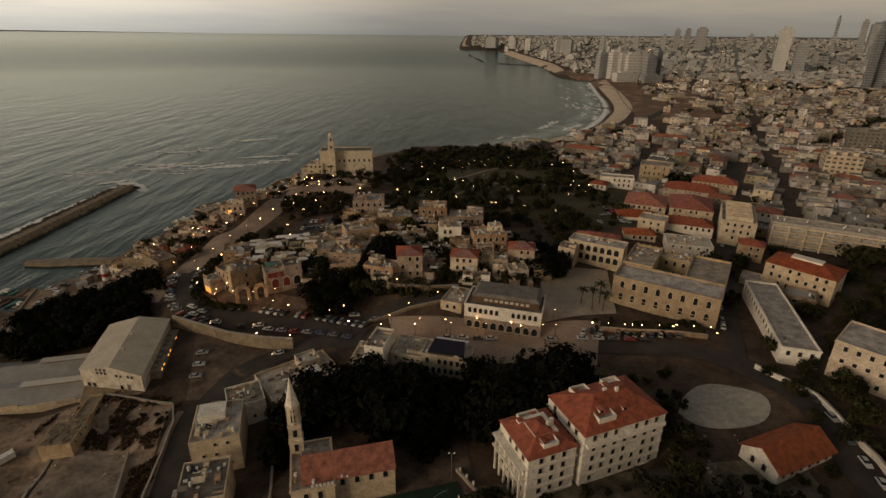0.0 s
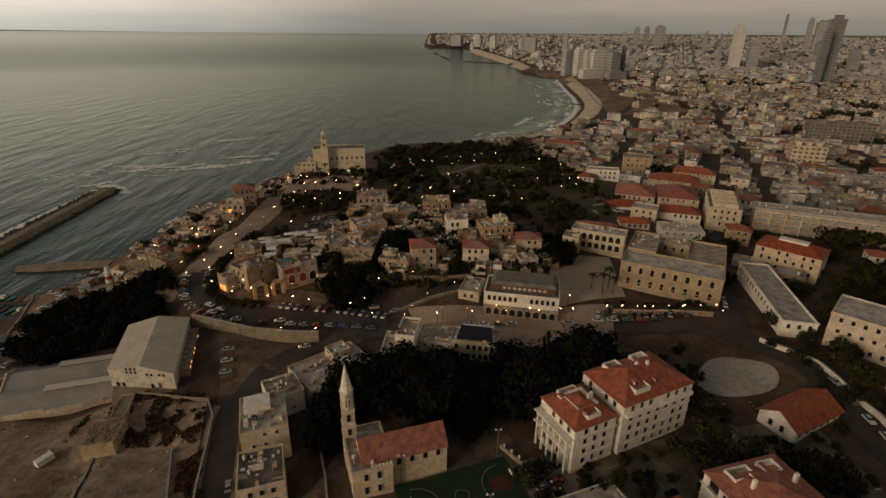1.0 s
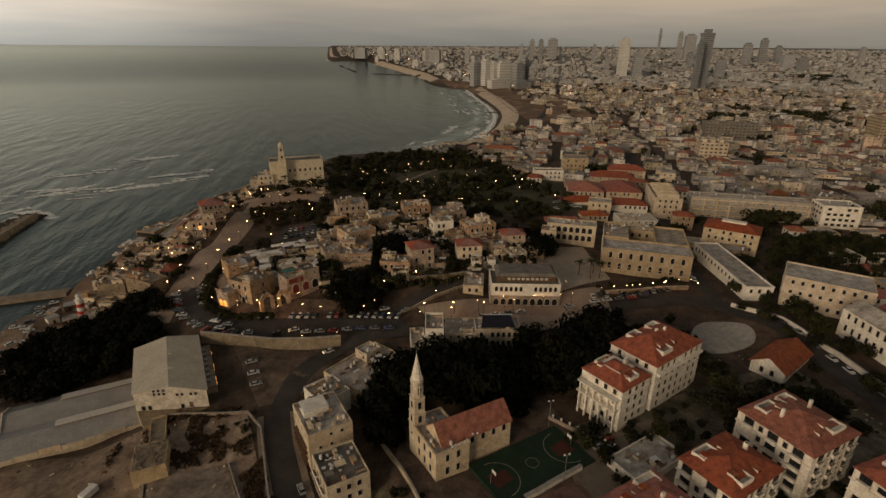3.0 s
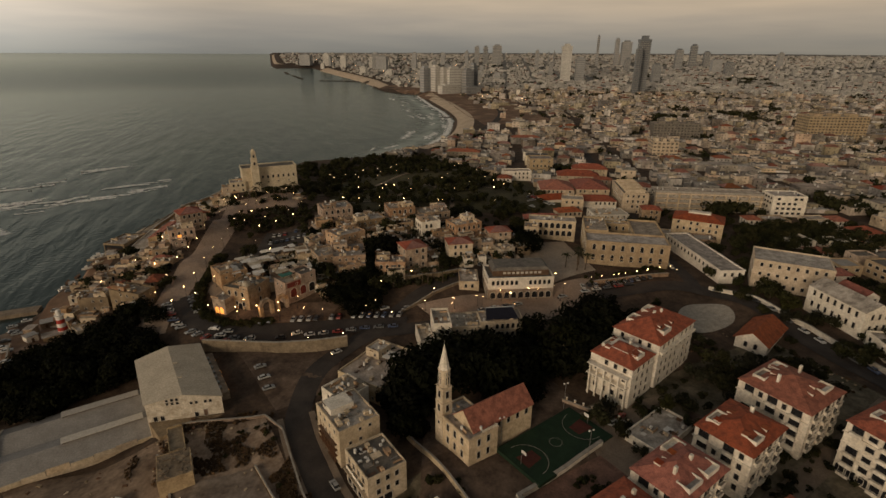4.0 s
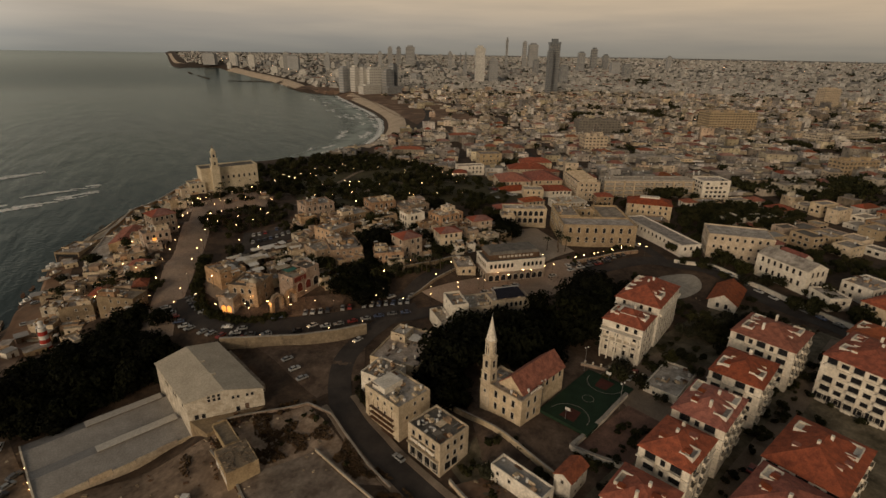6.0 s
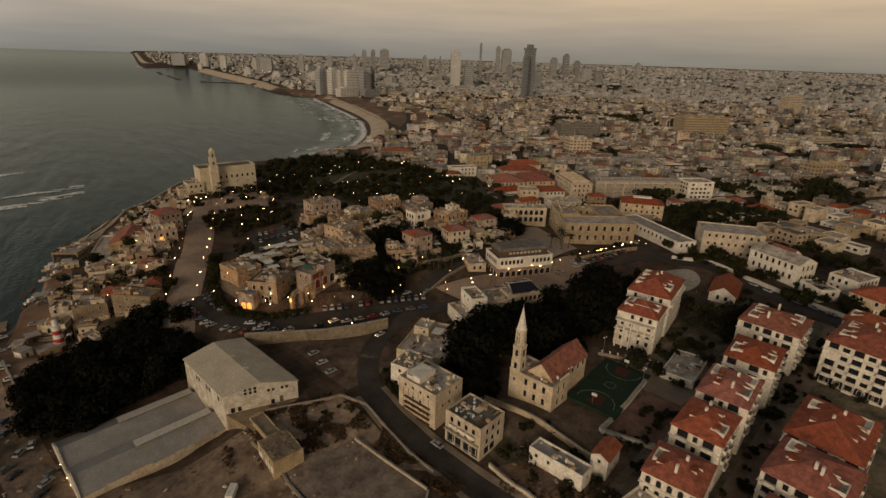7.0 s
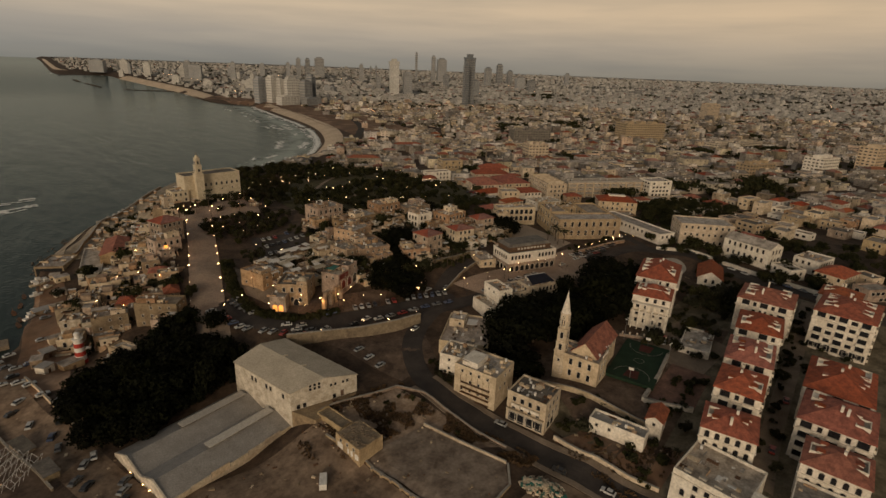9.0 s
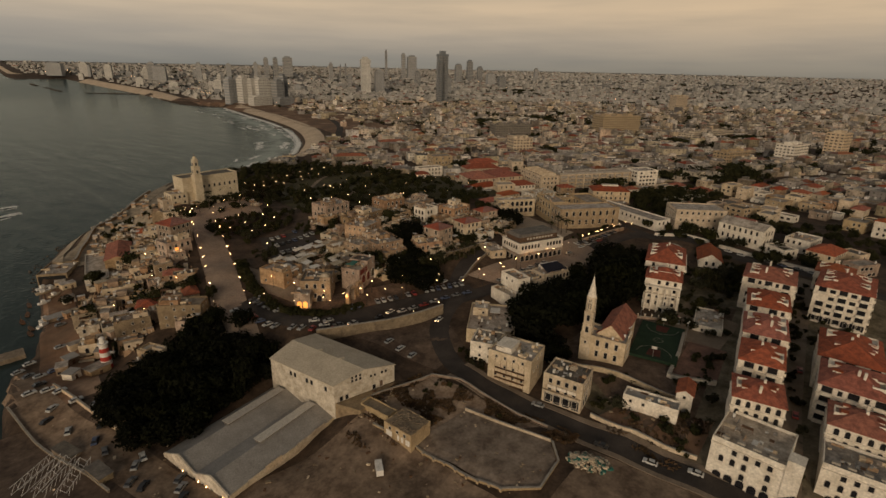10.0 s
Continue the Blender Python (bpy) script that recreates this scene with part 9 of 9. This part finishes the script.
# low dark sheds, lean-tos and parked cars on the quay
for x, y, r, w, d in ((-191.2, 187.5, 18, 3.6, 9), (-186.4, 168.5, 14, 3.6, 8)):
    root = thing("quay_shed", pose(x, y, zat(x, y), 0, 0, r), "low dark flat-roofed shed on the quay", "shed", "quay sheds")
    add_box(root, "wall", 0, 0, -0.4, w, d, 2.6, STONE_D)
    add_box(root, "roof", 0, 0, 2.2, w + 0.6, d + 0.6, 0.16, ROOF_D, "dark tarred roof")
    for k in range(3):
        add_box(root, "door", w / 2 + 0.03, -d * 0.3 + k * d * 0.3, -0.1, 0.08, 1.6, 1.9, WOOD)
for x, y, r in ((-196, 253, 20), (-193.5, 246.7, 25), (-190.5, 242, 10), (-191.5, 233, 15), (-193, 210, 30), (-190.6, 214, 40), (-183, 178, 80), (-175.4, 168.5, 85), (-170, 154, 40), (-181, 193, 70), (-180.8, 160, 45), (-178.6, 156.5, 45), (-195, 228, 12), (-192, 258, 15)):
    car(x, y, r, CR.choice(("white", "grey", "silver", "black")))
for k in range(26):
    x, y = BR.uniform(-184, -150), BR.uniform(232, 345)
    if not is_free(x, y, 1.0) or x < float(coast_x(y)) + 8:
        continue
    claim(x, y, 2.6)
    root = thing("harbour_hut", pose(x, y, zat(x, y), 0, 0, BR.choice((10, 20, -12, 70))), "small patched stone hut above the harbour", "hut", "harbour huts")
    sx, sy, sz = BR.uniform(3.5, 7), BR.uniform(3, 5), BR.uniform(2.4, 4.2)
    add_box(root, "wall", 0, 0, -1.0, sx, sy, sz + 1.0, BR.choice((CREAM, STONE, WHITE, STONE)))
    add_box(root, "roof", 0, 0, sz, sx + 0.4, sy + 0.4, 0.16, BR.choice((ROOF, SHEET_B, ROOF, OLDW)))
    add_box(root, "door", sx * 0.2, -sy / 2 - 0.02, 0, 1.0, 0.08, 1.9, WOOD)
    add_box(root, "window", -sx * 0.25, -sy / 2 - 0.02, 1.0, 0.9, 0.08, 0.9, GLASS)
# rubble heap by the street
g = Geo()
for _ in range(260):
    a, r = SR.uniform(0, 6.283), SR.random() ** 0.7
    x, y = -81.3 + r * 4.2 * math.cos(a) - 1.8 * r * math.sin(a), 77 + r * 6 * math.sin(a)
    g.box(x, y, zat(x, y) + (1 - r) * 1.6, SR.uniform(0.3, 1.3), SR.uniform(0.3, 1.1), SR.uniform(0.2, 0.7), SR.uniform(0, 3), m=SR.choice((0, 0, 1, 2)))
tagged(part("rubble_heap", g, [CREAM, TARP, STONE_D]), "heap of pale and green building rubble by the street", "rubble", kind="stuff")
# dry scrub on the sloping lots
g = Geo()
for (x0, y0, x1, y1, n, slant) in ((-118, 119, -86, 141, 2800, 0.0), (-91, 85, -83.5, 119, 1700, 0.32), (-66, 58, -40, 82, 900, 0.0), (-128, 120, -119, 136, 200, 0.0), (66, 74, 100, 100, 900, 0.0)):
    for _ in range(n):
        y = SR.uniform(y0, y1)
        x = SR.uniform(x0, x1) + slant * (y1 - y)
        if not is_free(x, y, -2.5) or noise.noise(Vector((x * 0.16, y * 0.16, 3.0))) < 0.0:
            continue
        z = zat(x, y)
        for _ in range(4):
            a = SR.uniform(0, 6.283)
            w, h = SR.uniform(0.22, 0.6), SR.uniform(0.3, 0.9)
            c, s = math.cos(a) * w, math.sin(a) * w
            g.quad((x - c, y - s, z), (x + c, y + s, z), (x + c * 0.5 + 0.2, y + s * 0.5, z + h), (x - c * 0.8, y - s * 0.8 + 0.2, z + h * 0.8))
tagged(part("dry_scrub", g, SCRUB), "tufts of dry brown scrub on the waste ground", "scrub", kind="stuff")

# stones, planks and broken blocks strewn over the waste ground
g = Geo()
for (x0, y0, x1, y1, n) in ((-160, 66, -118, 138, 260), (-118, 84, -88, 136, 160), (-118, 136, -104, 144, 60), (-60, 60, -40, 90, 110), (-198, 122, -164, 210, 200), (60, 76, 100, 120, 90), (-124, 120, -116, 140, 70)):
    for _ in range(n):
        x, y = SR.uniform(x0, x1), SR.uniform(y0, y1)
        if noise.noise(Vector((x * 0.09, y * 0.09, 7.0))) > 0.12 or SR.random() < 0.2:
            w = SR.uniform(0.2, 0.8)
            g.box(x, y, zat(x, y) + 0.1, w, w * SR.uniform(0.5, 2.2), SR.uniform(0.12, 0.5), SR.uniform(0, 3), m=SR.choice((0, 0, 1, 2)))
tagged(part("debris", g, [STONE_D, CREAM, WOOD]), "stones, planks and broken blocks strewn on waste ground", "debris", kind="stuff")

# shrubs, small trees and cars in the yards between the flats
YR = random.Random(77)
for x, y, k, sz in ((-57, 60, "bush", 1.3), (-53, 66, "broad", 0.55), (-46, 60, "bush", 1.4), (-45.5, 33, "broad", 0.5), (-29, 37, "broad", 0.6), (-12, 41.5, "broad", 0.6), (4, 47.5, "bush", 1.3), (24, 52.5, "broad", 0.7), (44, 57, "broad", 0.6), (13, 79, "broad", 0.6), (34, 82, "broad", 0.75), (20, 74.5, "bush", 1.4), (40, 92, "broad", 0.8), (-30, 62, "broad", 0.6), (-20, 68, "broad", 0.55), (-4, 72, "bush", 1.4)):
    tree(k, x, y, sz * YR.uniform(0.9, 1.1))
for x, y, r in ((14, 93, 20), (18, 94.5, 22), (-20, 40.5, 12), (10, 46.5, 14), (-60.6, 34, 104), (-54.4, 22, 104)):
    car(x, y, r)
for x, y in ((60.9, 184.8), (64.8, 184.0), (57.5, 190.0)):
    tree("palm", x, y, YR.uniform(0.95, 1.15))
